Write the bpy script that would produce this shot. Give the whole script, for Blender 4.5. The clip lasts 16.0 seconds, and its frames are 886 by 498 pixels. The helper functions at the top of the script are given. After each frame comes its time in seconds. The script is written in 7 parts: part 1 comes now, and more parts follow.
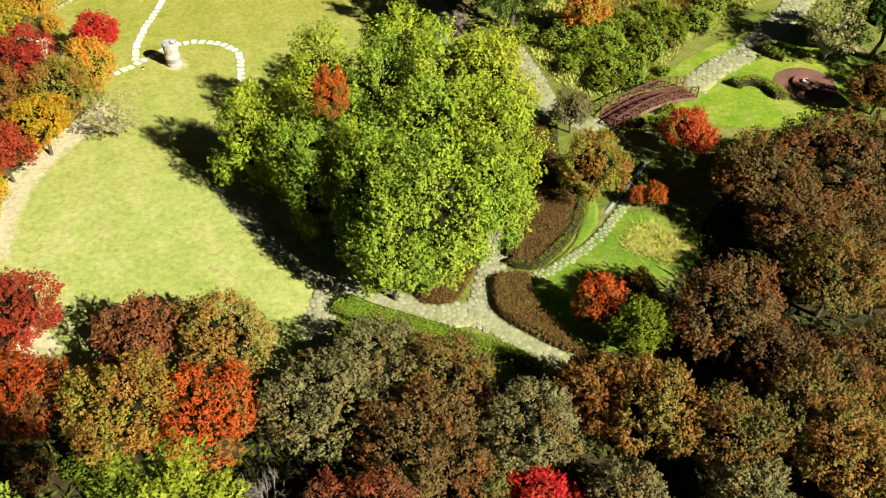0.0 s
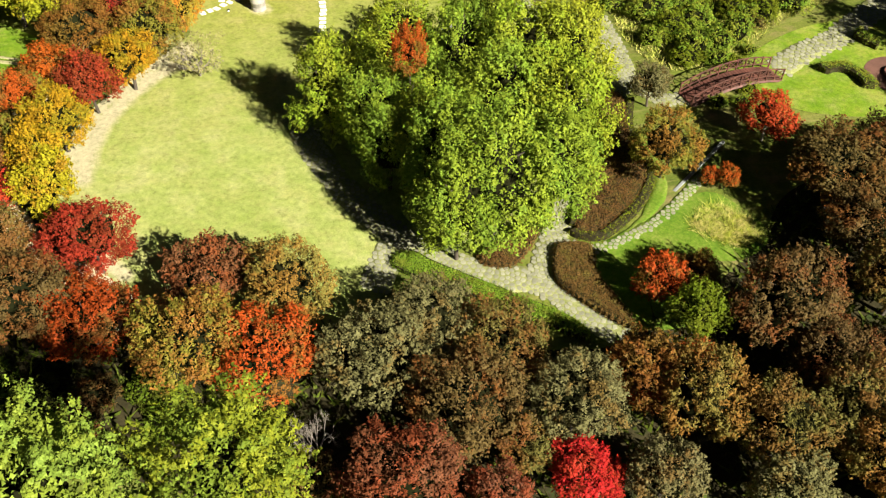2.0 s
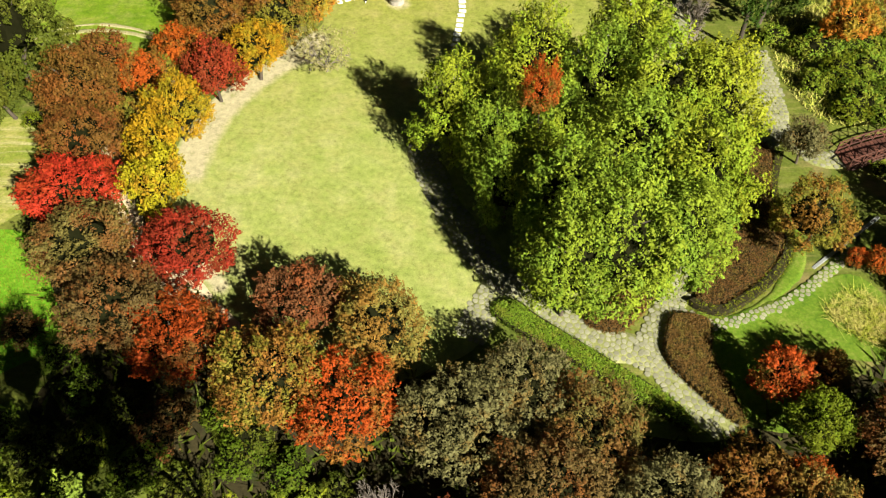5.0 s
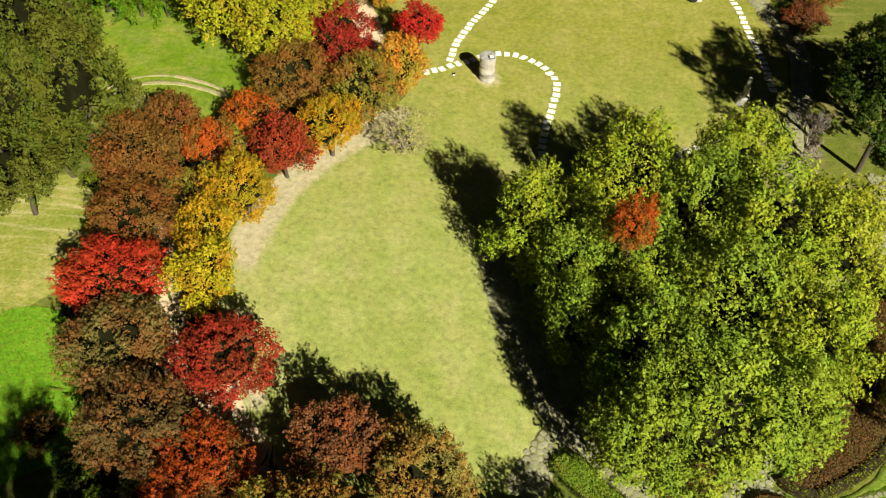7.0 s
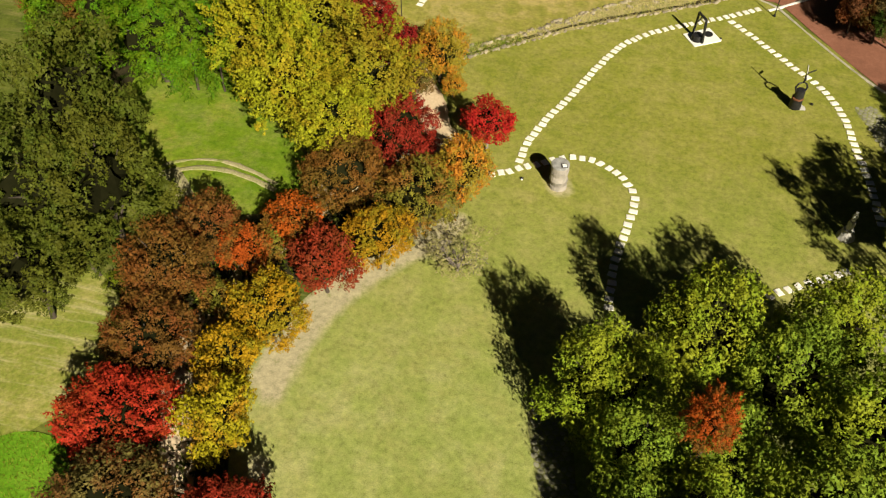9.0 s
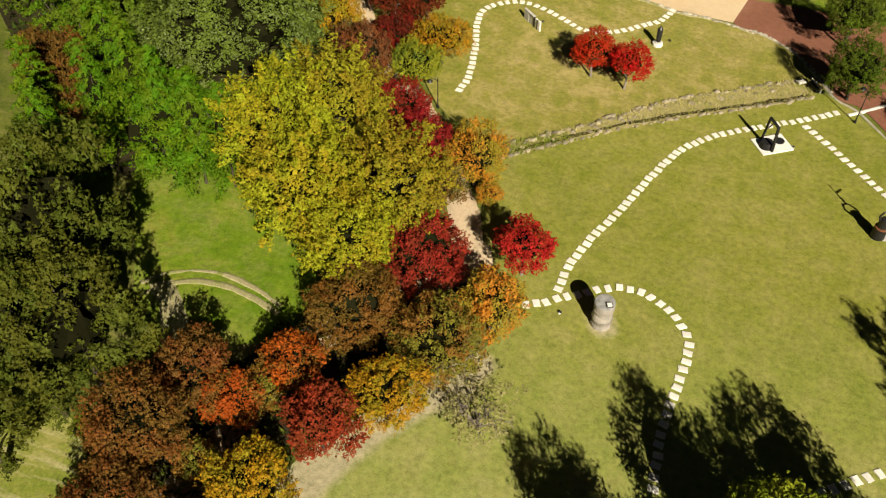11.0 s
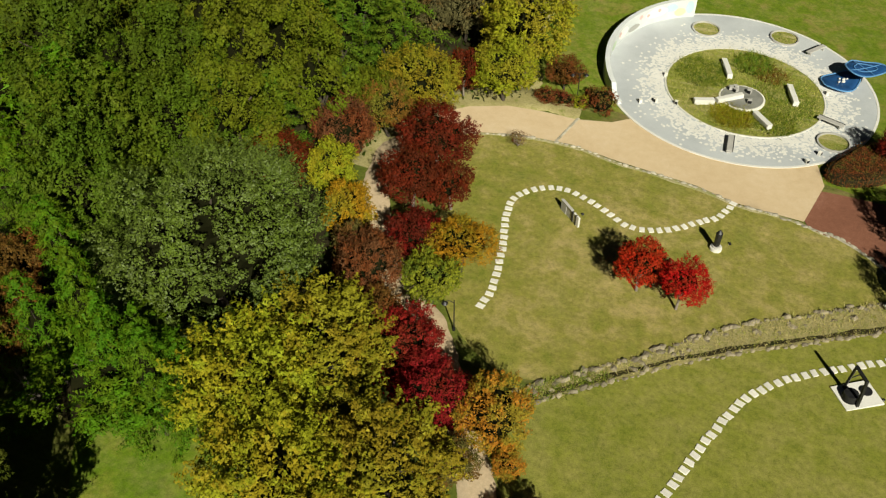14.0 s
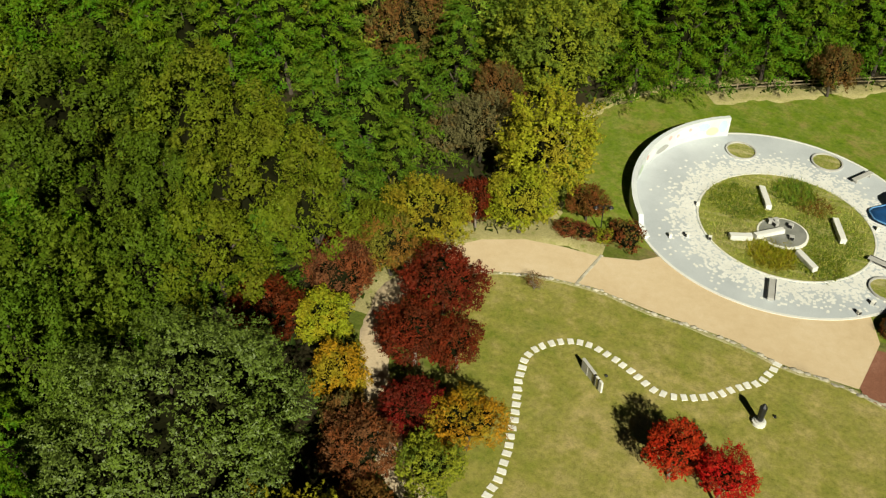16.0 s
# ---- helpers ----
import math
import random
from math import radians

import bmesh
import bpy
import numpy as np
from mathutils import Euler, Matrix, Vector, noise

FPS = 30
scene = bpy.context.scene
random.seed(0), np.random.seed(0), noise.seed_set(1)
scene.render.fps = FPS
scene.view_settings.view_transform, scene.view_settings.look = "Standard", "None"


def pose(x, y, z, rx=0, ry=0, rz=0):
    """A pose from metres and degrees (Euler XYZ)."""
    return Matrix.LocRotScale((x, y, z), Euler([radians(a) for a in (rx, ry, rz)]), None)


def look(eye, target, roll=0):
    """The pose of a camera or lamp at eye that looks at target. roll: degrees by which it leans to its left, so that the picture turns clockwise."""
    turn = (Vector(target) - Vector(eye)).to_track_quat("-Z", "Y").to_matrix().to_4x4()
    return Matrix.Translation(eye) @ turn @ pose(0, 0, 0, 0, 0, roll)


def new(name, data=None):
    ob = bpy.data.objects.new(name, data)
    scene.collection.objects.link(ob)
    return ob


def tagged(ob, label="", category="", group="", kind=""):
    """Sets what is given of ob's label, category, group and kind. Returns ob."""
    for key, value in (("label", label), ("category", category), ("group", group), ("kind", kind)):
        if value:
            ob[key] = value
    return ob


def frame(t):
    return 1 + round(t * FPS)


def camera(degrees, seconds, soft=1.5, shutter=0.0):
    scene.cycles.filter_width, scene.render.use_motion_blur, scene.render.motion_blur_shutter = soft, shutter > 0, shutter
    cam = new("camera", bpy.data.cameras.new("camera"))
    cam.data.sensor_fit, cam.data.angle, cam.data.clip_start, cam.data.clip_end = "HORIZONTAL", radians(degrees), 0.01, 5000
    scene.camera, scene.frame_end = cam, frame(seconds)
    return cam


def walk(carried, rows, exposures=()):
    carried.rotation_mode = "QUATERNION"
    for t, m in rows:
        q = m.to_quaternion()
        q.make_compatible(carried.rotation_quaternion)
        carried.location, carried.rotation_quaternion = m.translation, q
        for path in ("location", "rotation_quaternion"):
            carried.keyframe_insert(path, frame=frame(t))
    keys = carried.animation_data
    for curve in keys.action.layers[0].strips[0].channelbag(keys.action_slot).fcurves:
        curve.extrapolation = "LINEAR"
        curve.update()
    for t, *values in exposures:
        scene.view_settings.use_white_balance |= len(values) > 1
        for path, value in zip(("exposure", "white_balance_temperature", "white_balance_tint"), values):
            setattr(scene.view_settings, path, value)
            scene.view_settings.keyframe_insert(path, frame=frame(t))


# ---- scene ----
def q_pose(x, y, z, yaw, pitch, roll):
    return pose(x, y, z, 90 + pitch, 0, yaw) @ pose(0, 0, 0, 0, 0, -roll)


cam = camera(53.90, 16.0, 1.25)
PATH = [
    (0, 0.20, 0.35, 44.49, -19.33, -45.82, 0.26),
    (0.5, 0.15, 0.34, 44.59, -17.95, -46.53, 0.11),
    (1, 0.12, 0.26, 44.71, -16.48, -47.16, -0.03),
    (1.5, 0.06, 0.16, 44.77, -14.93, -47.75, -0.10),
    (2, 0.09, 0.09, 44.87, -13.30, -48.42, -0.29),
    (2.5, 0.13, 0.12, 44.97, -11.61, -49.19, -0.34),
    (3, 0.22, 0.37, 45.03, -9.86, -49.93, -0.40),
    (3.2, 0.27, 0.51, 45.07, -9.12, -50.10, -0.28),
    (5.3, 1.48, 7.09, 46.01, -0.59, -51.18, 0.55),
    (5.5, 1.47, 7.87, 46.06, 0.07, -51.13, 0.45),
    (6, 1.42, 9.88, 46.13, 1.74, -50.92, 0.06),
    (6.5, 1.50, 11.97, 46.07, 3.69, -50.67, -0.02),
    (7, 1.49, 14.19, 46.10, 5.65, -50.46, -0.14),
    (7.5, 1.43, 16.54, 46.14, 7.49, -50.21, -0.24),
    (8, 1.39, 18.74, 46.08, 9.33, -49.88, -0.06),
    (8.5, 1.30, 20.95, 46.07, 10.97, -49.49, 0.09),
    (9, 1.17, 23.29, 46.06, 12.59, -49.09, 0.33),
    (9.2, 1.11, 24.25, 46.04, 13.27, -48.89, 0.33),
    (11.3, -0.83, 35.24, 45.23, 16.75, -47.47, -0.16),
    (11.5, -1.01, 36.26, 45.22, 17.02, -47.21, -0.11),
    (12, -1.45, 38.80, 45.22, 17.68, -46.39, -0.09),
    (12.5, -1.97, 41.37, 45.26, 18.33, -45.52, 0.07),
    (13, -2.47, 44.00, 45.34, 18.94, -44.71, 0.02),
    (13.5, -3.06, 46.56, 45.40, 19.50, -43.81, 0.02),
    (14, -3.74, 49.20, 45.47, 19.97, -42.89, 0.05),
    (14.5, -4.40, 51.77, 45.50, 20.42, -41.93, 0.02),
    (15, -5.07, 54.34, 45.54, 20.90, -40.94, -0.08),
    (15.5, -5.76, 56.88, 45.63, 21.37, -39.85, 0.07),
    (16, -6.45, 59.25, 45.78, 21.64, -38.96, 0.06),
]
EXPOSURES = [(0, 1.63, 6800, 4), (3.2, 1.65, 6800, 4), (5.5, 1.46, 7000, 2), (7.0, 1.2, 7200, 3), (9.0, 0.83, 7400, 6), (11.5, 0.68, 7380, 8), (14.0, 0.31, 6900, 1), (16.0, 0.4, 6950, -2)]
walk(cam, [(t, q_pose(*row)) for t, *row in PATH], EXPOSURES)

# ---------------------------------------------------------------- daylight
SUN_AZIMUTH, SUN_HEIGHT = 146.0, 36.0
world = bpy.data.worlds.new("sky")
scene.world = world
world.use_nodes = True
_bg = world.node_tree.nodes["Background"]
_sky = world.node_tree.nodes.new("ShaderNodeTexSky")
_sky.sky_type, _sky.sun_disc = "NISHITA", False
_sky.sun_elevation, _sky.sun_rotation = radians(SUN_HEIGHT), radians(SUN_AZIMUTH)
world.node_tree.links.new(_sky.outputs[0], _bg.inputs[0])
_bg.inputs[1].default_value = 0.0031
sun = new("sun", bpy.data.lights.new("sun", "SUN"))
sun.data.energy, sun.data.angle, sun.data.color = 5.0, radians(0.53), (1.0, 0.94, 0.84)
_a, _e = radians(SUN_AZIMUTH), radians(SUN_HEIGHT)
_to_sun = Vector((math.sin(_a) * math.cos(_e), math.cos(_a) * math.cos(_e), math.sin(_e)))
sun.matrix_world = look(_to_sun * 80, (0, 0, 0))


# ---------------------------------------------------------------- materials
def nodes_of(name):
    m = bpy.data.materials.new(name)
    m.use_nodes = True
    t = m.node_tree
    return m, t, t.nodes, t.links, t.nodes["Principled BSDF"]


def noise_node(t, coord, scale, detail=4.0, rough=0.55):
    n = t.nodes.new("ShaderNodeTexNoise")
    n.inputs["Scale"].default_value, n.inputs["Detail"].default_value, n.inputs["Roughness"].default_value = scale, detail, rough
    t.links.new(coord, n.inputs["Vector"])
    return n.outputs["Fac"]


def ramp_node(t, fac, stops):
    r = t.nodes.new("ShaderNodeValToRGB")
    el = r.color_ramp.elements
    while len(el) < len(stops):
        el.new(0.5)
    for e, (p, c) in zip(el, stops):
        e.position, e.color = p, (*c, 1)
    t.links.new(fac, r.inputs[0])
    return r.outputs[0]


def mix_node(t, fac, a, b, kind="MIX"):
    m = t.nodes.new("ShaderNodeMix")
    m.data_type, m.blend_type = "RGBA", kind
    for v, k in ((fac, 0), (a, 6), (b, 7)):
        if isinstance(v, (int, float)):
            m.inputs[k].default_value = v
        elif isinstance(v, tuple):
            m.inputs[k].default_value = (*v, 1)
        else:
            t.links.new(v, m.inputs[k])
    return m.outputs[2]


def math_node(t, op, a, b=0.0):
    m = t.nodes.new("ShaderNodeMath")
    m.operation = op
    for i, v in enumerate((a, b)):
        if isinstance(v, (int, float)):
            m.inputs[i].default_value = v
        else:
            t.links.new(v, m.inputs[i])
    return m.outputs[0]


def bump_into(t, bsdf, height, strength, dist):
    b = t.nodes.new("ShaderNodeBump")
    b.inputs["Strength"].default_value, b.inputs["Distance"].default_value = strength, dist
    t.links.new(height, b.inputs["Height"])
    t.links.new(b.outputs[0], bsdf.inputs["Normal"])


def leaf_material(name, dark, mid, light, accent=None, share=0.5, thin=0.08, rise=0.0, gloss=0.05):
    """Foliage in three tones, with patches of a second colour through the crown."""
    m, t, n, l, b = nodes_of("leaf_" + name)
    oc = n.new("ShaderNodeTexCoord").outputs["Object"]
    info, geo = n.new("ShaderNodeObjectInfo"), n.new("ShaderNodeNewGeometry")
    col = ramp_node(t, geo.outputs["Random Per Island"], [(0.0, tuple(c * 0.4 + d * 0.6 for c, d in zip(dark, mid))), (0.5, mid), (1.0, tuple(c * 0.6 + d * 0.4 for c, d in zip(light, mid)))])
    tone = ramp_node(t, geo.outputs["Random Per Island"], [(0.0, (0.78, 0.78, 0.78)), (0.5, (1.0, 1.0, 1.0)), (1.0, (1.2, 1.2, 1.2))])
    if accent:
        shift = n.new("ShaderNodeVectorMath")
        shift.operation = "ADD"
        l.new(oc, shift.inputs[0])
        l.new(math_node(t, "MULTIPLY", info.outputs["Random"], 31.0), shift.inputs[1])
        patch = noise_node(t, shift.outputs[0], 1.7, 4.0, 0.65)
        if rise:
            sep = n.new("ShaderNodeSeparateXYZ")
            l.new(oc, sep.inputs[0])
            patch = math_node(t, "ADD", patch, math_node(t, "MULTIPLY", sep.outputs[2], rise))
        fac = ramp_node(t, patch, [(0.54 - share * 0.22, (0, 0, 0)), (0.64 - share * 0.22, (1, 1, 1))])
        col = mix_node(t, fac, col, mix_node(t, 1.0, accent, tone, "MULTIPLY"))
    hsv = n.new("ShaderNodeHueSaturation")
    l.new(math_node(t, "ADD", math_node(t, "MULTIPLY", info.outputs["Random"], 0.02), 0.496), hsv.inputs["Hue"])
    fine = math_node(t, "MULTIPLY", math_node(t, "ADD", noise_node(t, oc, 4.0), 0.5), math_node(t, "ADD", math_node(t, "MULTIPLY", math_node(t, "ADD", math_node(t, "MULTIPLY", noise_node(t, oc, 9.0, 2.0), 0.5), math_node(t, "MULTIPLY", noise_node(t, oc, 44.0, 3.0, 0.7), 0.5)), 1.7), 0.15))
    l.new(fine, hsv.inputs["Value"])
    l.new(col, hsv.inputs["Color"])
    l.new(hsv.outputs[0], b.inputs["Base Color"])
    b.inputs["Roughness"].default_value, b.inputs["Specular IOR Level"].default_value = 0.55, gloss
    tr, mx = n.new("ShaderNodeBsdfTranslucent"), n.new("ShaderNodeMixShader")
    l.new(hsv.outputs[0], tr.inputs[0])
    mx.inputs[0].default_value = thin
    l.new(b.outputs[0], mx.inputs[1])
    l.new(tr.outputs[0], mx.inputs[2])
    l.new(mx.outputs[0], n["Material Output"].inputs[0])
    return m


def ground_material(name, tones, scale=0.12, fine=9.0, bump=0.25, patch=None, grit=1.0, streak=None):
    """Grass, soil or sand: broad mottling, mid-sized tufts and a fine grain."""
    m, t, n, l, b = nodes_of(name)
    oc = n.new("ShaderNodeTexCoord").outputs["Object"]
    broad, mid, grain = noise_node(t, oc, scale, 5.0), noise_node(t, oc, scale * 9, 4.0, 0.6), noise_node(t, oc, fine, 6.0, 0.7)
    f = math_node(t, "ADD", math_node(t, "MULTIPLY", broad, 0.55), math_node(t, "MULTIPLY", mid, 0.45))
    col = ramp_node(t, f, [(0.30 + 0.4 * i / max(1, len(tones) - 1), c) for i, c in enumerate(tones)])
    if patch:
        fac = ramp_node(t, noise_node(t, oc, scale * 2.3, 6.0, 0.65), [(0.55, (0, 0, 0)), (0.68, (1, 1, 1))])
        col = mix_node(t, fac, col, patch)
    if streak:
        lay = n.new("ShaderNodeMapping")
        lay.inputs["Rotation"].default_value, lay.inputs["Scale"].default_value = (0, 0, radians(-52)), (0.16, 1.5, 1.0)
        l.new(oc, lay.inputs["Vector"])
        fac = ramp_node(t, noise_node(t, lay.outputs[0], 1.1, 7.0, 0.7), [(0.5, (0, 0, 0)), (0.68, (0.85, 0.85, 0.85))])
        col = mix_node(t, fac, col, streak)
    g = ramp_node(t, grain, [(0.25, (1 - 0.38 * grit,) * 3), (0.75, (1 + 0.3 * grit,) * 3)])
    col = mix_node(t, 1.0, col, g, "MULTIPLY")
    l.new(col, b.inputs["Base Color"])
    b.inputs["Roughness"].default_value, b.inputs["Specular IOR Level"].default_value = 0.9, 0.15
    bump_into(t, b, grain, bump, 0.05)
    return m


def lawn_material(name, near, far, y0, y1, straw=(0.29, 0.255, 0.095), worn=(0.36, 0.32, 0.2)):
    """Mown grass whose colour drifts along the garden from near to far, with wear marks, tufts and grain, and bare sandy soil where the turf is worn."""
    m, t, n, l, b = nodes_of(name)
    oc = n.new("ShaderNodeTexCoord").outputs["Object"]
    broad, mid, small, grain = noise_node(t, oc, 0.07, 4.0), noise_node(t, oc, 0.55, 5.0, 0.65), noise_node(t, oc, 2.6, 4.0, 0.7), noise_node(t, oc, 13.0, 4.0, 0.7)
    f = math_node(t, "ADD", math_node(t, "MULTIPLY", broad, 0.4), math_node(t, "MULTIPLY", mid, 0.6))
    cols = [ramp_node(t, f, [(0.36 + 0.14 * i, c) for i, c in enumerate(tones)]) for tones in (near, far)]
    sep = n.new("ShaderNodeSeparateXYZ")
    l.new(oc, sep.inputs[0])
    drift = n.new("ShaderNodeMapRange")
    drift.inputs[1].default_value, drift.inputs[2].default_value = y0, y1
    l.new(math_node(t, "ADD", sep.outputs[1], math_node(t, "MULTIPLY", broad, 20.0)), drift.inputs[0])
    col = mix_node(t, drift.outputs[0], cols[0], cols[1])
    dry = ramp_node(t, noise_node(t, oc, 0.5, 9.0, 0.78), [(0.46, (0, 0, 0)), (0.7, (0.5, 0.5, 0.5))])
    col = mix_node(t, dry, col, straw)
    fine = math_node(t, "ADD", math_node(t, "MULTIPLY", small, 0.55), math_node(t, "MULTIPLY", grain, 0.45))
    wear = n.new("ShaderNodeAttribute")
    wear.attribute_name = "wear"
    ragged = math_node(t, "ADD", wear.outputs["Fac"], math_node(t, "MULTIPLY", math_node(t, "SUBTRACT", noise_node(t, oc, 1.3, 6.0, 0.7), 0.5), math_node(t, "MULTIPLY", wear.outputs["Fac"], 1.6)))
    col = mix_node(t, ramp_node(t, ragged, [(0.22, (0, 0, 0)), (0.75, (1, 1, 1))]), col, worn)
    g = ramp_node(t, fine, [(0.32, (0.55, 0.57, 0.5)), (0.5, (1.0, 1.0, 1.0)), (0.68, (1.4, 1.36, 1.35))])
    l.new(mix_node(t, 1.0, col, g, "MULTIPLY"), b.inputs["Base Color"])
    b.inputs["Roughness"].default_value, b.inputs["Specular IOR Level"].default_value = 0.9, 0.12
    bump_into(t, b, fine, 0.5, 0.08)
    return m


def solid_material(name, tones, rough=0.7, metal=0.0, scale=1.5, fine=14.0, bump=0.2, vary=0.15):
    """Stone, wood, metal or paint: blotches, fine grain, and a shift from piece to piece."""
    m, t, n, l, b = nodes_of(name)
    oc = n.new("ShaderNodeTexCoord").outputs["Object"]
    info = n.new("ShaderNodeObjectInfo")
    blot, grain = noise_node(t, oc, scale, 5.0), noise_node(t, oc, fine, 5.0, 0.65)
    col = ramp_node(t, blot, [(0.3 + 0.4 * i / max(1, len(tones) - 1), c) for i, c in enumerate(tones)])
    v = math_node(t, "ADD", math_node(t, "MULTIPLY", info.outputs["Random"], vary * 2), 1.0 - vary)
    v = math_node(t, "MULTIPLY", v, math_node(t, "ADD", math_node(t, "MULTIPLY", grain, 0.5), 0.75))
    hsv = n.new("ShaderNodeHueSaturation")
    l.new(v, hsv.inputs["Value"])
    l.new(col, hsv.inputs["Color"])
    l.new(hsv.outputs[0], b.inputs["Base Color"])
    b.inputs["Roughness"].default_value, b.inputs["Metallic"].default_value = rough, metal
    bump_into(t, b, grain, bump, 0.02)
    return m


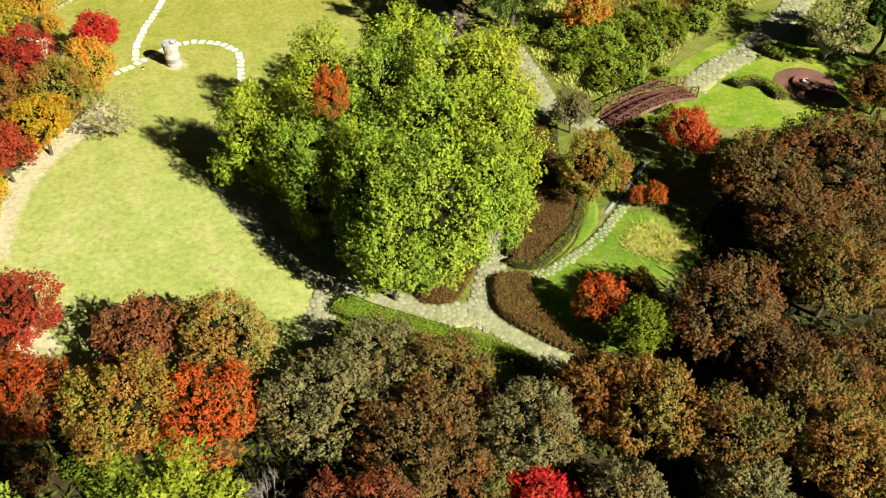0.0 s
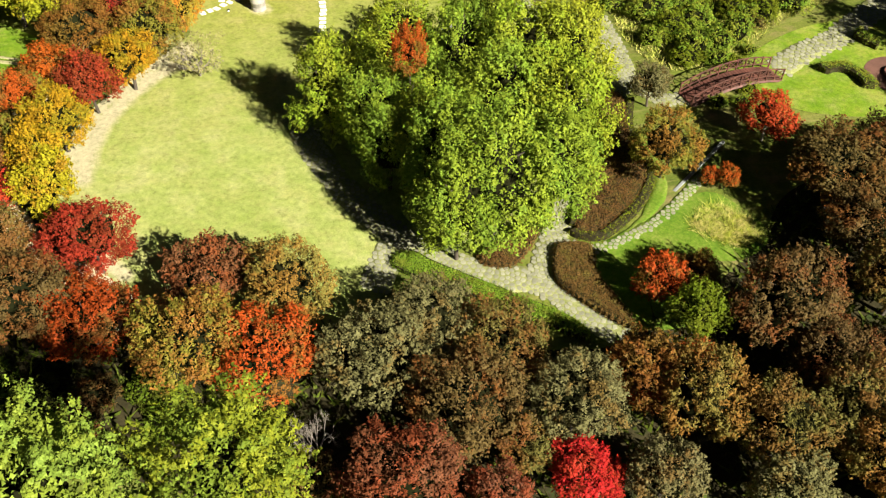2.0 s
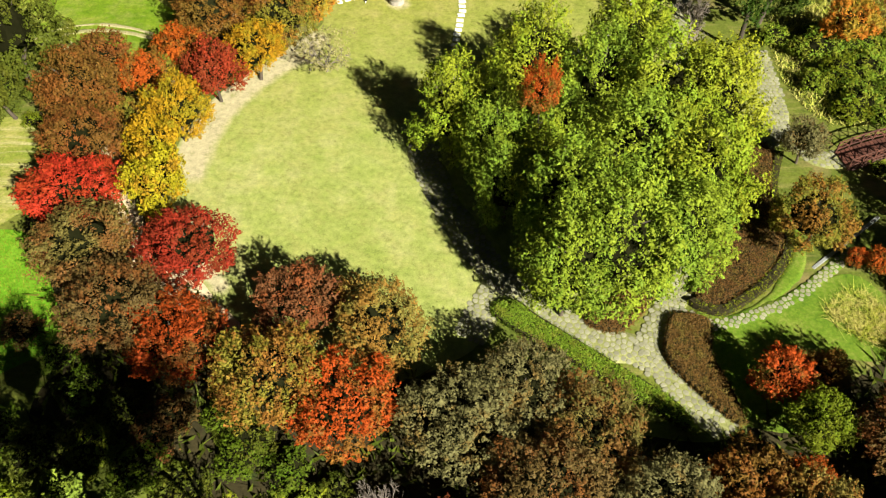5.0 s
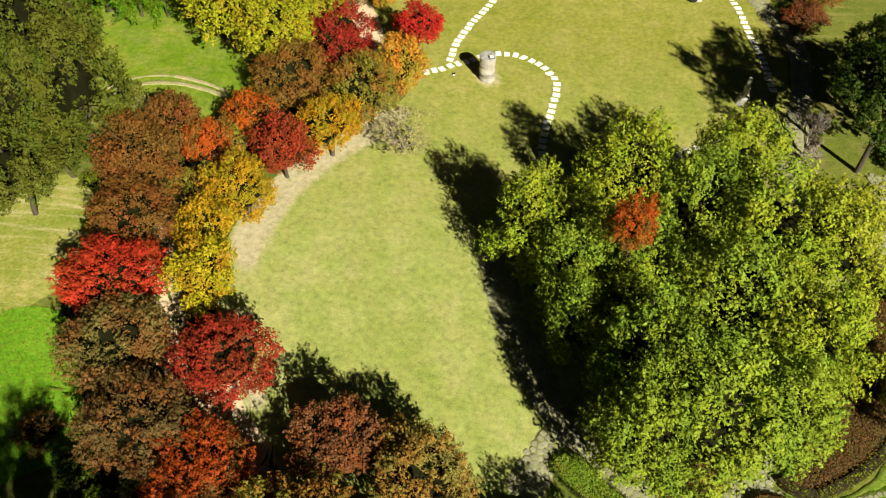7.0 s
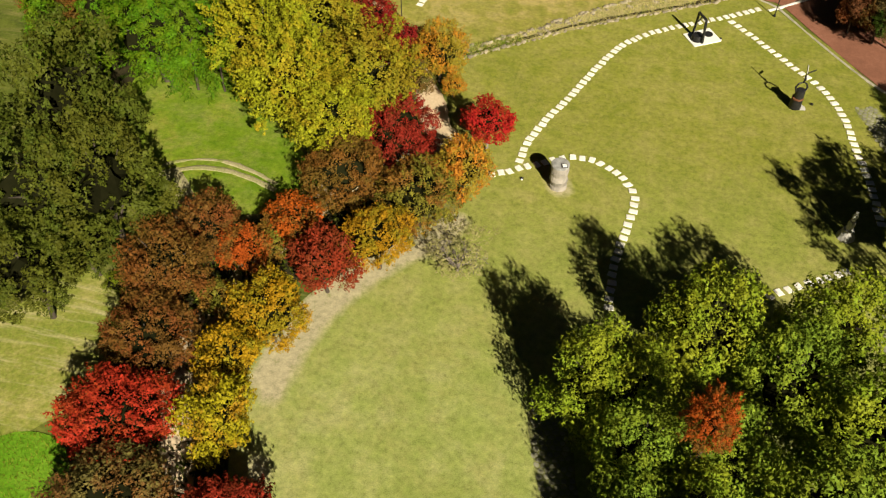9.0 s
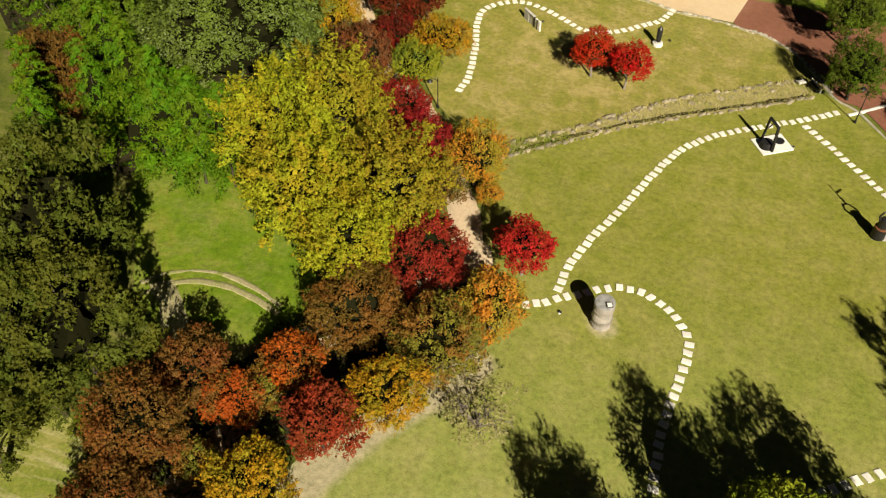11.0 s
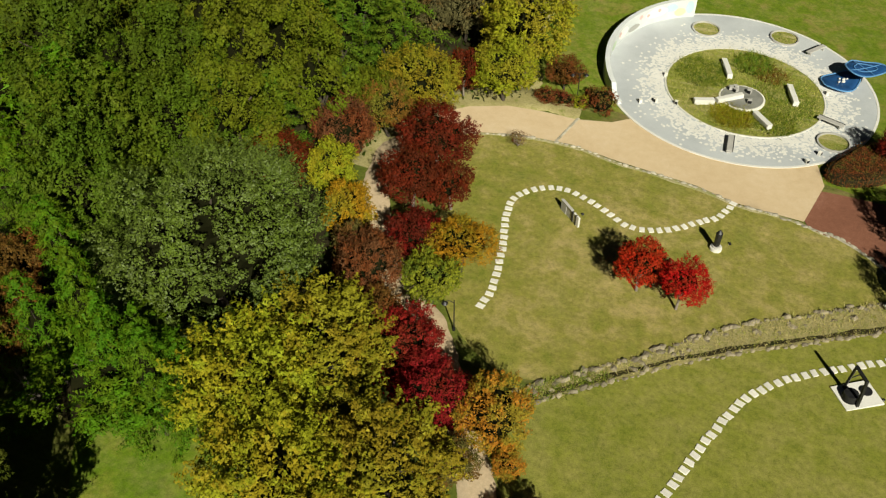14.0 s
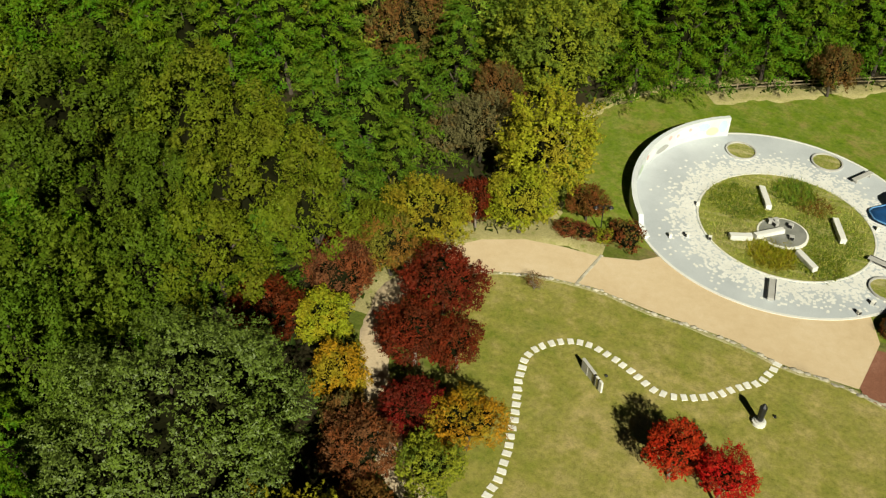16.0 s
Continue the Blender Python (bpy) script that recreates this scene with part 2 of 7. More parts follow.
LEAF = {
    "red": leaf_material("red", (0.06, 0.03, 0.008), (0.13, 0.06, 0.015), (0.2, 0.09, 0.022), (0.21, 0.034, 0.007), 0.6, rise=0.12),
    "scarlet": leaf_material("scarlet", (0.065, 0.032, 0.008), (0.15, 0.063, 0.014), (0.23, 0.098, 0.021), (0.29, 0.04, 0.009), 0.42, rise=0.08),
    "crimson": leaf_material("crimson", (0.15, 0.003, 0.004), (0.33, 0.006, 0.009), (0.44, 0.009, 0.012), (0.3, 0.02, 0.01), 0.3),
    "vermilion": leaf_material("vermilion", (0.1302, 0.0059, 0.0055), (0.31, 0.014, 0.013), (0.4495, 0.0203, 0.0188), (0.27, 0.025, 0.012), 0.3),
    "ruby": leaf_material("ruby", (0.084, 0.0046, 0.0055), (0.2, 0.011, 0.013), (0.29, 0.0159, 0.0188), (0.15, 0.016, 0.01), 0.3),
    "shrub_red": leaf_material("shrub_red", (0.05, 0.014, 0.007), (0.135, 0.031, 0.013), (0.22, 0.056, 0.022), (0.12, 0.09, 0.022), 0.25),
    "evergreen": leaf_material("evergreen", (0.011, 0.019, 0.003), (0.03, 0.045, 0.006), (0.056, 0.074, 0.011), (0.03, 0.052, 0.006), 0.4),
    "wine": leaf_material("wine", (0.0328, 0.0057, 0.0025), (0.078, 0.0135, 0.006), (0.1131, 0.0196, 0.0087), (0.12, 0.012, 0.006), 0.4),
    "maroon": leaf_material("maroon", (0.0483, 0.0176, 0.0084), (0.115, 0.042, 0.02), (0.1668, 0.0609, 0.029), (0.15, 0.036, 0.015), 0.35),
    "rust": leaf_material("rust", (0.047, 0.0244, 0.0055), (0.112, 0.058, 0.013), (0.1624, 0.0841, 0.0188), (0.135, 0.047, 0.012), 0.35),
    "umber": leaf_material("umber", (0.0353, 0.0227, 0.008), (0.084, 0.054, 0.019), (0.1218, 0.0783, 0.0275), (0.115, 0.042, 0.013), 0.25),
    "brown": leaf_material("brown", (0.04, 0.036, 0.01), (0.094, 0.08, 0.021), (0.155, 0.125, 0.035), (0.13, 0.062, 0.018), 0.45),
    "taupe": leaf_material("taupe", (0.0454, 0.0403, 0.0168), (0.108, 0.096, 0.04), (0.1566, 0.1392, 0.058), (0.13, 0.08, 0.026), 0.12),
    "khaki": leaf_material("khaki", (0.062, 0.05, 0.012), (0.145, 0.112, 0.027), (0.215, 0.165, 0.042), (0.19, 0.088, 0.021), 0.4),
    "olive": leaf_material("olive", (0.06, 0.058, 0.008), (0.14, 0.125, 0.018), (0.215, 0.188, 0.031), (0.18, 0.078, 0.017), 0.4),
    "amber": leaf_material("amber", (0.1218, 0.0609, 0.0042), (0.29, 0.145, 0.01), (0.4205, 0.2102, 0.0145), (0.22, 0.165, 0.013), 0.3),
    "orange": leaf_material("orange", (0.18, 0.055, 0.01), (0.37, 0.12, 0.016), (0.48, 0.19, 0.03), (0.23, 0.16, 0.02), 0.4),
    "gold": leaf_material("gold", (0.105, 0.0903, 0.005), (0.25, 0.215, 0.012), (0.3625, 0.3117, 0.0174), (0.28, 0.16, 0.013), 0.25),
    "yellow": leaf_material("yellow", (0.0903, 0.0945, 0.0059), (0.215, 0.225, 0.014), (0.3117, 0.3262, 0.0203), (0.25, 0.2, 0.014), 0.3),
    "bronze": leaf_material("bronze", (0.084, 0.0651, 0.0055), (0.2, 0.155, 0.013), (0.29, 0.2248, 0.0188), (0.2, 0.19, 0.015), 0.4),
    "yellowgreen": leaf_material("yellowgreen", (0.1, 0.11, 0.007), (0.225, 0.23, 0.013), (0.325, 0.325, 0.026), (0.24, 0.2, 0.018), 0.35),
    "lime": leaf_material("lime", (0.07, 0.085, 0.008), (0.165, 0.185, 0.014), (0.26, 0.275, 0.03), (0.10, 0.14, 0.016), 0.35),
    "grove": leaf_material("grove", (0.0538, 0.0777, 0.008), (0.128, 0.185, 0.019), (0.1856, 0.2682, 0.0275), (0.17, 0.21, 0.019), 0.4),
    "sunlit": leaf_material("sunlit", (0.0819, 0.0903, 0.0071), (0.195, 0.215, 0.017), (0.2828, 0.3117, 0.0247), (0.165, 0.22, 0.017), 0.35),
    "fern": leaf_material("fern", (0.026, 0.0412, 0.0029), (0.062, 0.098, 0.007), (0.0899, 0.1421, 0.0101), (0.08, 0.11, 0.009), 0.35),
    "green": leaf_material("green", (0.05, 0.085, 0.008), (0.125, 0.19, 0.018), (0.2, 0.28, 0.035), (0.17, 0.18, 0.02), 0.4),
    "olivegreen": leaf_material("olivegreen", (0.0384, 0.0424, 0.0032), (0.096, 0.106, 0.008), (0.1536, 0.1696, 0.0128), (0.1008, 0.1272, 0.008), 0.4),
    "darkgreen": leaf_material("darkgreen", (0.0232, 0.0312, 0.0028), (0.058, 0.078, 0.007), (0.0928, 0.1248, 0.0112), (0.0609, 0.0936, 0.007), 0.4),
    "oak": leaf_material("oak", (0.026, 0.0286, 0.0031), (0.062, 0.068, 0.009), (0.0899, 0.0986, 0.013), (0.055, 0.07, 0.009), 0.4),
    "greygreen": leaf_material("greygreen", (0.0378, 0.0487, 0.0071), (0.09, 0.116, 0.017), (0.162, 0.2088, 0.0306), (0.1, 0.135, 0.014), 0.3, gloss=0.35),
    "bluegreen": leaf_material("bluegreen", (0.06, 0.088, 0.012), (0.135, 0.18, 0.026), (0.22, 0.275, 0.045), (0.17, 0.2, 0.025), 0.35),
    "cedar": leaf_material("cedar", (0.026, 0.0496, 0.0031), (0.062, 0.118, 0.009), (0.0899, 0.1711, 0.013), (0.09, 0.13, 0.01), 0.35),
    "pine": leaf_material("pine", (0.026, 0.0546, 0.0025), (0.062, 0.13, 0.006), (0.0899, 0.1885, 0.0087), (0.09, 0.135, 0.007), 0.4),
    "sparse": leaf_material("sparse", (0.11, 0.10, 0.035), (0.22, 0.20, 0.08), (0.32, 0.29, 0.13)),
    "grey": leaf_material("grey", (0.07, 0.05, 0.036), (0.13, 0.092, 0.066), (0.19, 0.14, 0.1)),
    "hedge_brown": leaf_material("hedge_brown", (0.0462, 0.0231, 0.008), (0.11, 0.055, 0.019), (0.1595, 0.0798, 0.0275), (0.12, 0.08, 0.022), 0.2),
    "hedge_green": leaf_material("hedge_green", (0.048, 0.08, 0.007), (0.125, 0.18, 0.015), (0.205, 0.265, 0.03), (0.16, 0.175, 0.022), 0.25),
    "straw": leaf_material("straw", (0.23, 0.195, 0.07), (0.42, 0.36, 0.15), (0.55, 0.48, 0.22), (0.26, 0.27, 0.07), 0.25),
    "meadow": leaf_material("meadow", (0.13, 0.16, 0.018), (0.31, 0.33, 0.045), (0.45, 0.45, 0.09), (0.4, 0.35, 0.11), 0.45),
}
# Near-black colour that stands in for deep shade inside tree crowns.
INNER_SHADE = solid_material("inner_shade", [(0.007, 0.008, 0.003), (0.012, 0.012, 0.005)], 1.0, 0, 6.0, 30.0, 0.3)
INNER_SHADE.node_tree.nodes["Principled BSDF"].inputs["Specular IOR Level"].default_value = 0.0
BARK = solid_material("bark", [(0.028, 0.021, 0.015), (0.06, 0.046, 0.034), (0.1, 0.08, 0.062)], 0.9, 0, 3.0, 30.0, 0.6)
PALE_BARK = solid_material("pale_bark", [(0.16, 0.13, 0.11), (0.27, 0.23, 0.2)], 0.9, 0, 3.0, 30.0, 0.5)
LAWN_MAIN = lawn_material("lawn_main", [(0.195, 0.240, 0.055), (0.240, 0.275, 0.078), (0.295, 0.300, 0.118)], [(0.158, 0.182, 0.024), (0.2, 0.21, 0.036), (0.255, 0.242, 0.062)], 58.0, 86.0)
LAWN_DRY = lawn_material("lawn_dry", [(0.165, 0.178, 0.028), (0.24, 0.226, 0.054), (0.375, 0.305, 0.125)], [(0.16, 0.18, 0.026), (0.235, 0.22, 0.05), (0.365, 0.295, 0.12)], 80.0, 100.0)
LAWN_FRESH = lawn_material("lawn_fresh", [(0.085, 0.165, 0.008), (0.13, 0.2, 0.014), (0.215, 0.222, 0.036)], [(0.085, 0.145, 0.010), (0.125, 0.175, 0.014), (0.21, 0.185, 0.05)], 110.0, 140.0)
WILD = ground_material("wild_grass", [(0.05, 0.072, 0.012), (0.1, 0.125, 0.018), (0.16, 0.168, 0.034)], 0.09, 5.0, 0.5, (0.185, 0.15, 0.062), streak=(0.2, 0.185, 0.06))
VIVID = ground_material("lush_grass", [(0.06, 0.15, 0.007), (0.1, 0.24, 0.011), (0.165, 0.3, 0.025)], 0.3, 7.0, 0.4)
VERGE = ground_material("verge_grass", [(0.05, 0.11, 0.008), (0.1, 0.165, 0.014), (0.19, 0.21, 0.045)], 0.45, 7.0, 0.5)
DRY_BED = ground_material("dry_bed", [(0.25, 0.22, 0.085), (0.34, 0.3, 0.135), (0.43, 0.38, 0.19)], 0.6, 9.0, 0.5, (0.22, 0.23, 0.06))
STRAWG = ground_material("dry_meadow", [(0.13, 0.185, 0.02), (0.21, 0.23, 0.044), (0.37, 0.325, 0.12)], 0.35, 6.0, 0.5, streak=(0.43, 0.38, 0.2))
SAND = ground_material("sandy_soil", [(0.46, 0.35, 0.225), (0.54, 0.42, 0.28), (0.6, 0.485, 0.335)], 0.3, 5.0, 0.15, grit=0.5)
SANDY_GRASS = ground_material("sandy_grass", [(0.23, 0.24, 0.085), (0.32, 0.29, 0.155), (0.42, 0.37, 0.23)], 0.5, 9.0, 0.3, (0.23, 0.26, 0.07))
TAN = ground_material("tan_paving", [(0.54, 0.405, 0.25), (0.6, 0.465, 0.3), (0.65, 0.52, 0.36)], 0.15, 16.0, 0.15, grit=0.35)
REDBRICK = ground_material("red_brick_paving", [(0.17, 0.074, 0.048), (0.225, 0.097, 0.062), (0.27, 0.125, 0.085)], 0.25, 14.0, 0.3)
# Litter colour, darkened to carry the black shade between trees as well.
SHADED_SOIL = ground_material("shaded_litter", [(0.016, 0.014, 0.006), (0.03, 0.025, 0.010), (0.05, 0.04, 0.017)], 0.4, 6.0, 0.5, (0.03, 0.042, 0.01))
MORTAR = ground_material("path_bed", [(0.17, 0.185, 0.06), (0.22, 0.23, 0.09), (0.27, 0.27, 0.125)], 0.5, 8.0, 0.4)
FLAG = solid_material("flagstone", [(0.16, 0.158, 0.105), (0.21, 0.206, 0.14), (0.265, 0.258, 0.18)], 0.9, 0, 0.6, 10.0, 0.4, 0.22)
PALE_STONE = solid_material("pale_granite", [(0.62, 0.6, 0.54), (0.72, 0.7, 0.645), (0.79, 0.77, 0.72)], 0.75, 0, 1.2, 20.0, 0.3, 0.08)
GREY_STONE = solid_material("grey_granite", [(0.34, 0.33, 0.31), (0.42, 0.41, 0.39), (0.48, 0.47, 0.45)], 0.75, 0, 0.8, 22.0, 0.3, 0.1)
ROUGH_STONE = solid_material("field_stone", [(0.14, 0.115, 0.075), (0.24, 0.205, 0.14), (0.34, 0.3, 0.215)], 0.9, 0, 2.0, 12.0, 0.6, 0.35)
KERB_STONE = solid_material("kerb_stone", [(0.24, 0.22, 0.16), (0.36, 0.33, 0.26), (0.46, 0.43, 0.35)], 0.85, 0, 1.5, 12.0, 0.5, 0.3)
PLAZA_GREY = solid_material("plaza_paving", [(0.40, 0.425, 0.45), (0.45, 0.475, 0.50), (0.50, 0.525, 0.545)], 0.75, 0, 0.3, 14.0, 0.15, 0.05)
WHITE = solid_material("white_marble", [(0.64, 0.63, 0.595), (0.73, 0.72, 0.685)], 0.65, 0, 1.0, 16.0, 0.15, 0.06)
DARK_METAL = solid_material("dark_metal", [(0.022, 0.022, 0.024), (0.045, 0.045, 0.048)], 0.45, 0.6, 3.0, 20.0, 0.15)
RUST_METAL = solid_material("rusted_metal", [(0.12, 0.045, 0.02), (0.20, 0.08, 0.035)], 0.8, 0.2, 3.0, 20.0, 0.3)
BRIDGE_WOOD = solid_material("stained_timber", [(0.05, 0.017, 0.011), (0.082, 0.027, 0.018), (0.115, 0.04, 0.027)], 0.7, 0, 2.0, 25.0, 0.3, 0.25)
FENCE_WOOD = solid_material("weathered_timber", [(0.17, 0.13, 0.08), (0.25, 0.2, 0.13)], 0.85, 0, 3.0, 25.0, 0.4, 0.25)
GLASS_WHITE = solid_material("lamp_globe", [(0.72, 0.72, 0.70), (0.78, 0.78, 0.76)], 0.25, 0, 2.0, 20.0, 0.02)
BLUE_PAINT = solid_material("blue_glaze", [(0.012, 0.055, 0.17), (0.02, 0.085, 0.24)], 0.35, 0, 2.0, 20.0, 0.05)
BLUE_RIM = solid_material("pale_blue_paint", [(0.07, 0.2, 0.42), (0.11, 0.26, 0.48)], 0.4, 0, 2.0, 20.0, 0.05)


# ---------------------------------------------------------------- lie of the land
def clamp_soft(a, lo, hi, w=0.25):
    return a - w * np.logaddexp(0, (a - hi) / w) + w * np.logaddexp(0, (lo - a) / w)


def land(x, y):
    u, v = clamp_soft((x - 25.0) / 40.0, -1.3, 0.5), clamp_soft((y - 93.0) / 40.0, -1.7, 1.35)
    return (1.2266) * u + (-1.6501) * v + (2.0113) * u * u + (0.4810) * u * v + (0.6087) * v * v + (0.2631) * v ** 3 + (-1.1321) * u * v * v


def quick_mesh(name, verts, faces, material=None, smooth=False):
    """Verts (n, 3) and faces (m, k) as arrays, to a mesh."""
    me = bpy.data.meshes.new(name)
    verts, faces = np.asarray(verts, dtype=np.float32), np.asarray(faces, dtype=np.int32)
    k = faces.shape[1]
    me.vertices.add(len(verts))
    me.vertices.foreach_set("co", verts.ravel())
    me.loops.add(faces.size)
    me.loops.foreach_set("vertex_index", faces.ravel())
    me.polygons.add(len(faces))
    me.polygons.foreach_set("loop_start", np.arange(0, faces.size, k, dtype=np.int32))
    me.polygons.foreach_set("use_smooth", np.full(len(faces), smooth))
    me.update(calc_edges=True)
    me.validate()
    if material:
        me.materials.append(material)
    return me


def bm_mesh(name, bm, material, smooth=False):
    me = bpy.data.meshes.new(name)
    bmesh.ops.recalc_face_normals(bm, faces=bm.faces)
    for f in bm.faces:
        f.smooth = smooth
    bm.to_mesh(me)
    bm.free()
    if material:
        me.materials.append(material)
    return me


def part(name, bm, material, parent, label="", smooth=False):
    ob = new(name, bm_mesh(name, bm, material, smooth) if isinstance(bm, bmesh.types.BMesh) else bm)
    ob.parent = parent
    return tagged(ob, label)


def thing(name, m, label, category, group="", kind=""):
    ob = new(name)
    ob.empty_display_size = 0.2
    ob.matrix_world = m
    return tagged(ob, label, category, group, kind)


def spline(pts, step=0.5, closed=False):
    """Evenly spaced points along a smooth curve through pts."""
    p = np.array(pts, dtype=float)
    n = len(p)
    ext = np.vstack([p[-1], p, p[0], p[1]]) if closed else np.vstack([2 * p[0] - p[1], p, 2 * p[-1] - p[-2]])
    out = []
    for i in range(n if closed else n - 1):
        a, b, c, d = ext[i:i + 4]
        for s in np.linspace(0, 1, 16, endpoint=False):
            out.append(0.5 * (2 * b + (c - a) * s + (2 * a - 5 * b + 4 * c - d) * s * s + (3 * b - a - 3 * c + d) * s ** 3))
    out.append(p[0] if closed else p[-1])
    out = np.array(out)
    run = np.concatenate([[0], np.cumsum(np.linalg.norm(np.diff(out, axis=0), axis=1))])
    k = max(2, int(round(run[-1] / step)) + 1)
    s = np.linspace(0, run[-1], k)
    return np.stack([np.interp(s, run, out[:, j]) for j in range(p.shape[1])], 1)


def ribbon(name, pts, width, lift, material, label, category="path", wobble=0.15, seed=1):
    """A strip that follows the land along a curve, with slightly uneven edges and a shallow side."""
    c = spline(pts, 0.5)
    d = np.gradient(c, axis=0)
    d /= np.linalg.norm(d, axis=1)[:, None]
    nrm = np.stack([-d[:, 1], d[:, 0]], 1)
    rng = np.random.default_rng(seed)
    w = np.full(len(c), width / 2)
    soft = np.ones(5) / 5
    wl = w + np.convolve(rng.normal(0, wobble, len(c)), soft, "same")
    wr = w + np.convolve(rng.normal(0, wobble, len(c)), soft, "same")
    rows = [c + nrm * (wl + 0.12)[:, None], c + nrm * wl[:, None], c + nrm * wl[:, None] * 0.33, c - nrm * wr[:, None] * 0.33, c - nrm * wr[:, None], c - nrm * (wr + 0.12)[:, None]]
    z = [-0.1, lift, lift, lift, lift, -0.1]
    v = np.concatenate([np.column_stack([r, land(r[:, 0], r[:, 1]) + h]) for r, h in zip(rows, z)])
    n = len(c)
    f = [(a * n + i, a * n + i + 1, (a + 1) * n + i + 1, (a + 1) * n + i) for a in range(5) for i in range(n - 1)]
    return tagged(new(name, quick_mesh(name, v, np.array(f)[:, ::-1], material, True)), label, category, kind="structure")


def inside(p, poly):
    """Which of the points p lie in the closed outline poly."""
    x, y = p[:, 0], p[:, 1]
    hit = np.zeros(len(p), bool)
    for (x0, y0), (x1, y1) in zip(poly, np.roll(poly, -1, 0)):
        c = (y0 > y) != (y1 > y)
        hit ^= c & (x < (x1 - x0) * (y - y0) / (y1 - y0 + 1e-12) + x0)
    return hit


def sheet(name, outline, lift, material, label, category, smooth_edge=True, step=1.0, worn=()):
    """A thin layer over the land inside an outline."""
    from mathutils.geometry import delaunay_2d_cdt
    o = spline(outline, 0.6, True)[:-1] if smooth_edge else np.array(outline, float)
    lo, hi = o.min(0), o.max(0)
    gx, gy = np.meshgrid(np.arange(lo[0], hi[0], step), np.arange(lo[1], hi[1], step))
    g = np.column_stack([gx.ravel(), gy.ravel()])
    g = g[inside(g, o)]
    pts = [Vector(p) for p in np.vstack([o, g])]
    v, e, f = delaunay_2d_cdt(pts, [], [list(range(len(o)))], 1, 0.01)[:3]
    v = np.array([tuple(p) for p in v])
    me = quick_mesh(name, np.column_stack([v, land(v[:, 0], v[:, 1]) + lift]), np.array([list(t) for t in f if len(t) == 3]), material, True)
    if worn:
        wear = np.zeros(len(v))
        for line, reach in worn:
            for p in spline(line, 0.25):
                wear = np.maximum(wear, np.exp(-((v - p) ** 2).sum(1) / reach ** 2))
        me.attributes.new("wear", "FLOAT", "POINT").data.foreach_set("value", wear.astype(np.float32))
    return tagged(new(name, me), label, category, kind="structure")


# ---------------------------------------------------------------- plan, in metres
LAWN_STEPS_A = [(-5.3, 68.4), (-4.1, 69.0), (-3.0, 69.9), (-1.7, 70.8), (-1.1, 71.3), (0.2, 71.9), (1.8, 72.0), (3.2, 71.3), (4.3, 70.3), (5.0, 69.0), (5.0, 67.1), (4.6, 64.4), (4.2, 62.1), (4.1, 60.0), (4.1, 57.7)]
LAWN_STEPS_B = [(-3.5, 70.5), (-3.4, 72.1), (-2.8, 74.5), (-1.9, 77.0), (-0.8, 79.6), (0.3, 82.6), (1.5, 85.7), (2.9, 88.5), (5.0, 90.8), (7.5, 92.6), (9.7, 94.0), (12.1, 95.5), (14.6, 97.2)]
LAWN_STEPS_C = [(12.2, 94.5), (14.8, 91.4), (17.1, 88.5), (19.2, 85.9), (20.7, 82.4), (21.3, 77.8), (21.9, 74.0), (22.1, 69.9)]
LAWN_STEPS_D = [(12.3, 59.9), (14.8, 61.8), (17.1, 63.3), (19.3, 64.7)]
LAWN_STEPS_E = [(-15.7, 89.7), (-15.5, 91.1), (-15.7, 93.9), (-16.3, 97.4), (-17.0, 100.5), (-16.9, 102.7), (-15.6, 104.4), (-13.7, 105.3), (-11.5, 104.8), (-9.6, 103.8), (-7.8, 102.8), (-6.2, 102.8), (-4.4, 103.7), (-2.7, 105.2), (-0.9, 107.0), (-0.1, 109.0)]
WALL_TOP = [(-10.8, 83.4), (-7.6, 86.3), (-4.0, 89.5), (1.7, 94.8), (7.9, 98.8), (11.7, 101.1)]
WALL_FOOT = [(-10.5, 82.2), (-5.5, 86.5), (0.0, 90.9), (8.0, 95.9), (12.6, 98.8)]
TAN_ROAD = [(-28.3, 106.0), (-27.7, 109.8), (-26.5, 111.8), (-24.6, 113.6), (-21.2, 115.2), (-17.9, 115.6), (-15.0, 115.6), (-11.8, 116.5), (-8.4, 119.4), (-6.0, 117.4), (-1.8, 115.9), (2.4, 117.0), (6.2, 117.2), (6.9, 114.2), (5.5, 108.7), (0.1, 109.1), (-3.3, 110.2), (-9.8, 110.9), (-14.5, 111.7), (-19.0, 111.3), (-22.9, 110.0), (-24.9, 107.6)]
KERB_LINE = [(-23.1, 109.8), (-19.0, 111.1), (-14.4, 111.5), (-9.8, 110.7), (-3.2, 110.0), (0.1, 108.9), (2.8, 108.8), (5.5, 108.3), (7.3, 107.6)]
KERB_LINE_B = [(5.2, 108.3), (8.5, 107.5), (11.0, 105.5), (12.8, 103.1), (14.2, 100.2)]
RED_ROAD = [(6.8, 113.4), (5.7, 108.5), (8.7, 107.2), (11.3, 105.4), (13.2, 102.1), (14.9, 99.1), (16.6, 98.4), (19.3, 94.2), (23.0, 88.4), (25.7, 85.3), (30.0, 85.4), (32.3, 98.4), (29.0, 110.2)]
ALLEY_PATH = [(-27.8, 107.0), (-28.5, 103.8), (-27.9, 99.9), (-26.4, 96.2), (-23.5, 91.9), (-21.6, 89.3), (-18.6, 86.9), (-15.3, 82.5), (-12.3, 77.5), (-11.0, 75.0), (-10.2, 72.4), (-9.4, 70.3), (-15.3, 63.9), (-17.3, 57.9), (-18.5, 52.3), (-18.9, 46.8), (-17.5, 42.5), (-16.4, 40.0), (-15.6, 38.5), (-13.9, 37.1), (-12.4, 35.7), (-11.0, 34.0), (-9.6, 32.0)]
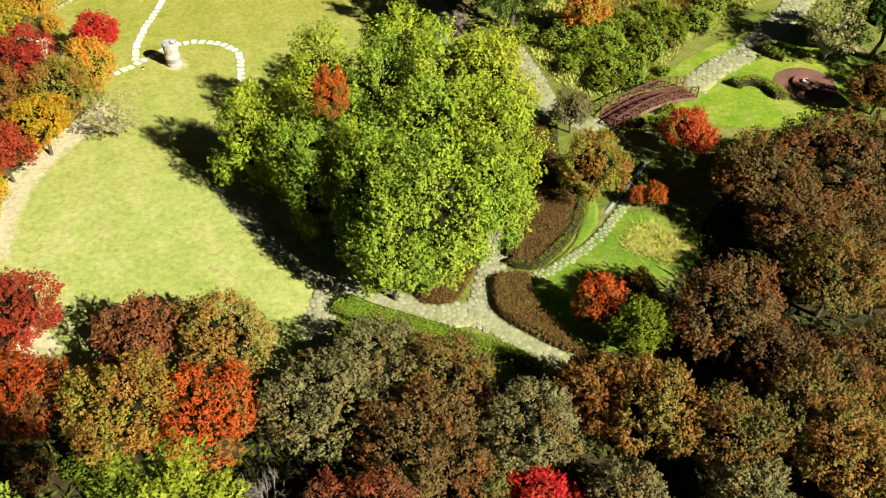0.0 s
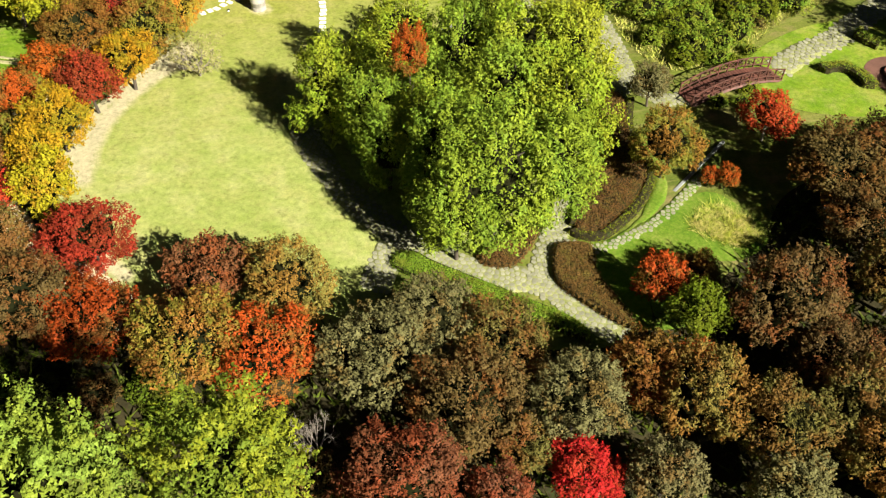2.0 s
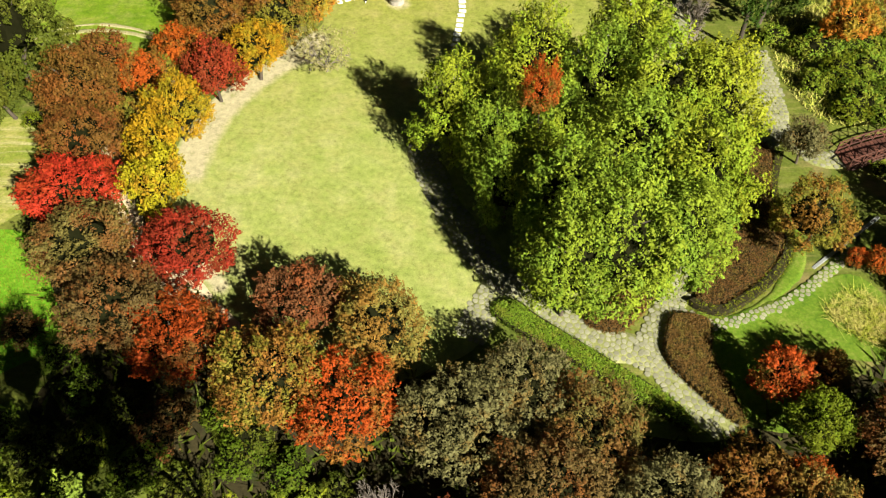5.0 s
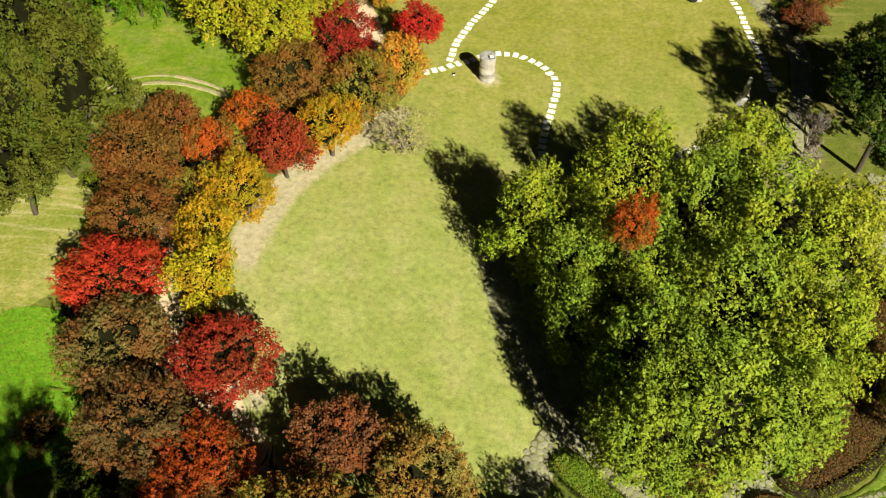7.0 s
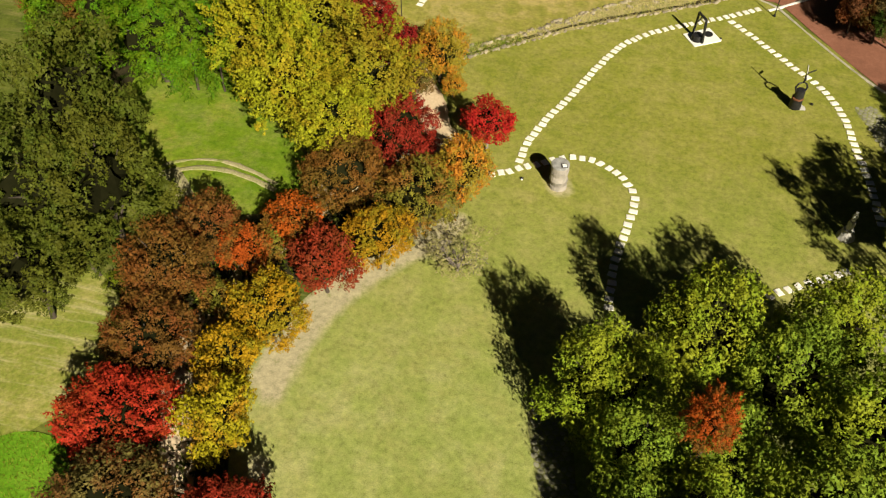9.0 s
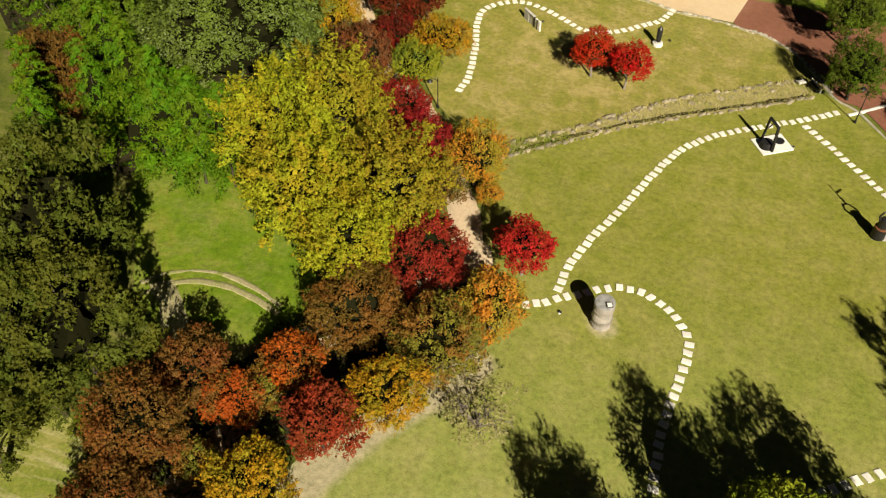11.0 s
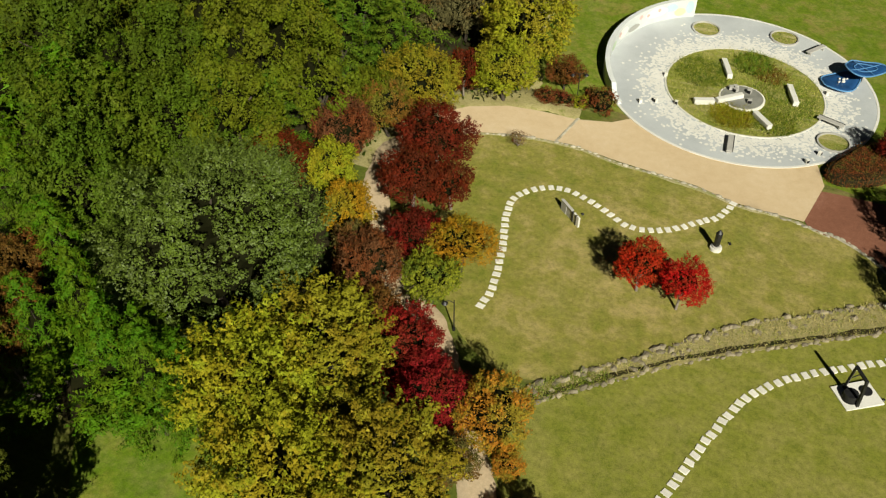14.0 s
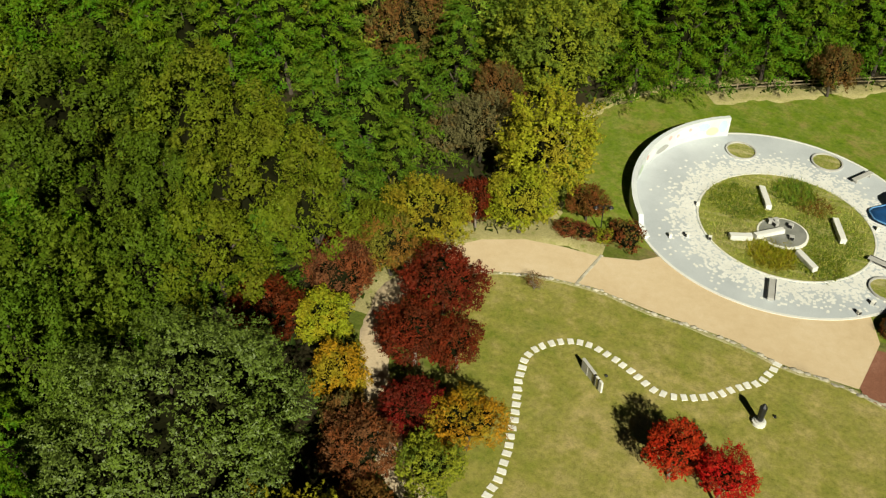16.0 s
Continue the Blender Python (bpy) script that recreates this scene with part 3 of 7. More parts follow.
SAND_EDGE = [(-6.6, 62.8), (-7.6, 60.3), (-9.3, 58.5), (-10.9, 56.3), (-12.3, 53.5), (-13.2, 50.6), (-13.6, 48.1), (-13.7, 46.0)]
PLAZA = (-1.7, 127.5, 12.9)
PLANTER = (-1.0, 126.5, 7.4)
RED_DISC = (48.2, 46.8, 2.5)
FLAG_MAIN = [(1.4, 49.6), (1.8, 46.7), (3.5, 41.7), (5.6, 37.8), (7.2, 35.8), (9.0, 34.2), (11.0, 32.7), (13.6, 31.8), (15.3, 29.5), (17.3, 27.0)]
FLAG_UP = [(13.7, 32.0), (15.7, 35.3), (18.2, 39.2), (21.0, 43.6), (23.8, 47.8), (27.0, 51.6), (27.7, 54.8), (28.1, 60.5)]
FLAG_SIDE = [(3.6, 32.9), (5.2, 36.1), (6.4, 36.8)]
FLAG_GRASS = [(16.1, 35.2), (18.0, 33.9), (20.7, 34.6), (23.3, 35.7), (26.0, 37.6), (28.6, 39.6)]
FLAG_BRIDGE = [(39.4, 49.8), (43.0, 51.6), (45.7, 52.4), (49.4, 54.5), (53.7, 56.9), (58.3, 60.2)]
FLAG_DISC = [(44.7, 51.7), (46.6, 50.4), (47.9, 49.0)]
FLAG_LAND = [(30.9, 48.0), (29.0, 48.1), (27.9, 49.9), (27.0, 51.6)]
FLAG_RIGHT = [(22.6, 83.7), (23.7, 79.8), (24.9, 75.7), (24.4, 70.2), (22.4, 63.2), (21.5, 58.8), (22.0, 56.1)]
BED_A = [(24.9, 49.6), (25.8, 48.7), (24.7, 44.4), (24.2, 40.4), (22.4, 37.8), (19.0, 35.3), (17.4, 35.6), (19.8, 40.0), (21.7, 43.3), (23.3, 47.2)]
HEDGE_A = [(26.4, 48.8), (24.8, 44.8), (24.6, 40.3), (22.5, 37.2), (19.1, 34.8), (17.7, 34.8), (16.9, 35.5)]
BED_B = [(15.8, 34.5), (17.8, 34.1), (17.4, 31.6), (18.0, 29.0), (18.0, 27.1), (16.4, 28.8), (14.7, 31.4), (15.1, 33.4)]
BED_C = [(10.4, 34.3), (13.5, 36.6), (15.9, 39.2), (16.6, 38.8), (14.7, 35.6), (12.3, 33.3)]
SHRUB_STRIP = [(5.0, 34.8), (6.3, 35.7), (7.8, 34.3), (11.7, 31.1), (14.9, 28.3), (15.2, 26.7), (13.1, 28.2), (9.8, 30.8), (6.0, 33.6)]
VIVID_A = [(17.1, 34.2), (19.8, 34.1), (22.7, 35.3), (26.9, 37.6), (28.8, 36.6), (29.9, 32.9), (26.7, 31.2), (21.6, 32.3), (22.0, 27.2), (18.3, 27.2), (18.1, 29.2), (17.5, 32.1)]
VIVID_B = [(-26.0, 38.7), (-22.7, 40.3), (-19.9, 36.1), (-18.4, 32.3), (-19.7, 30.7), (-22.8, 29.9)]
MEADOW = [(-34.4, 71.8), (-28.8, 74.3), (-20.0, 67.8), (-16.6, 62.9), (-20.1, 59.3), (-26.2, 58.6), (-30.0, 64.0)]
STRAW = [(-30.2, 47.0), (-27.5, 51.6), (-24.3, 49.6), (-22.7, 44.0), (-24.3, 40.6), (-26.2, 38.7), (-31.5, 44.8)]
RUT_A = [(-28.2, 61.6), (-27.0, 63.0), (-25.4, 63.8), (-23.4, 64.0), (-21.4, 63.6), (-19.4, 62.8)]
RUT_B = [(-27.6, 60.9), (-26.4, 62.2), (-25.0, 62.9), (-23.0, 63.1), (-21.2, 62.8), (-19.3, 62.2)]
TRACK_B = [(-27.0, 62.2), (-25.8, 60.6), (-24.5, 59.0), (-23.4, 57.4)]
TOWER = (-0.44, 68.75)
SLAB = (9.57, 91.2)
FIGURE = (16.98, 82.7)
STATUE = (19.5, 68.13)
POST = (-0.81, 102.67)
PANEL = (-12.21, 101.91)
LAMP_A = (-15.64, 118.8)
LAMP_B = (-16.61, 86.77)
LAMP_C = (15.99, 96.3)
BRIDGE_DECK = [(30.5, 47.7), (38.8, 49.2)]
STONE_BEAM = [(24.9, 37.8), (31.6, 42.6)]
BARS = [(-5.3, 122.4), (-3.5, 123.2), (-3.3, 123.4), (-1.1, 125.1), (-3.5, 130.9), (-2.6, 127.9), (3.0, 128.6), (3.8, 125.6), (0.3, 122.7), (1.8, 120.8)]
ISLETS = [(-6.0, 136.4), (1.9, 137.9), (7.4, 120.9)]
BENCHES = [(-1.3, 116.9), (5.1, 136.4)]
BOLLARDS = [(-8.5, 126.1), (-10.0, 120.6), (-8.7, 121.3), (-6.8, 121.7), (5.3, 117.0), (6.3, 118.6), (6.6, 128.9)]
FENCE = [(-9.7, 146.4), (-6.4, 148.7), (-2.5, 151.1), (2.0, 153.8), (7.1, 156.7), (14.9, 161.0)]
SHRUB_PLAZA = [(6.9, 115.2), (7.2, 116.7), (8.5, 118.9), (9.9, 120.6), (11.7, 120.8), (12.8, 119.5), (12.5, 117.2), (10.7, 115.5), (8.2, 114.6)]
FLOOR_FRONT = [(-12.4, 32.6), (-9.7, 32.8), (-5.4, 31.2), (-1.4, 30.3), (1.6, 30.5), (4.3, 30.6), (7.0, 27.9), (12.0, 26.8), (16.4, 26.3), (19.7, 27.9), (25.3, 30.1), (29.5, 33.1), (32.8, 36.2), (36.8, 37.4), (42.6, 37.3), (48.5, 37.3), (52.9, 31.6), (33.9, 11.5), (13.6, 13.5), (-1.3, 18.1), (-15.3, 25.3), (-18.5, 26.9), (-17.8, 30.2)]
FLOOR_ALLEY = [(-25.5, 52.2), (-23.5, 57.1), (-19.7, 58.3), (-18.5, 63.5), (-15.4, 70.0), (-12.7, 73.0), (-10.6, 71.5), (-8.1, 66.1), (-10.3, 60.1), (-13.8, 57.9), (-15.2, 53.3), (-15.3, 47.4), (-14.8, 43.3), (-13.7, 40.1), (-13.2, 40.0), (-11.7, 36.4), (-9.6, 34.0), (-10.0, 31.1), (-17.8, 30.1), (-20.1, 35.0), (-22.4, 40.0), (-23.4, 44.8), (-22.0, 46.6)]
FLOOR_WOOD = [(-40.9, 73.3), (-24.6, 84.7), (-25.5, 91.0), (-29.0, 96.2), (-30.6, 102.1), (-29.2, 106.4), (-26.1, 113.3), (-20.4, 117.6), (-20.4, 132.8), (-17.5, 140.3), (7.1, 155.8), (20.6, 162.4), (31.7, 204.0), (-39.9, 166.9), (-103.1, 143.3)]

# ---------------------------------------------------------------- ground and paths
def make_ground():
    near = np.arange(-90, 90.1, 2.0)
    far = np.array([100, 115, 140, 180, 250, 400, 700, 1200, 2000, 3000])
    gx = np.concatenate([-far[::-1], near, far])
    gy = np.concatenate([-far[::-1], np.arange(-90, 200.1, 2.0), far[3:] + 40])
    xx, yy = np.meshgrid(gx, gy)
    z = land(xx, yy)
    v = np.column_stack([xx.ravel(), yy.ravel(), z.ravel()])
    n, m = len(gx), len(gy)
    i, j = np.meshgrid(np.arange(n - 1), np.arange(m - 1))
    a = (j * n + i).ravel()
    f = np.column_stack([a, a + 1, a + n + 1, a + n])
    tagged(new("ground", quick_mesh("ground", v, f, WILD, True)), "rough olive grass and soil reaching to the horizon", "ground", kind="structure")


make_ground()
OVAL = [(-14.9, 43.8), (-15.2, 48.8), (-13.7, 54.3), (-9.5, 60.6), (-6.4, 65.2), (-8.1, 69.3), (-9.5, 74.3), (-10.8, 80.4), (-10.9, 83.4), (-3.6, 89.4), (4.3, 95.7), (13.0, 99.7), (17.8, 95.5), (22.7, 88.5), (24.2, 78.8), (23.0, 66.5), (23.0, 60.2), (27.3, 54.9), (22.7, 46.7), (16.0, 37.1), (6.5, 35.2), (3.4, 31.7), (-2.6, 29.1), (-7.3, 29.7), (-11.4, 34.6)]
sheet("lawn_1", OVAL, 0.03, LAWN_MAIN, "pale yellow-green mown lawn with a worn sandy edge", "lawn", True, 0.5, [(SAND_EDGE, 0.85), ([(p[0] - 0.9, p[1] + 0.7) for p in SAND_EDGE], 0.6), ([(-12.6, 41.6), (-12.0, 38.4), (-10.6, 36.2)], 0.6), ([TOWER, (TOWER[0] + 0.2, TOWER[1] - 0.5)], 0.9)])
UPPER = [(-10.9, 84.4), (-17.6, 88.2), (-20.9, 96.3), (-24.6, 104.5), (-24.8, 110.0), (-18.9, 110.9), (-14.2, 111.2), (-9.3, 110.7), (-3.3, 109.8), (0.4, 108.8), (5.3, 108.2), (9.2, 106.9), (12.1, 104.3), (14.0, 100.7), (11.1, 99.8), (5.2, 96.6), (-1.6, 91.3)]
sheet("lawn_2", UPPER, 0.035, LAWN_DRY, "sloping mown lawn with straw-coloured patches", "lawn")
FIELD = [(-12.2, 118.4), (-19.0, 119.0), (-21.8, 125.5), (-21.0, 136.0), (-13.4, 145.6), (-2.2, 150.3), (9.8, 157.5), (23.7, 163.1), (34.9, 155.4), (36.2, 134.1), (24.6, 116.8), (13.1, 112.7), (9.2, 114.0)]
sheet("lawn_3", FIELD, 0.03, LAWN_FRESH, "green lawn behind the round plaza", "lawn")
sheet("lawn_4", MEADOW, 0.035, LAWN_FRESH, "short green meadow between dark trees", "lawn")
sheet("lawn_5", STRAW, 0.04, STRAWG, "dry meadow with pale straw streaks", "meadow")
sheet("lawn_6", VIVID_A, 0.05, VERGE, "vivid green lush grass beside the beds", "lawn")
sheet("lawn_7", VIVID_B, 0.05, VIVID, "vivid green lush grass at the wood's edge", "lawn")
sheet("wood_floor_1", FLOOR_FRONT, 0.02, SHADED_SOIL, "leaf litter under the front rows of maples, coloured dark for shade", "woodland floor")
sheet("wood_floor_2", FLOOR_ALLEY, 0.025, SHADED_SOIL, "leaf litter and weeds under the alley trees, coloured dark for shade", "woodland floor")
sheet("wood_floor_3", FLOOR_WOOD, 0.02, SHADED_SOIL, "leaf litter of the dense wood, coloured dark for shade", "woodland floor", True, 3.0)
ribbon("alley_path", ALLEY_PATH, 2.0, 0.055, SAND, "pale gravel walk under the maples", "path", 0.3, 3)
ribbon("dry_margin", [(p[0] - 0.6, p[1] - 1.4) for p in FENCE], 2.6, 0.045, DRY_BED, "dry tan grass and leaves along the rail fence", "meadow", 0.6, 19)
ribbon("dry_margin", [(-20.6, 118.6), (-22.6, 126.0), (-21.6, 136.6), (-14.0, 146.6), (-3.0, 152.6)], 2.2, 0.04, DRY_BED, "dry tan grass along the wood's edge", "meadow", 0.6, 20)
ribbon("dry_margin", [(-14.8, 117.4), (-19.0, 117.2), (-24.0, 115.4), (-28.5, 112.4)], 3.4, 0.042, DRY_BED, "dry tan leaves beside the tan walk", "meadow", 0.5, 21)
ribbon("dry_margin", [(-29.9, 101.5), (-29.7, 105.0), (-29.0, 109.0), (-27.2, 112.6)], 2.8, 0.041, DRY_BED, "dry tan grass and leaves beside the gravel walk", "meadow", 0.5, 23)
sheet("lawn_8", [(36, 50), (40, 53.2), (46, 55), (52, 54), (54, 48), (50, 43.5), (44, 42.5), (38, 45)], 0.042, LAWN_FRESH, "sunny yellow-green lawn round the brick disc", "lawn")
ribbon("wheel_rut_1", RUT_A, 0.34, 0.05, SANDY_GRASS, "worn pale wheel rut across the meadow", "path", 0.16, 4)
ribbon("wheel_rut_2", RUT_B, 0.34, 0.05, SANDY_GRASS, "worn pale wheel rut across the meadow", "path", 0.16, 18)
ribbon("track_2", TRACK_B, 1.6, 0.05, SANDY_GRASS, "worn dirt track into the wood", "path", 0.4, 5)
sheet("tan_road", TAN_ROAD, 0.06, TAN, "smooth tan resin-bound walk", "path", False)
sheet("red_road", RED_ROAD, 0.055, REDBRICK, "red-brown brick paved road", "road")
ribbon("flag_path_1", FLAG_MAIN, 2.1, 0.05, MORTAR, "grassy bed of a flagstone path", "path", 0.2, 6)
ribbon("flag_path_2", FLAG_UP, 1.7, 0.055, MORTAR, "grassy bed of a flagstone path", "path", 0.2, 7)
ribbon("flag_path_3", FLAG_SIDE, 1.8, 0.06, MORTAR, "grassy bed of a flagstone path", "path", 0.2, 8)
ribbon("flag_path_4", FLAG_GRASS, 0.7, 0.065, VERGE, "grassy bed of a narrow flagstone path", "path", 0.2, 9)
ribbon("flag_path_5", FLAG_BRIDGE, 2.4, 0.05, MORTAR, "grassy bed of a flagstone path", "path", 0.2, 10)
ribbon("flag_path_6", FLAG_LAND, 1.6, 0.05, MORTAR, "grassy bed of a flagstone path", "path", 0.2, 11)
ribbon("flag_path_7", FLAG_RIGHT, 1.6, 0.05, MORTAR, "grassy bed of a flagstone path", "path", 0.2, 12)


# ---------------------------------------------------------------- trees
def leaf_faces(p, n, size, rng, along=None, slim=1.0, tall=1.0):
    """A small pointed leaf at each point p that faces n, or lies along a direction."""
    r = rng.normal(size=p.shape) if along is None else along + rng.normal(0, 0.25, p.shape)
    t = np.cross(n, r)
    t /= np.linalg.norm(t, axis=1)[:, None] + 1e-9
    b = np.cross(n, t)
    if along is not None:
        t, b = b, t
        t = t * np.sign(np.sum(t * along, axis=1) + 1e-9)[:, None]
    s = (size * rng.uniform(0.6, 1.4, len(p)))[:, None]
    t, b = t * (1, 1, 1 / tall), b * (1, 1, 1 / tall)
    v = np.stack([p - t * s * 0.45 - b * s * 0.36 * slim, p - t * s * 0.45 + b * s * 0.36 * slim, p + t * s * 0.6], 1).reshape(-1, 3)
    return v, np.arange(len(p) * 3).reshape(-1, 3)


def sphere_points(n, rng):
    k = np.arange(n) + 0.5
    z = 1 - 2 * k / n
    a = math.pi * (1 + 5 ** 0.5) * k
    r = np.sqrt(1 - z * z)
    p = np.column_stack([r * np.cos(a), r * np.sin(a), z])
    p += rng.normal(0, 0.09, p.shape)
    return p / np.linalg.norm(p, axis=1)[:, None]


def unit_rows(a):
    return a / (np.linalg.norm(a, axis=1)[:, None] + 1e-9)


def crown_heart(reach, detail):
    """A closed lumpy body in the middle of a crown, near-black for the deep shade there."""
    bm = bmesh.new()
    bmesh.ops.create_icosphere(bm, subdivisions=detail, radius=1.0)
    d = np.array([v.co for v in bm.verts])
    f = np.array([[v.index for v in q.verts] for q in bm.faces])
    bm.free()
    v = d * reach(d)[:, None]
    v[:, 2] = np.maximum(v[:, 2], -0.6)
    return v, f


def lobed_reach(lobes, radii, floor):
    """How far a cluster of balls reaches from the middle in each direction."""
    def reach(q):
        b = q @ lobes.T
        disc = radii ** 2 - (np.sum(lobes ** 2, 1) - b ** 2)
        out = np.where(disc > 0, b + np.sqrt(np.maximum(disc, 0)), 0.0)
        return np.maximum(out.max(1), floor)
    return reach


def spray_leaves(base, axis, length, width, per, size, rng, slim=1.0, tall=1.0):
    """Leaves set round short shoots: each shoot starts at base, points along axis and tapers to its tip."""
    n = len(base)
    s = rng.beta(1.7, 1.25, (n, per, 1))
    u = unit_rows(np.cross(axis, rng.normal(size=axis.shape)))
    w = np.cross(axis, u)
    ang = rng.uniform(0, 2 * math.pi, (n, per, 1))
    radial = np.cos(ang) * u[:, None] + np.sin(ang) * w[:, None]
    girth = np.asarray(width).reshape(-1, 1, 1) * np.maximum(np.sin(math.pi * (0.16 + 0.84 * s ** 0.8)), 0.1) * np.sqrt(rng.uniform(0.15, 1.0, (n, per, 1)))
    p = base[:, None] + (axis[:, None] * np.asarray(length).reshape(-1, 1, 1) * s + radial * girth) * (1, 1, 1 / tall)
    nr = radial * 0.6 + axis[:, None] * (0.3 + 0.5 * s) + np.array([0, 0, 0.25]) + rng.normal(0, 0.2, p.shape)
    lie = None if slim == 1.0 else np.broadcast_to(axis[:, None] * 0.7 + radial * 0.7, p.shape).reshape(-1, 3)
    return leaf_faces(p.reshape(-1, 3), unit_rows(nr.reshape(-1, 3)), size, rng, lie, slim, tall)


def crown_mesh(name, seed, kind, shoots, per, size, lobes=24, detail=3, inner=0.7, cleft=0.55, spread=(0.5, 0.7), length=0.2, width=0.075, swell=(0.26, 0.42), floor=0.55, rise=0.32, tall=1.0, gaps=0.7):
    """A crown of leafy shoots on boughs in a ball of radius one, shaped by kind."""
    rng = np.random.default_rng(seed)
    slim = 1.0
    if kind == "dome":
        lc = sphere_points(lobes, rng)
        lc = unit_rows(lc[lc[:, 2] > -0.5] + rng.normal(0, 0.12, (np.sum(lc[:, 2] > -0.5), 3)))
        lr = rng.uniform(*swell, len(lc)) * (18 / lobes) ** 0.35
        lc = lc * rng.uniform(*spread, len(lc))[:, None] * (1, 1, 0.9)
        reach = lobed_reach(lc, lr, floor)
        d = sphere_points(shoots, rng)
        d = d[(d[:, 2] > -0.6) & ((d[:, 2] > -0.2) | (rng.random(len(d)) < 0.7))]
        far = reach(d)
        near = np.argmin(((d * far[:, None])[:, None, :] - lc[None]) ** 2 @ np.ones(3) / lr[None] ** 2, 1)
        facing = np.sum(unit_rows(d * far[:, None] - lc[near]) * d, 1)
        keep = (facing > cleft) | (rng.random(len(d)) < gaps)
        d, far, near = d[keep], far[keep], near[keep]
        tip = d * (far * (1.02 + rng.normal(0, 0.05, len(d))))[:, None]
        axis = unit_rows(unit_rows(tip - lc[near]) * 0.9 + 0.25 * d + (0, 0, rise) + rng.normal(0, 0.2, d.shape))
        ln = length * rng.uniform(0.7, 1.35, len(d))
        wd = width * rng.uniform(0.75, 1.3, len(d))
        base = tip - axis * ln[:, None] * 0.75
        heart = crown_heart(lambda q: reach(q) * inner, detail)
    elif kind == "plume":
        lead = sphere_points(lobes, rng)
        lead = lead[lead[:, 2] > -0.55]
        tips = lead * rng.uniform(0.84, 1.12, len(lead))[:, None] * (0.93, 0.93, 1.0) + (0, 0, 0.06)
        roots = tips * (0.52, 0.52, 0.35) - (0, 0, 0.1)
        n = shoots // len(lead)
        s = np.tile(np.linspace(0.18, 0.97, n), len(lead)) + rng.normal(0, 0.03, n * len(lead))
        a, b = np.repeat(roots, n, 0), np.repeat(tips, n, 0)
        run = unit_rows(b - a)
        side = unit_rows(np.cross(run, rng.normal(size=run.shape)) + 0.25 * unit_rows(b))
        base = a + (b - a) * s[:, None] + side * (0.03 + 0.07 * (1.05 - s))[:, None]
        axis = unit_rows(side * (1.15 - 0.6 * s)[:, None] + run * 0.6 + (0, 0, 0.25) + rng.normal(0, 0.15, run.shape))
        ln = length * rng.uniform(0.7, 1.3, len(s)) * (1.15 - 0.35 * s)
        wd = width * rng.uniform(0.8, 1.2, len(s))
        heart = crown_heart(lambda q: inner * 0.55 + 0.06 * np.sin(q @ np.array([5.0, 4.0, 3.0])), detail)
    else:
        slim = 0.42
        lv = (np.arange(lobes) + 0.5) / lobes
        ang = np.arange(lobes) * 2.4 + rng.normal(0, 0.15, lobes)
        out = (1 - lv) ** 0.8 * rng.uniform(0.8, 1.08, lobes) + 0.05
        n = max(3, shoots // lobes)
        s = np.tile(np.linspace(0.3, 1.0, n), lobes)
        ang, out, lv = np.repeat(ang, n), np.repeat(out, n), np.repeat(lv, n)
        run = np.column_stack([np.cos(ang), np.sin(ang), np.full(len(ang), -0.12)])
        turn = np.where(np.arange(len(s)) % 2, 0.65, -0.65) * (1.15 - s)
        base = np.column_stack([np.cos(ang) * out * s * 0.9, np.sin(ang) * out * s * 0.9, lv * 1.9 - 0.95 + 0.12 * out * s - 0.22 * out * s * s])
        axis = unit_rows(np.column_stack([np.cos(ang + turn), np.sin(ang + turn), rng.normal(-0.08, 0.12, len(s))]))
        ln = length * (0.45 + 0.75 * out) * rng.uniform(0.7, 1.3, len(s))
        wd = width * (0.5 + 0.6 * out) * rng.uniform(0.8, 1.2, len(s))
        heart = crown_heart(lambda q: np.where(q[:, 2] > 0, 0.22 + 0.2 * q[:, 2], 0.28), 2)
    v, f = spray_leaves(base, axis, ln, wd, per, size, rng, slim, tall)
    if name != "sparse_crown":
        if kind == "cone":
            pick = rng.random(len(base)) < 0.4
            b2, a2 = base[pick] * (0.7, 0.7, 1.0) - (0, 0, 0.04), axis[pick]
        elif kind == "plume":
            d2 = sphere_points(int(shoots * 0.5), rng)
            b2 = d2 * rng.uniform(0.5, 0.62, len(d2))[:, None]
            a2 = unit_rows(d2 + (0, 0, 0.3) + rng.normal(0, 0.25, d2.shape))
        else:
            j = rng.integers(0, len(lc), int(shoots * 0.5))
            d2 = unit_rows(unit_rows(lc[j]) * 0.8 + unit_rows(rng.normal(size=(len(j), 3))))
            b2 = lc[j] + d2 * lr[j][:, None] * 0.4
            a2 = unit_rows(d2 + (0, 0, 0.3))
        v2, f2 = spray_leaves(b2, a2, np.full(len(b2), length * 1.15), np.full(len(b2), width * 1.5), per // 2, size * 1.3, rng, slim, tall)
        f = np.vstack([f, f2 + len(v)])
        v = np.vstack([v, v2])
        leaves = len(f)
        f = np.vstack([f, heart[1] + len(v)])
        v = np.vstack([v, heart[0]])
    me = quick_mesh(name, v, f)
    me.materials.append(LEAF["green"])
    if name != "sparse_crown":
        me.materials.append(INNER_SHADE)
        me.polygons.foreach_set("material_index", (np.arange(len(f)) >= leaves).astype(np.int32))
    return me


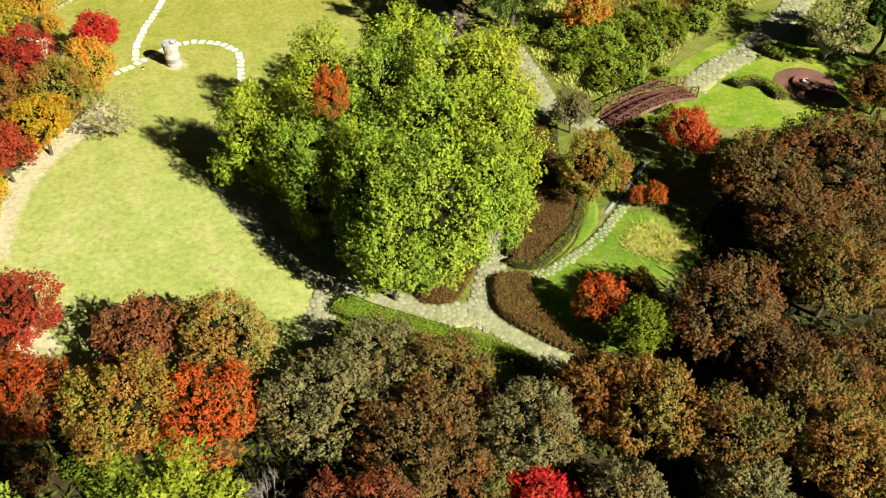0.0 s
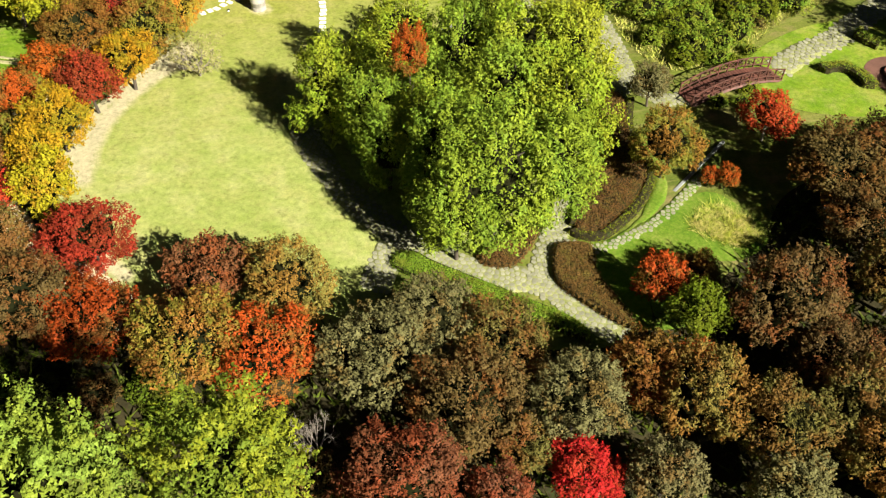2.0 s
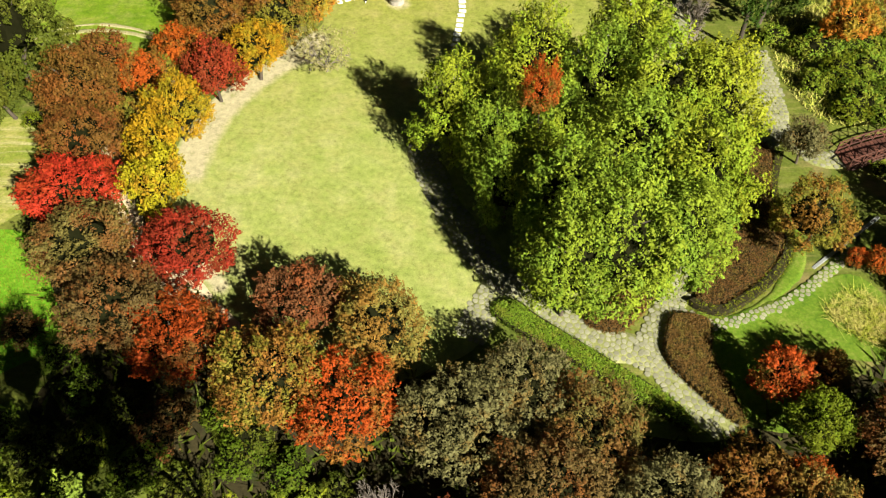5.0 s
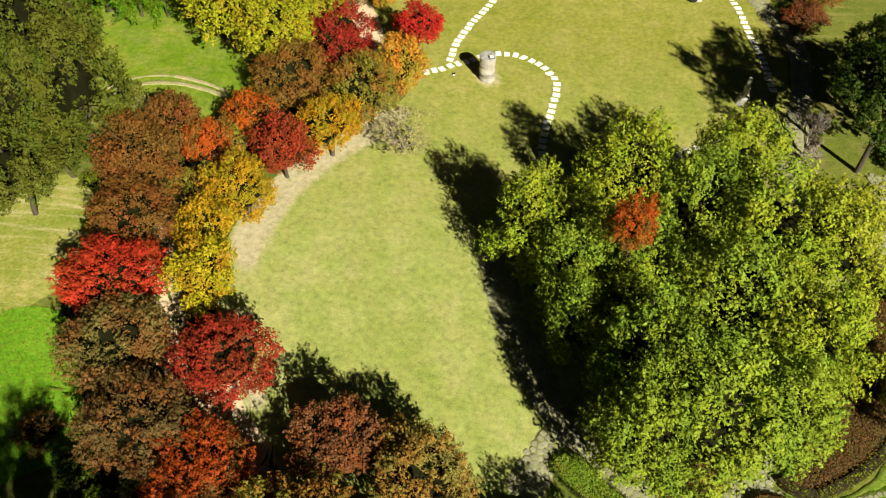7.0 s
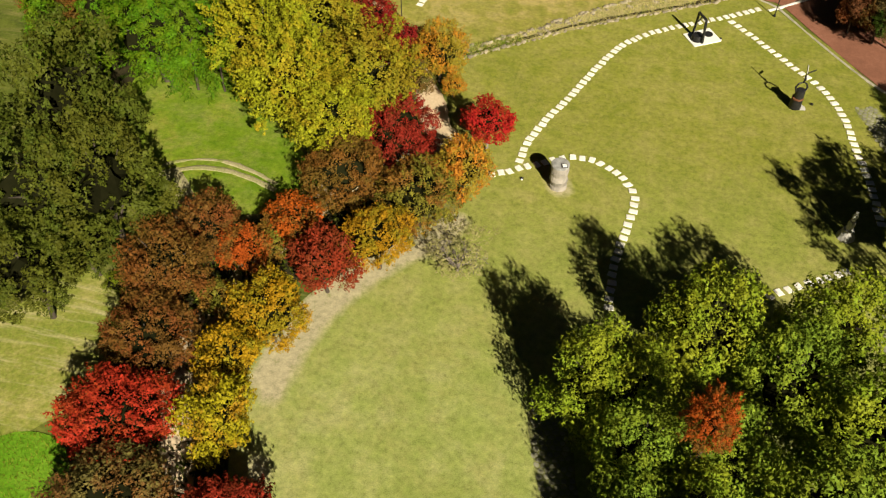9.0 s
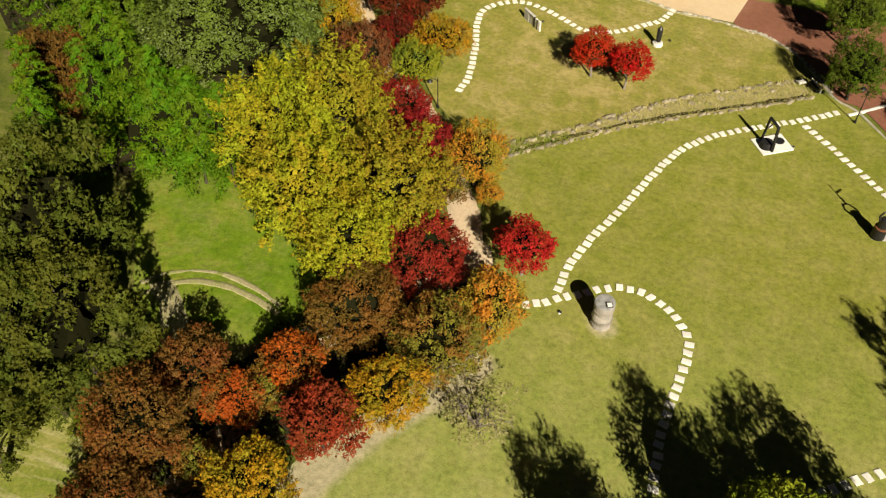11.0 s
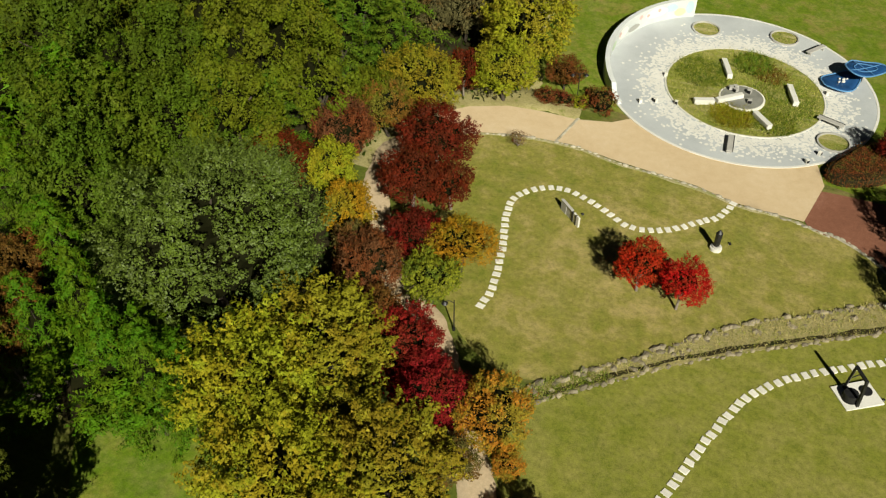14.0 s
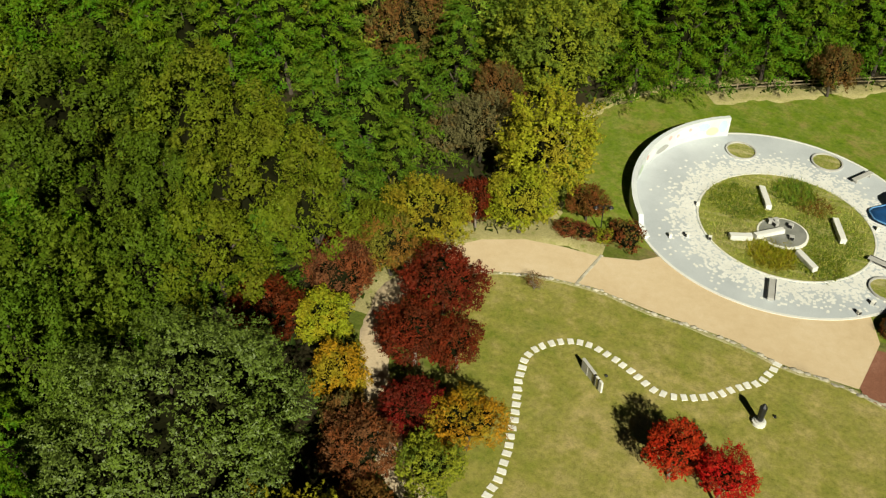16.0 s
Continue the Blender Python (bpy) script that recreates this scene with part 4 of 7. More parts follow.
def tube(path, radii, sides=6):
    """Verts and quads of a round limb along path."""
    path = np.array(path, float)
    t = unit_rows(np.gradient(path, axis=0))
    ref = np.array([0.31, 0.95, 0.05])
    a = unit_rows(np.cross(t, ref))
    b = np.cross(t, a)
    ang = np.linspace(0, 2 * math.pi, sides, endpoint=False)
    v = np.concatenate([path[i] + radii[i] * (np.cos(ang)[:, None] * a[i] + np.sin(ang)[:, None] * b[i]) for i in range(len(path))])
    f = [(i * sides + k, i * sides + (k + 1) % sides, (i + 1) * sides + (k + 1) % sides, (i + 1) * sides + k) for i in range(len(path) - 1) for k in range(sides)]
    return v, np.array(f)


def join_tubes(tubes):
    vs, fs, o = [], [], 0
    for v, f in tubes:
        vs.append(v)
        fs.append(f + o)
        o += len(v)
    return np.vstack(vs), np.vstack(fs)


def trunk_mesh(name, seed, bark, limbs=6):
    """A unit trunk: one high, with limbs that spread into the crown."""
    rng = np.random.default_rng(seed)
    bend = rng.normal(0, 0.03, 2)
    tubes = [tube([(0, 0, -0.06), (0, 0, 0.02), (*bend, 0.25), (*(bend * 0.3), 0.55), (*(bend * -0.6), 0.85)], [0.045, 0.036, 0.028, 0.02, 0.006], 8)]
    for i in range(limbs):
        a, h = i * 2.4 + rng.uniform(-0.4, 0.4), rng.uniform(0.22, 0.55)
        r = rng.uniform(0.2, 0.34)
        s = np.array([bend[0] * 0.8, bend[1] * 0.8, h])
        e = s + np.array([math.cos(a) * r, math.sin(a) * r, rng.uniform(0.12, 0.3)])
        tubes.append(tube([s, s * 0.55 + e * 0.45 + (0, 0, 0.03), e], [0.018, 0.012, 0.004], 5))
    v, f = join_tubes(tubes)
    return quick_mesh(name, v, f, bark, True)


def twig_mesh(name, seed, depth=5):
    """A leafless branching frame, one high."""
    rng = np.random.default_rng(seed)
    tubes = []

    def grow(p, d, length, r, level):
        q = p + d * length * 0.5 + rng.normal(0, 0.03, 3) * length
        e = p + d * length
        tubes.append(tube([p, q, e], [r, r * 0.8, r * 0.55], 4 if level < 3 else 3))
        if level < depth:
            for _ in range(3 if level < 3 else 4):
                nd = d + rng.normal(0, 0.5, 3) + (0, 0, 0.12)
                s = p + d * length * rng.uniform(0.45, 1.0)
                grow(s, nd / np.linalg.norm(nd), length * rng.uniform(0.55, 0.75), r * 0.55, level + 1)

    grow(np.array([0, 0, -0.03]), np.array([0, 0, 1.0]), 0.3, 0.03, 0)
    for _ in range(4):
        nd = np.array([*rng.normal(0, 0.7, 2), 0.8])
        grow(np.array([0, 0, 0.1]), nd / np.linalg.norm(nd), 0.33, 0.024, 1)
    v, f = join_tubes(tubes)
    return quick_mesh(name, v, f, PALE_BARK, True)


MAPLE_CROWNS = [crown_mesh("maple_crown", 10 + i, "dome", 470, 32, 0.036, 16 + 3 * (i % 3), 2, 0.63, 0.4, (0.54, 0.67), 0.26, 0.082, (0.27, 0.41), 0.62, 0.42) for i in range(7)]
SMALL_CROWNS = [crown_mesh("maple_crown", 80 + i, "dome", 330, 28, 0.05, 12, 2, 0.57, 0.4, (0.5, 0.67), 0.32, 0.11, (0.28, 0.42), 0.62, 0.42) for i in range(6)]
PLUME_CROWNS = [crown_mesh("upright_crown", 20 + i, "plume", 540, 29, 0.041, 44, 2, 0.58, length=0.28, width=0.076, tall=1.3) for i in range(4)]
BROAD_CROWNS = [crown_mesh("broad_crown", 30 + i, "dome", 720, 24, 0.038, 22, 2, 0.52, 0.6, (0.58, 0.86), 0.19, 0.07, (0.25, 0.36), 0.5, 0.35, 1.25, 0.5) for i in range(4)]
GROVE_CROWNS = [crown_mesh("upright_crown", 120 + i, "dome", 520, 32, 0.041, 15, 2, 0.56, 0.45, (0.52, 0.74), 0.36, 0.1, (0.26, 0.39), 0.56, 0.55, 1.8) for i in range(5)]
GREAT_CROWN = crown_mesh("great_crown", 37, "dome", 2800, 22, 0.017, 58, 3, 0.6, 0.58, (0.68, 0.84), 0.095, 0.038, (0.3, 0.4), 0.64, 0.32, 1.0, 0.75)
CONE_CROWNS = [crown_mesh("cone_crown", 40 + i, "cone", 560, 15, 0.085, 58, length=0.34, width=0.08, tall=1.9) for i in range(4)]
FAR_CONES = [crown_mesh("cone_crown", 90 + i, "cone", 240, 9, 0.125, 40, length=0.38, width=0.1, tall=1.6) for i in range(3)]
FAR_BROADS = [crown_mesh("broad_crown", 94 + i, "dome", 300, 12, 0.062, 18, 2, 0.6, 0.6, (0.56, 0.84), 0.22, 0.085, (0.26, 0.38), 0.5, 0.35, 1.25, 0.5) for i in range(3)]
BUSH_CROWNS = [crown_mesh("bush_crown", 45 + i, "dome", 150, 12, 0.08, 9, 2, 0.76, 0.3, (0.45, 0.66), 0.32, 0.13) for i in range(3)]
SPARSE_CROWN = crown_mesh("sparse_crown", 50, "dome", 300, 12, 0.05, 30, 2, 0.5, 0.4, (0.3, 0.8))
TRUNKS = [trunk_mesh("trunk", 60 + i, BARK) for i in range(4)]
PALE_TRUNKS = [trunk_mesh("trunk", 64 + i, PALE_BARK) for i in range(4)]
TWIGS = [twig_mesh("bare_branches", 70 + i) for i in range(3)]
WORDS = {
    "red": "red", "scarlet": "orange-red", "crimson": "deep crimson", "vermilion": "bright scarlet", "wine": "dark wine-red", "maroon": "maroon", "rust": "rust-brown", "umber": "dark brown",
    "brown": "olive-brown", "taupe": "grey-brown", "khaki": "khaki and orange", "olive": "olive-yellow", "amber": "amber", "orange": "orange", "gold": "golden yellow",
    "yellow": "yellow-green", "bronze": "bronze", "yellowgreen": "yellowish green", "lime": "lime-green", "grove": "fresh green", "fern": "soft mid-green", "sunlit": "fresh yellowish-green", "green": "green", "olivegreen": "olive-green",
    "darkgreen": "dark green", "oak": "dull dark green", "greygreen": "grey-green glossy", "bluegreen": "bright bluish green", "cedar": "blue-green", "pine": "deep green",
    "sparse": "pale", "grey": "grey", "ruby": "deep ruby-red", "evergreen": "very dark green",
}
tree_count = [0]


def plant(name, pal, x, y, r, h, bare, crowns, label, category, group):
    k = tree_count[0] = tree_count[0] + 1
    rng = random.Random(k)
    root = thing(name, pose(x, y, float(land(x, y)), 0, 0, rng.uniform(0, 360)), label, category, group)
    t = part("trunk", (PALE_TRUNKS if pal in ("crimson", "vermilion", "wine") else TRUNKS)[k % len(TRUNKS)], None, root)
    girth = max(0.9, min(h * 0.8, r * 1.7))
    t.scale = (girth, girth, h * 0.92)
    c = part("crown", crowns[k % len(crowns)], None, root)
    v = (h - bare) / 2
    c.location, c.scale = (0, 0, bare + v), (r * rng.uniform(1.02, 1.17), r * rng.uniform(1.02, 1.17), v * rng.uniform(0.98, 1.12))
    c.rotation_euler = (rng.gauss(0, 0.07), rng.gauss(0, 0.07), rng.uniform(0, 6.28))
    c.material_slots[0].link = "OBJECT"
    c.material_slots[0].material = LEAF[pal]
    return root


def maple(pal, x, y, r, h, bare):
    plant("maple_tree", pal, x, y, r, h, bare if pal in ("crimson", "vermilion") else bare * 0.4, MAPLE_CROWNS if r > 2.1 else SMALL_CROWNS, f"rounded maple tree with {WORDS[pal]} autumn leaves", "tree", "autumn maples")


def ginkgo(pal, x, y, r, h, bare):
    plant("upright_tree", pal, x, y, r, h, bare, PLUME_CROWNS, f"tall upright tree with {WORDS[pal]} leaves", "tree", "tall grove trees")


def grove_tree(pal, x, y, r, h, bare):
    plant("upright_tree", pal, x, y, r, h, bare, GROVE_CROWNS, f"tall dense tree with {WORDS[pal]} leaves", "tree", "tall grove trees")


def broadleaf(pal, x, y, r, h, bare):
    plant("broadleaf_tree", pal, x, y, r, h, bare, BROAD_CROWNS, f"large broadleaf tree with {WORDS[pal]} foliage", "tree", "woodland trees")


def conifer(pal, x, y, r, h, bare):
    plant("conifer_tree", pal, x, y, r, h, bare, CONE_CROWNS, f"conical conifer with {WORDS[pal]} needles", "tree", "conifers")


def bare(pal, x, y, r, h, low):
    k = tree_count[0] = tree_count[0] + 1
    root = thing("bare_tree", pose(x, y, float(land(x, y)), 0, 0, k * 77), "small almost leafless tree with thin grey twigs", "tree", "bare trees")
    b = part("branch_frame", TWIGS[k % len(TWIGS)], None, root)
    b.scale = (r * 1.3, r * 1.3, h)
    if pal == "grey":
        return
    c = part("crown", SPARSE_CROWN, None, root, "thin remaining leaves")
    v = (h - low) / 2
    c.location, c.scale = (0, 0, low + v), (r, r, v)
    c.material_slots[0].link = "OBJECT"
    c.material_slots[0].material = LEAF[pal]




def far_broadleaf(pal, x, y, r, h, bare):
    plant("broadleaf_tree", pal, x, y, r, h, bare, FAR_BROADS, f"woodland broadleaf tree with {WORDS[pal]} foliage", "tree", "far woodland trees")


def far_conifer(pal, x, y, r, h, bare):
    plant("conifer_tree", pal, x, y, r, h, bare, FAR_CONES, f"woodland conifer with {WORDS[pal]} needles", "tree", "far woodland trees")

maple("ruby", -11.8, 36.8, 2.6, 5.3, 1.2)
maple("brown", -17.4, 36.8, 2.8, 5.7, 1.0)
maple("umber", -14.9, 32.4, 2.7, 5.5, 1.0)
maple("red", -11.5, 30.6, 2.7, 5.3, 1.0)
maple("vermilion", -19.1, 41.1, 2.8, 4.9, 1.0)
maple("gold", -14.5, 42.3, 2.0, 5.5, 1.0)
maple("amber", -15.6, 45.9, 1.8, 5.0, 1.0)
maple("amber", -14.7, 49.5, 2.3, 5.3, 1.0)
maple("rust", -21.1, 50.7, 2.8, 6.3, 1.0)
maple("rust", -19.9, 46.2, 2.5, 5.2, 1.0)
maple("rust", -20.5, 55.2, 1.9, 4.9, 1.0)
maple("scarlet", -18.2, 54.4, 1.6, 4.0, 0.9)
maple("scarlet", -16.1, 57.4, 1.9, 4.0, 0.9)
maple("ruby", -13.0, 54.1, 2.0, 5.0, 1.2)
maple("amber", -10.5, 57.0, 2.3, 5.3, 1.0)
maple("rust", -14.2, 62.3, 2.9, 5.4, 1.0)
maple("olive", -9.0, 61.4, 2.4, 5.8, 1.0)
maple("orange", -6.9, 65.5, 2.1, 5.2, 1.0)
maple("vermilion", -6.1, 70.9, 2.0, 4.7, 1.0)
maple("ruby", -12.0, 68.0, 2.7, 5.3, 1.0)
bare("sparse", -5.7, 58.2, 2.4, 3.7, 0.6)
ginkgo("yellow", -23.3, 73.1, 3.9, 10.1, 1.5)
ginkgo("bronze", -21.3, 77.7, 3.4, 9.7, 1.5)
ginkgo("yellow", -19.6, 68.4, 3.6, 9.4, 1.5)
ginkgo("bronze", -15.1, 71.4, 3.4, 9.0, 1.5)
ginkgo("yellow", -16.0, 66.0, 3.0, 8.1, 1.5)
maple("orange", -11.4, 78.6, 2.2, 5.8, 0.6)
maple("orange", -9.9, 76.8, 1.0, 2.3, 0.5)
maple("ruby", -18.4, 82.0, 2.8, 4.9, 0.6)
maple("ruby", -15.3, 79.0, 2.7, 5.0, 0.6)
maple("brown", -12.7, 75.1, 1.5, 3.9, 0.6)
maple("maroon", -23.2, 87.6, 2.5, 6.0, 1.0)
maple("rust", -21.4, 84.1, 1.8, 4.3, 1.0)
maple("crimson", -5.7, 95.7, 1.9, 4.4, 1.2)
maple("crimson", -2.7, 94.9, 1.8, 4.5, 1.2)
maple("wine", -24.2, 104.0, 3.0, 5.8, 1.0)
maple("wine", -24.1, 98.2, 2.7, 5.6, 1.0)
maple("wine", -21.2, 99.1, 1.9, 4.7, 1.0)
maple("wine", -21.8, 92.3, 2.1, 4.7, 1.0)
maple("amber", -18.1, 92.5, 2.4, 5.1, 1.0)
maple("lime", -18.9, 88.6, 2.0, 4.6, 1.0)
maple("brown", -25.0, 89.7, 1.9, 4.4, 1.0)
maple("yellow", -30.3, 97.1, 2.0, 5.3, 1.0)
maple("amber", -27.2, 93.1, 1.9, 5.2, 1.0)
maple("wine", -34.3, 96.0, 2.6, 5.6, 1.0)
maple("maroon", -31.3, 101.4, 2.6, 6.4, 1.0)
plant("broadleaf_tree", "greygreen", -30.8, 81.9, 6.7, 13.2, 1.0, [GREAT_CROWN], "great spreading broadleaf tree with grey-green glossy foliage", "tree", "woodland trees")
maple("bronze", -28.1, 110.4, 3.4, 7.4, 0.6)
maple("olivegreen", -30.8, 107.7, 2.6, 6.3, 1.0)
maple("wine", -25.6, 115.0, 1.6, 5.3, 1.0)
maple("yellowgreen", -22.0, 115.9, 3.3, 6.3, 0.4)
ginkgo("yellowgreen", -21.3, 121.2, 4.2, 10.7, 0.6)
maple("rust", -17.2, 119.9, 1.7, 3.5, 0.8)
broadleaf("darkgreen", -56.4, 104.4, 5.6, 16.4, 1.0)
broadleaf("darkgreen", -55.5, 110.4, 3.8, 12.8, 1.0)
broadleaf("olivegreen", -46.5, 109.0, 4.9, 15.0, 1.0)
broadleaf("darkgreen", -52.6, 96.0, 4.7, 14.4, 1.0)
broadleaf("darkgreen", -47.9, 97.3, 4.1, 13.4, 1.0)
broadleaf("darkgreen", -44.8, 100.9, 3.8, 12.7, 1.0)
broadleaf("olivegreen", -39.4, 101.7, 4.2, 13.5, 1.0)
broadleaf("olivegreen", -37.4, 95.6, 3.4, 12.0, 1.0)
ginkgo("fern", -41.5, 93.0, 3.7, 11.7, 0.5)
ginkgo("fern", -44.2, 88.4, 4.5, 13.6, 0.5)
ginkgo("fern", -42.2, 83.2, 3.9, 12.1, 0.5)
broadleaf("olivegreen", -38.2, 106.1, 3.9, 12.9, 1.0)
broadleaf("olivegreen", -34.0, 103.3, 3.2, 11.7, 1.0)
conifer("cedar", -40.5, 115.8, 3.6, 12.0, 1.0)
conifer("cedar", -36.8, 118.0, 3.8, 12.5, 1.0)
conifer("cedar", -34.0, 121.4, 3.8, 12.4, 1.0)
conifer("cedar", -36.1, 112.0, 2.9, 9.8, 1.0)
conifer("cedar", -32.5, 114.2, 2.6, 9.0, 1.0)
conifer("cedar", -33.9, 132.3, 3.4, 11.4, 1.0)
maple("taupe", -28.6, 124.4, 2.8, 7.4, 0.6)
maple("taupe", -31.5, 123.2, 2.3, 6.2, 0.6)
maple("brown", -29.2, 130.8, 2.7, 7.1, 0.6)
maple("brown", -41.3, 137.0, 4.1, 10.5, 0.6)
maple("brown", 1.2, 150.9, 2.4, 6.2, 0.6)
maple("brown", -3.0, 159.4, 3.2, 8.2, 0.6)
ginkgo("lime", -25.0, 135.0, 4.9, 12.8, 1.0)
ginkgo("lime", -29.1, 139.0, 4.0, 10.6, 1.0)
ginkgo("lime", -22.7, 141.9, 4.0, 10.7, 1.0)
conifer("pine", -74.7, 120.4, 4.2, 13.7, 1.0)
conifer("pine", -67.4, 120.8, 4.2, 13.5, 1.0)
conifer("pine", -61.8, 124.1, 4.2, 13.6, 1.0)
conifer("pine", -55.5, 125.3, 4.1, 13.4, 1.0)
conifer("pine", -50.8, 128.3, 4.2, 13.5, 1.0)
conifer("pine", -46.4, 130.4, 3.7, 12.0, 1.0)
conifer("pine", -17.8, 140.7, 3.4, 11.1, 1.0)
conifer("pine", -14.1, 144.8, 3.6, 11.7, 1.0)
conifer("pine", -10.1, 148.5, 3.6, 11.8, 1.0)
conifer("pine", -5.8, 151.4, 3.7, 12.0, 1.0)
conifer("pine", -1.5, 154.7, 3.6, 11.8, 1.0)
conifer("pine", 3.0, 157.7, 3.6, 11.9, 1.0)
conifer("pine", 7.0, 161.0, 3.7, 12.0, 1.0)
broadleaf("oak", -30.6, 59.2, 3.9, 13.4, 0.3)
broadleaf("oak", -25.8, 53.8, 3.4, 11.4, 0.3)
broadleaf("oak", -29.1, 52.2, 3.6, 10.5, 0.3)
broadleaf("oak", -27.3, 47.7, 2.9, 8.0, 0.3)
broadleaf("oak", -26.5, 51.5, 2.3, 5.8, 0.3)
broadleaf("pine", -31.9, 72.2, 3.8, 7.9, 1.0)
grove_tree("sunlit", 3.3, 48.7, 2.3, 8.8, -1.2)
grove_tree("sunlit", 5.6, 47.7, 2.6, 9.1, -1.2)
grove_tree("sunlit", 9.2, 53.6, 2.9, 9.9, -1.2)
grove_tree("sunlit", 15.8, 54.3, 3.0, 11.0, -1.2)
grove_tree("grove", 13.4, 50.7, 2.7, 10.3, -1.2)
grove_tree("sunlit", 17.1, 48.1, 3.1, 11.2, -1.2)
grove_tree("sunlit", 20.4, 48.5, 3.1, 11.2, -1.2)
grove_tree("grove", 14.7, 42.5, 3.3, 11.7, -1.2)
grove_tree("grove", 9.3, 38.8, 2.7, 11.3, -1.2)
grove_tree("grove", 10.3, 45.4, 2.5, 9.8, -1.2)
grove_tree("sunlit", 17.7, 40.8, 3.2, 11.5, -1.2)
grove_tree("grove", 11.6, 35.6, 3.4, 12.2, -1.2)
grove_tree("grove", 9.1, 34.6, 2.3, 10.5, -1.2)
grove_tree("grove", 15.7, 36.7, 2.9, 10.7, -1.2)
grove_tree("grove", 6.3, 42.0, 2.1, 8.4, -1.2)
grove_tree("sunlit", 8.4, 42.3, 2.5, 9.4, -1.2)
grove_tree("grove", 6.0, 45.0, 2.4, 9.4, -1.2)
ginkgo("scarlet", 8.3, 44.2, 1.2, 11.6, 7.6)
maple("maroon", -5.5, 33.1, 2.1, 5.2, 1.0)
maple("khaki", -1.2, 31.6, 2.7, 5.7, 1.0)
maple("olive", -6.5, 28.0, 2.9, 6.2, 1.0)
maple("scarlet", -2.9, 26.9, 2.7, 5.5, 1.0)
maple("taupe", 6.1, 28.0, 2.7, 5.2, 0.6)
maple("taupe", 2.8, 25.8, 3.1, 5.8, 0.6)
maple("brown", 9.2, 25.6, 2.8, 5.1, 0.6)
maple("umber", 6.5, 21.9, 3.0, 6.6, 1.0)
maple("taupe", 12.1, 21.2, 2.6, 6.3, 1.0)
maple("rust", 16.2, 22.6, 2.1, 5.5, 1.0)
maple("khaki", 18.5, 20.4, 2.4, 6.4, 1.0)
maple("brown", 22.0, 17.9, 2.4, 6.3, 1.0)
maple("brown", 26.1, 18.0, 2.7, 6.5, 1.0)
maple("umber", 26.9, 21.3, 2.2, 5.3, 1.0)
maple("umber", 29.6, 20.2, 1.9, 4.7, 1.0)
maple("khaki", 26.1, 15.2, 2.6, 6.3, 1.0)
maple("taupe", 21.1, 15.2, 2.0, 4.7, 1.0)
maple("taupe", 15.2, 16.8, 1.9, 4.4, 1.0)
maple("khaki", 30.1, 17.4, 1.8, 4.6, 1.0)
maple("scarlet", 20.2, 29.1, 1.6, 3.9, 1.0)
maple("rust", 22.9, 29.6, 1.2, 3.2, 1.0)
maple("olivegreen", 21.1, 26.0, 1.8, 4.5, 1.0)
maple("umber", 25.9, 25.1, 3.1, 7.2, 1.0)
maple("umber", 34.8, 34.6, 3.3, 6.6, 1.0)
maple("umber", 39.6, 34.1, 4.0, 7.4, 1.0)
maple("umber", 44.2, 33.1, 3.4, 7.8, 1.0)
maple("umber", 35.0, 30.5, 3.1, 5.9, 1.0)
broadleaf("evergreen", 59.0, 39.0, 3.7, 8.9, 1.5)
broadleaf("evergreen", 55.6, 48.1, 3.4, 8.8, 0.6)
maple("rust", 50.6, 41.6, 2.3, 4.6, 0.4)
maple("brown", 33.5, 25.4, 2.8, 6.7, 1.0)
maple("rust", 36.7, 24.4, 2.0, 5.1, 1.0)
maple("olive", 25.0, 39.7, 2.3, 6.0, 1.4)
maple("taupe", 27.3, 47.7, 1.6, 3.8, 1.0)
maple("vermilion", 34.0, 42.0, 2.1, 4.0, 0.6)
maple("scarlet", 27.8, 38.2, 0.6, 1.8, 0.5)
maple("scarlet", 28.9, 37.7, 0.8, 2.1, 0.5)
bare("sparse", 51.8, 49.2, 2.9, 6.8, 0.8)
bare("grey", 23.1, 62.4, 2.7, 6.1, 0.8)
maple("orange", 34.8, 60.5, 2.0, 4.8, 0.8)
maple("vermilion", 11.1, 18.1, 1.7, 3.7, 1.0)
ginkgo("lime", -3.8, 14.3, 2.7, 16.4, 11.0)
ginkgo("bluegreen", -8.8, 13.8, 2.7, 17.5, 12.0)
maple("maroon", 2.5, 18.4, 3.0, 5.7, 1.0)
bare("grey", -1.0, 22.0, 1.8, 5.8, 0.8)
maple("maroon", 6.9, 17.4, 1.6, 3.8, 1.0)
broadleaf("evergreen", 26.6, 60.9, 3.5, 12.4, 2.0)
broadleaf("evergreen", 29.4, 64.6, 4.4, 11.4, 0.6)
bare("grey", 23.3, 61.2, 2.4, 5.0, 0.8)
maple("maroon", 25.9, 78.9, 2.0, 2.4, 0.1)
maple("olive", -17.1, 55.7, 1.4, 3.0, 0.6)
maple("rust", -16.4, 57.7, 1.5, 3.2, 0.6)
maple("olive", -18.2, 50.6, 1.2, 2.7, 0.5)
maple("brown", 23.8, 96.4, 2.5, 3.6, 0.6)
maple("rust", 27.3, 82.6, 2.3, 3.4, 0.3)
broadleaf("evergreen", 29.4, 71.3, 2.8, 6.0, 0.6)
maple("maroon", 22.2, 94.8, 1.8, 4.3, 0.6)
maple("umber", 24.1, 93.5, 1.9, 4.5, 0.6)
broadleaf("evergreen", 25.6, 92.5, 2.1, 5.3, 0.8)
maple("umber", 24.8, 98.0, 2.3, 4.8, 0.6)
maple("rust", -44.2, 77.7, 2.6, 6.7, 1.0)
maple("rust", -41.9, 75.0, 2.0, 6.4, 1.0)
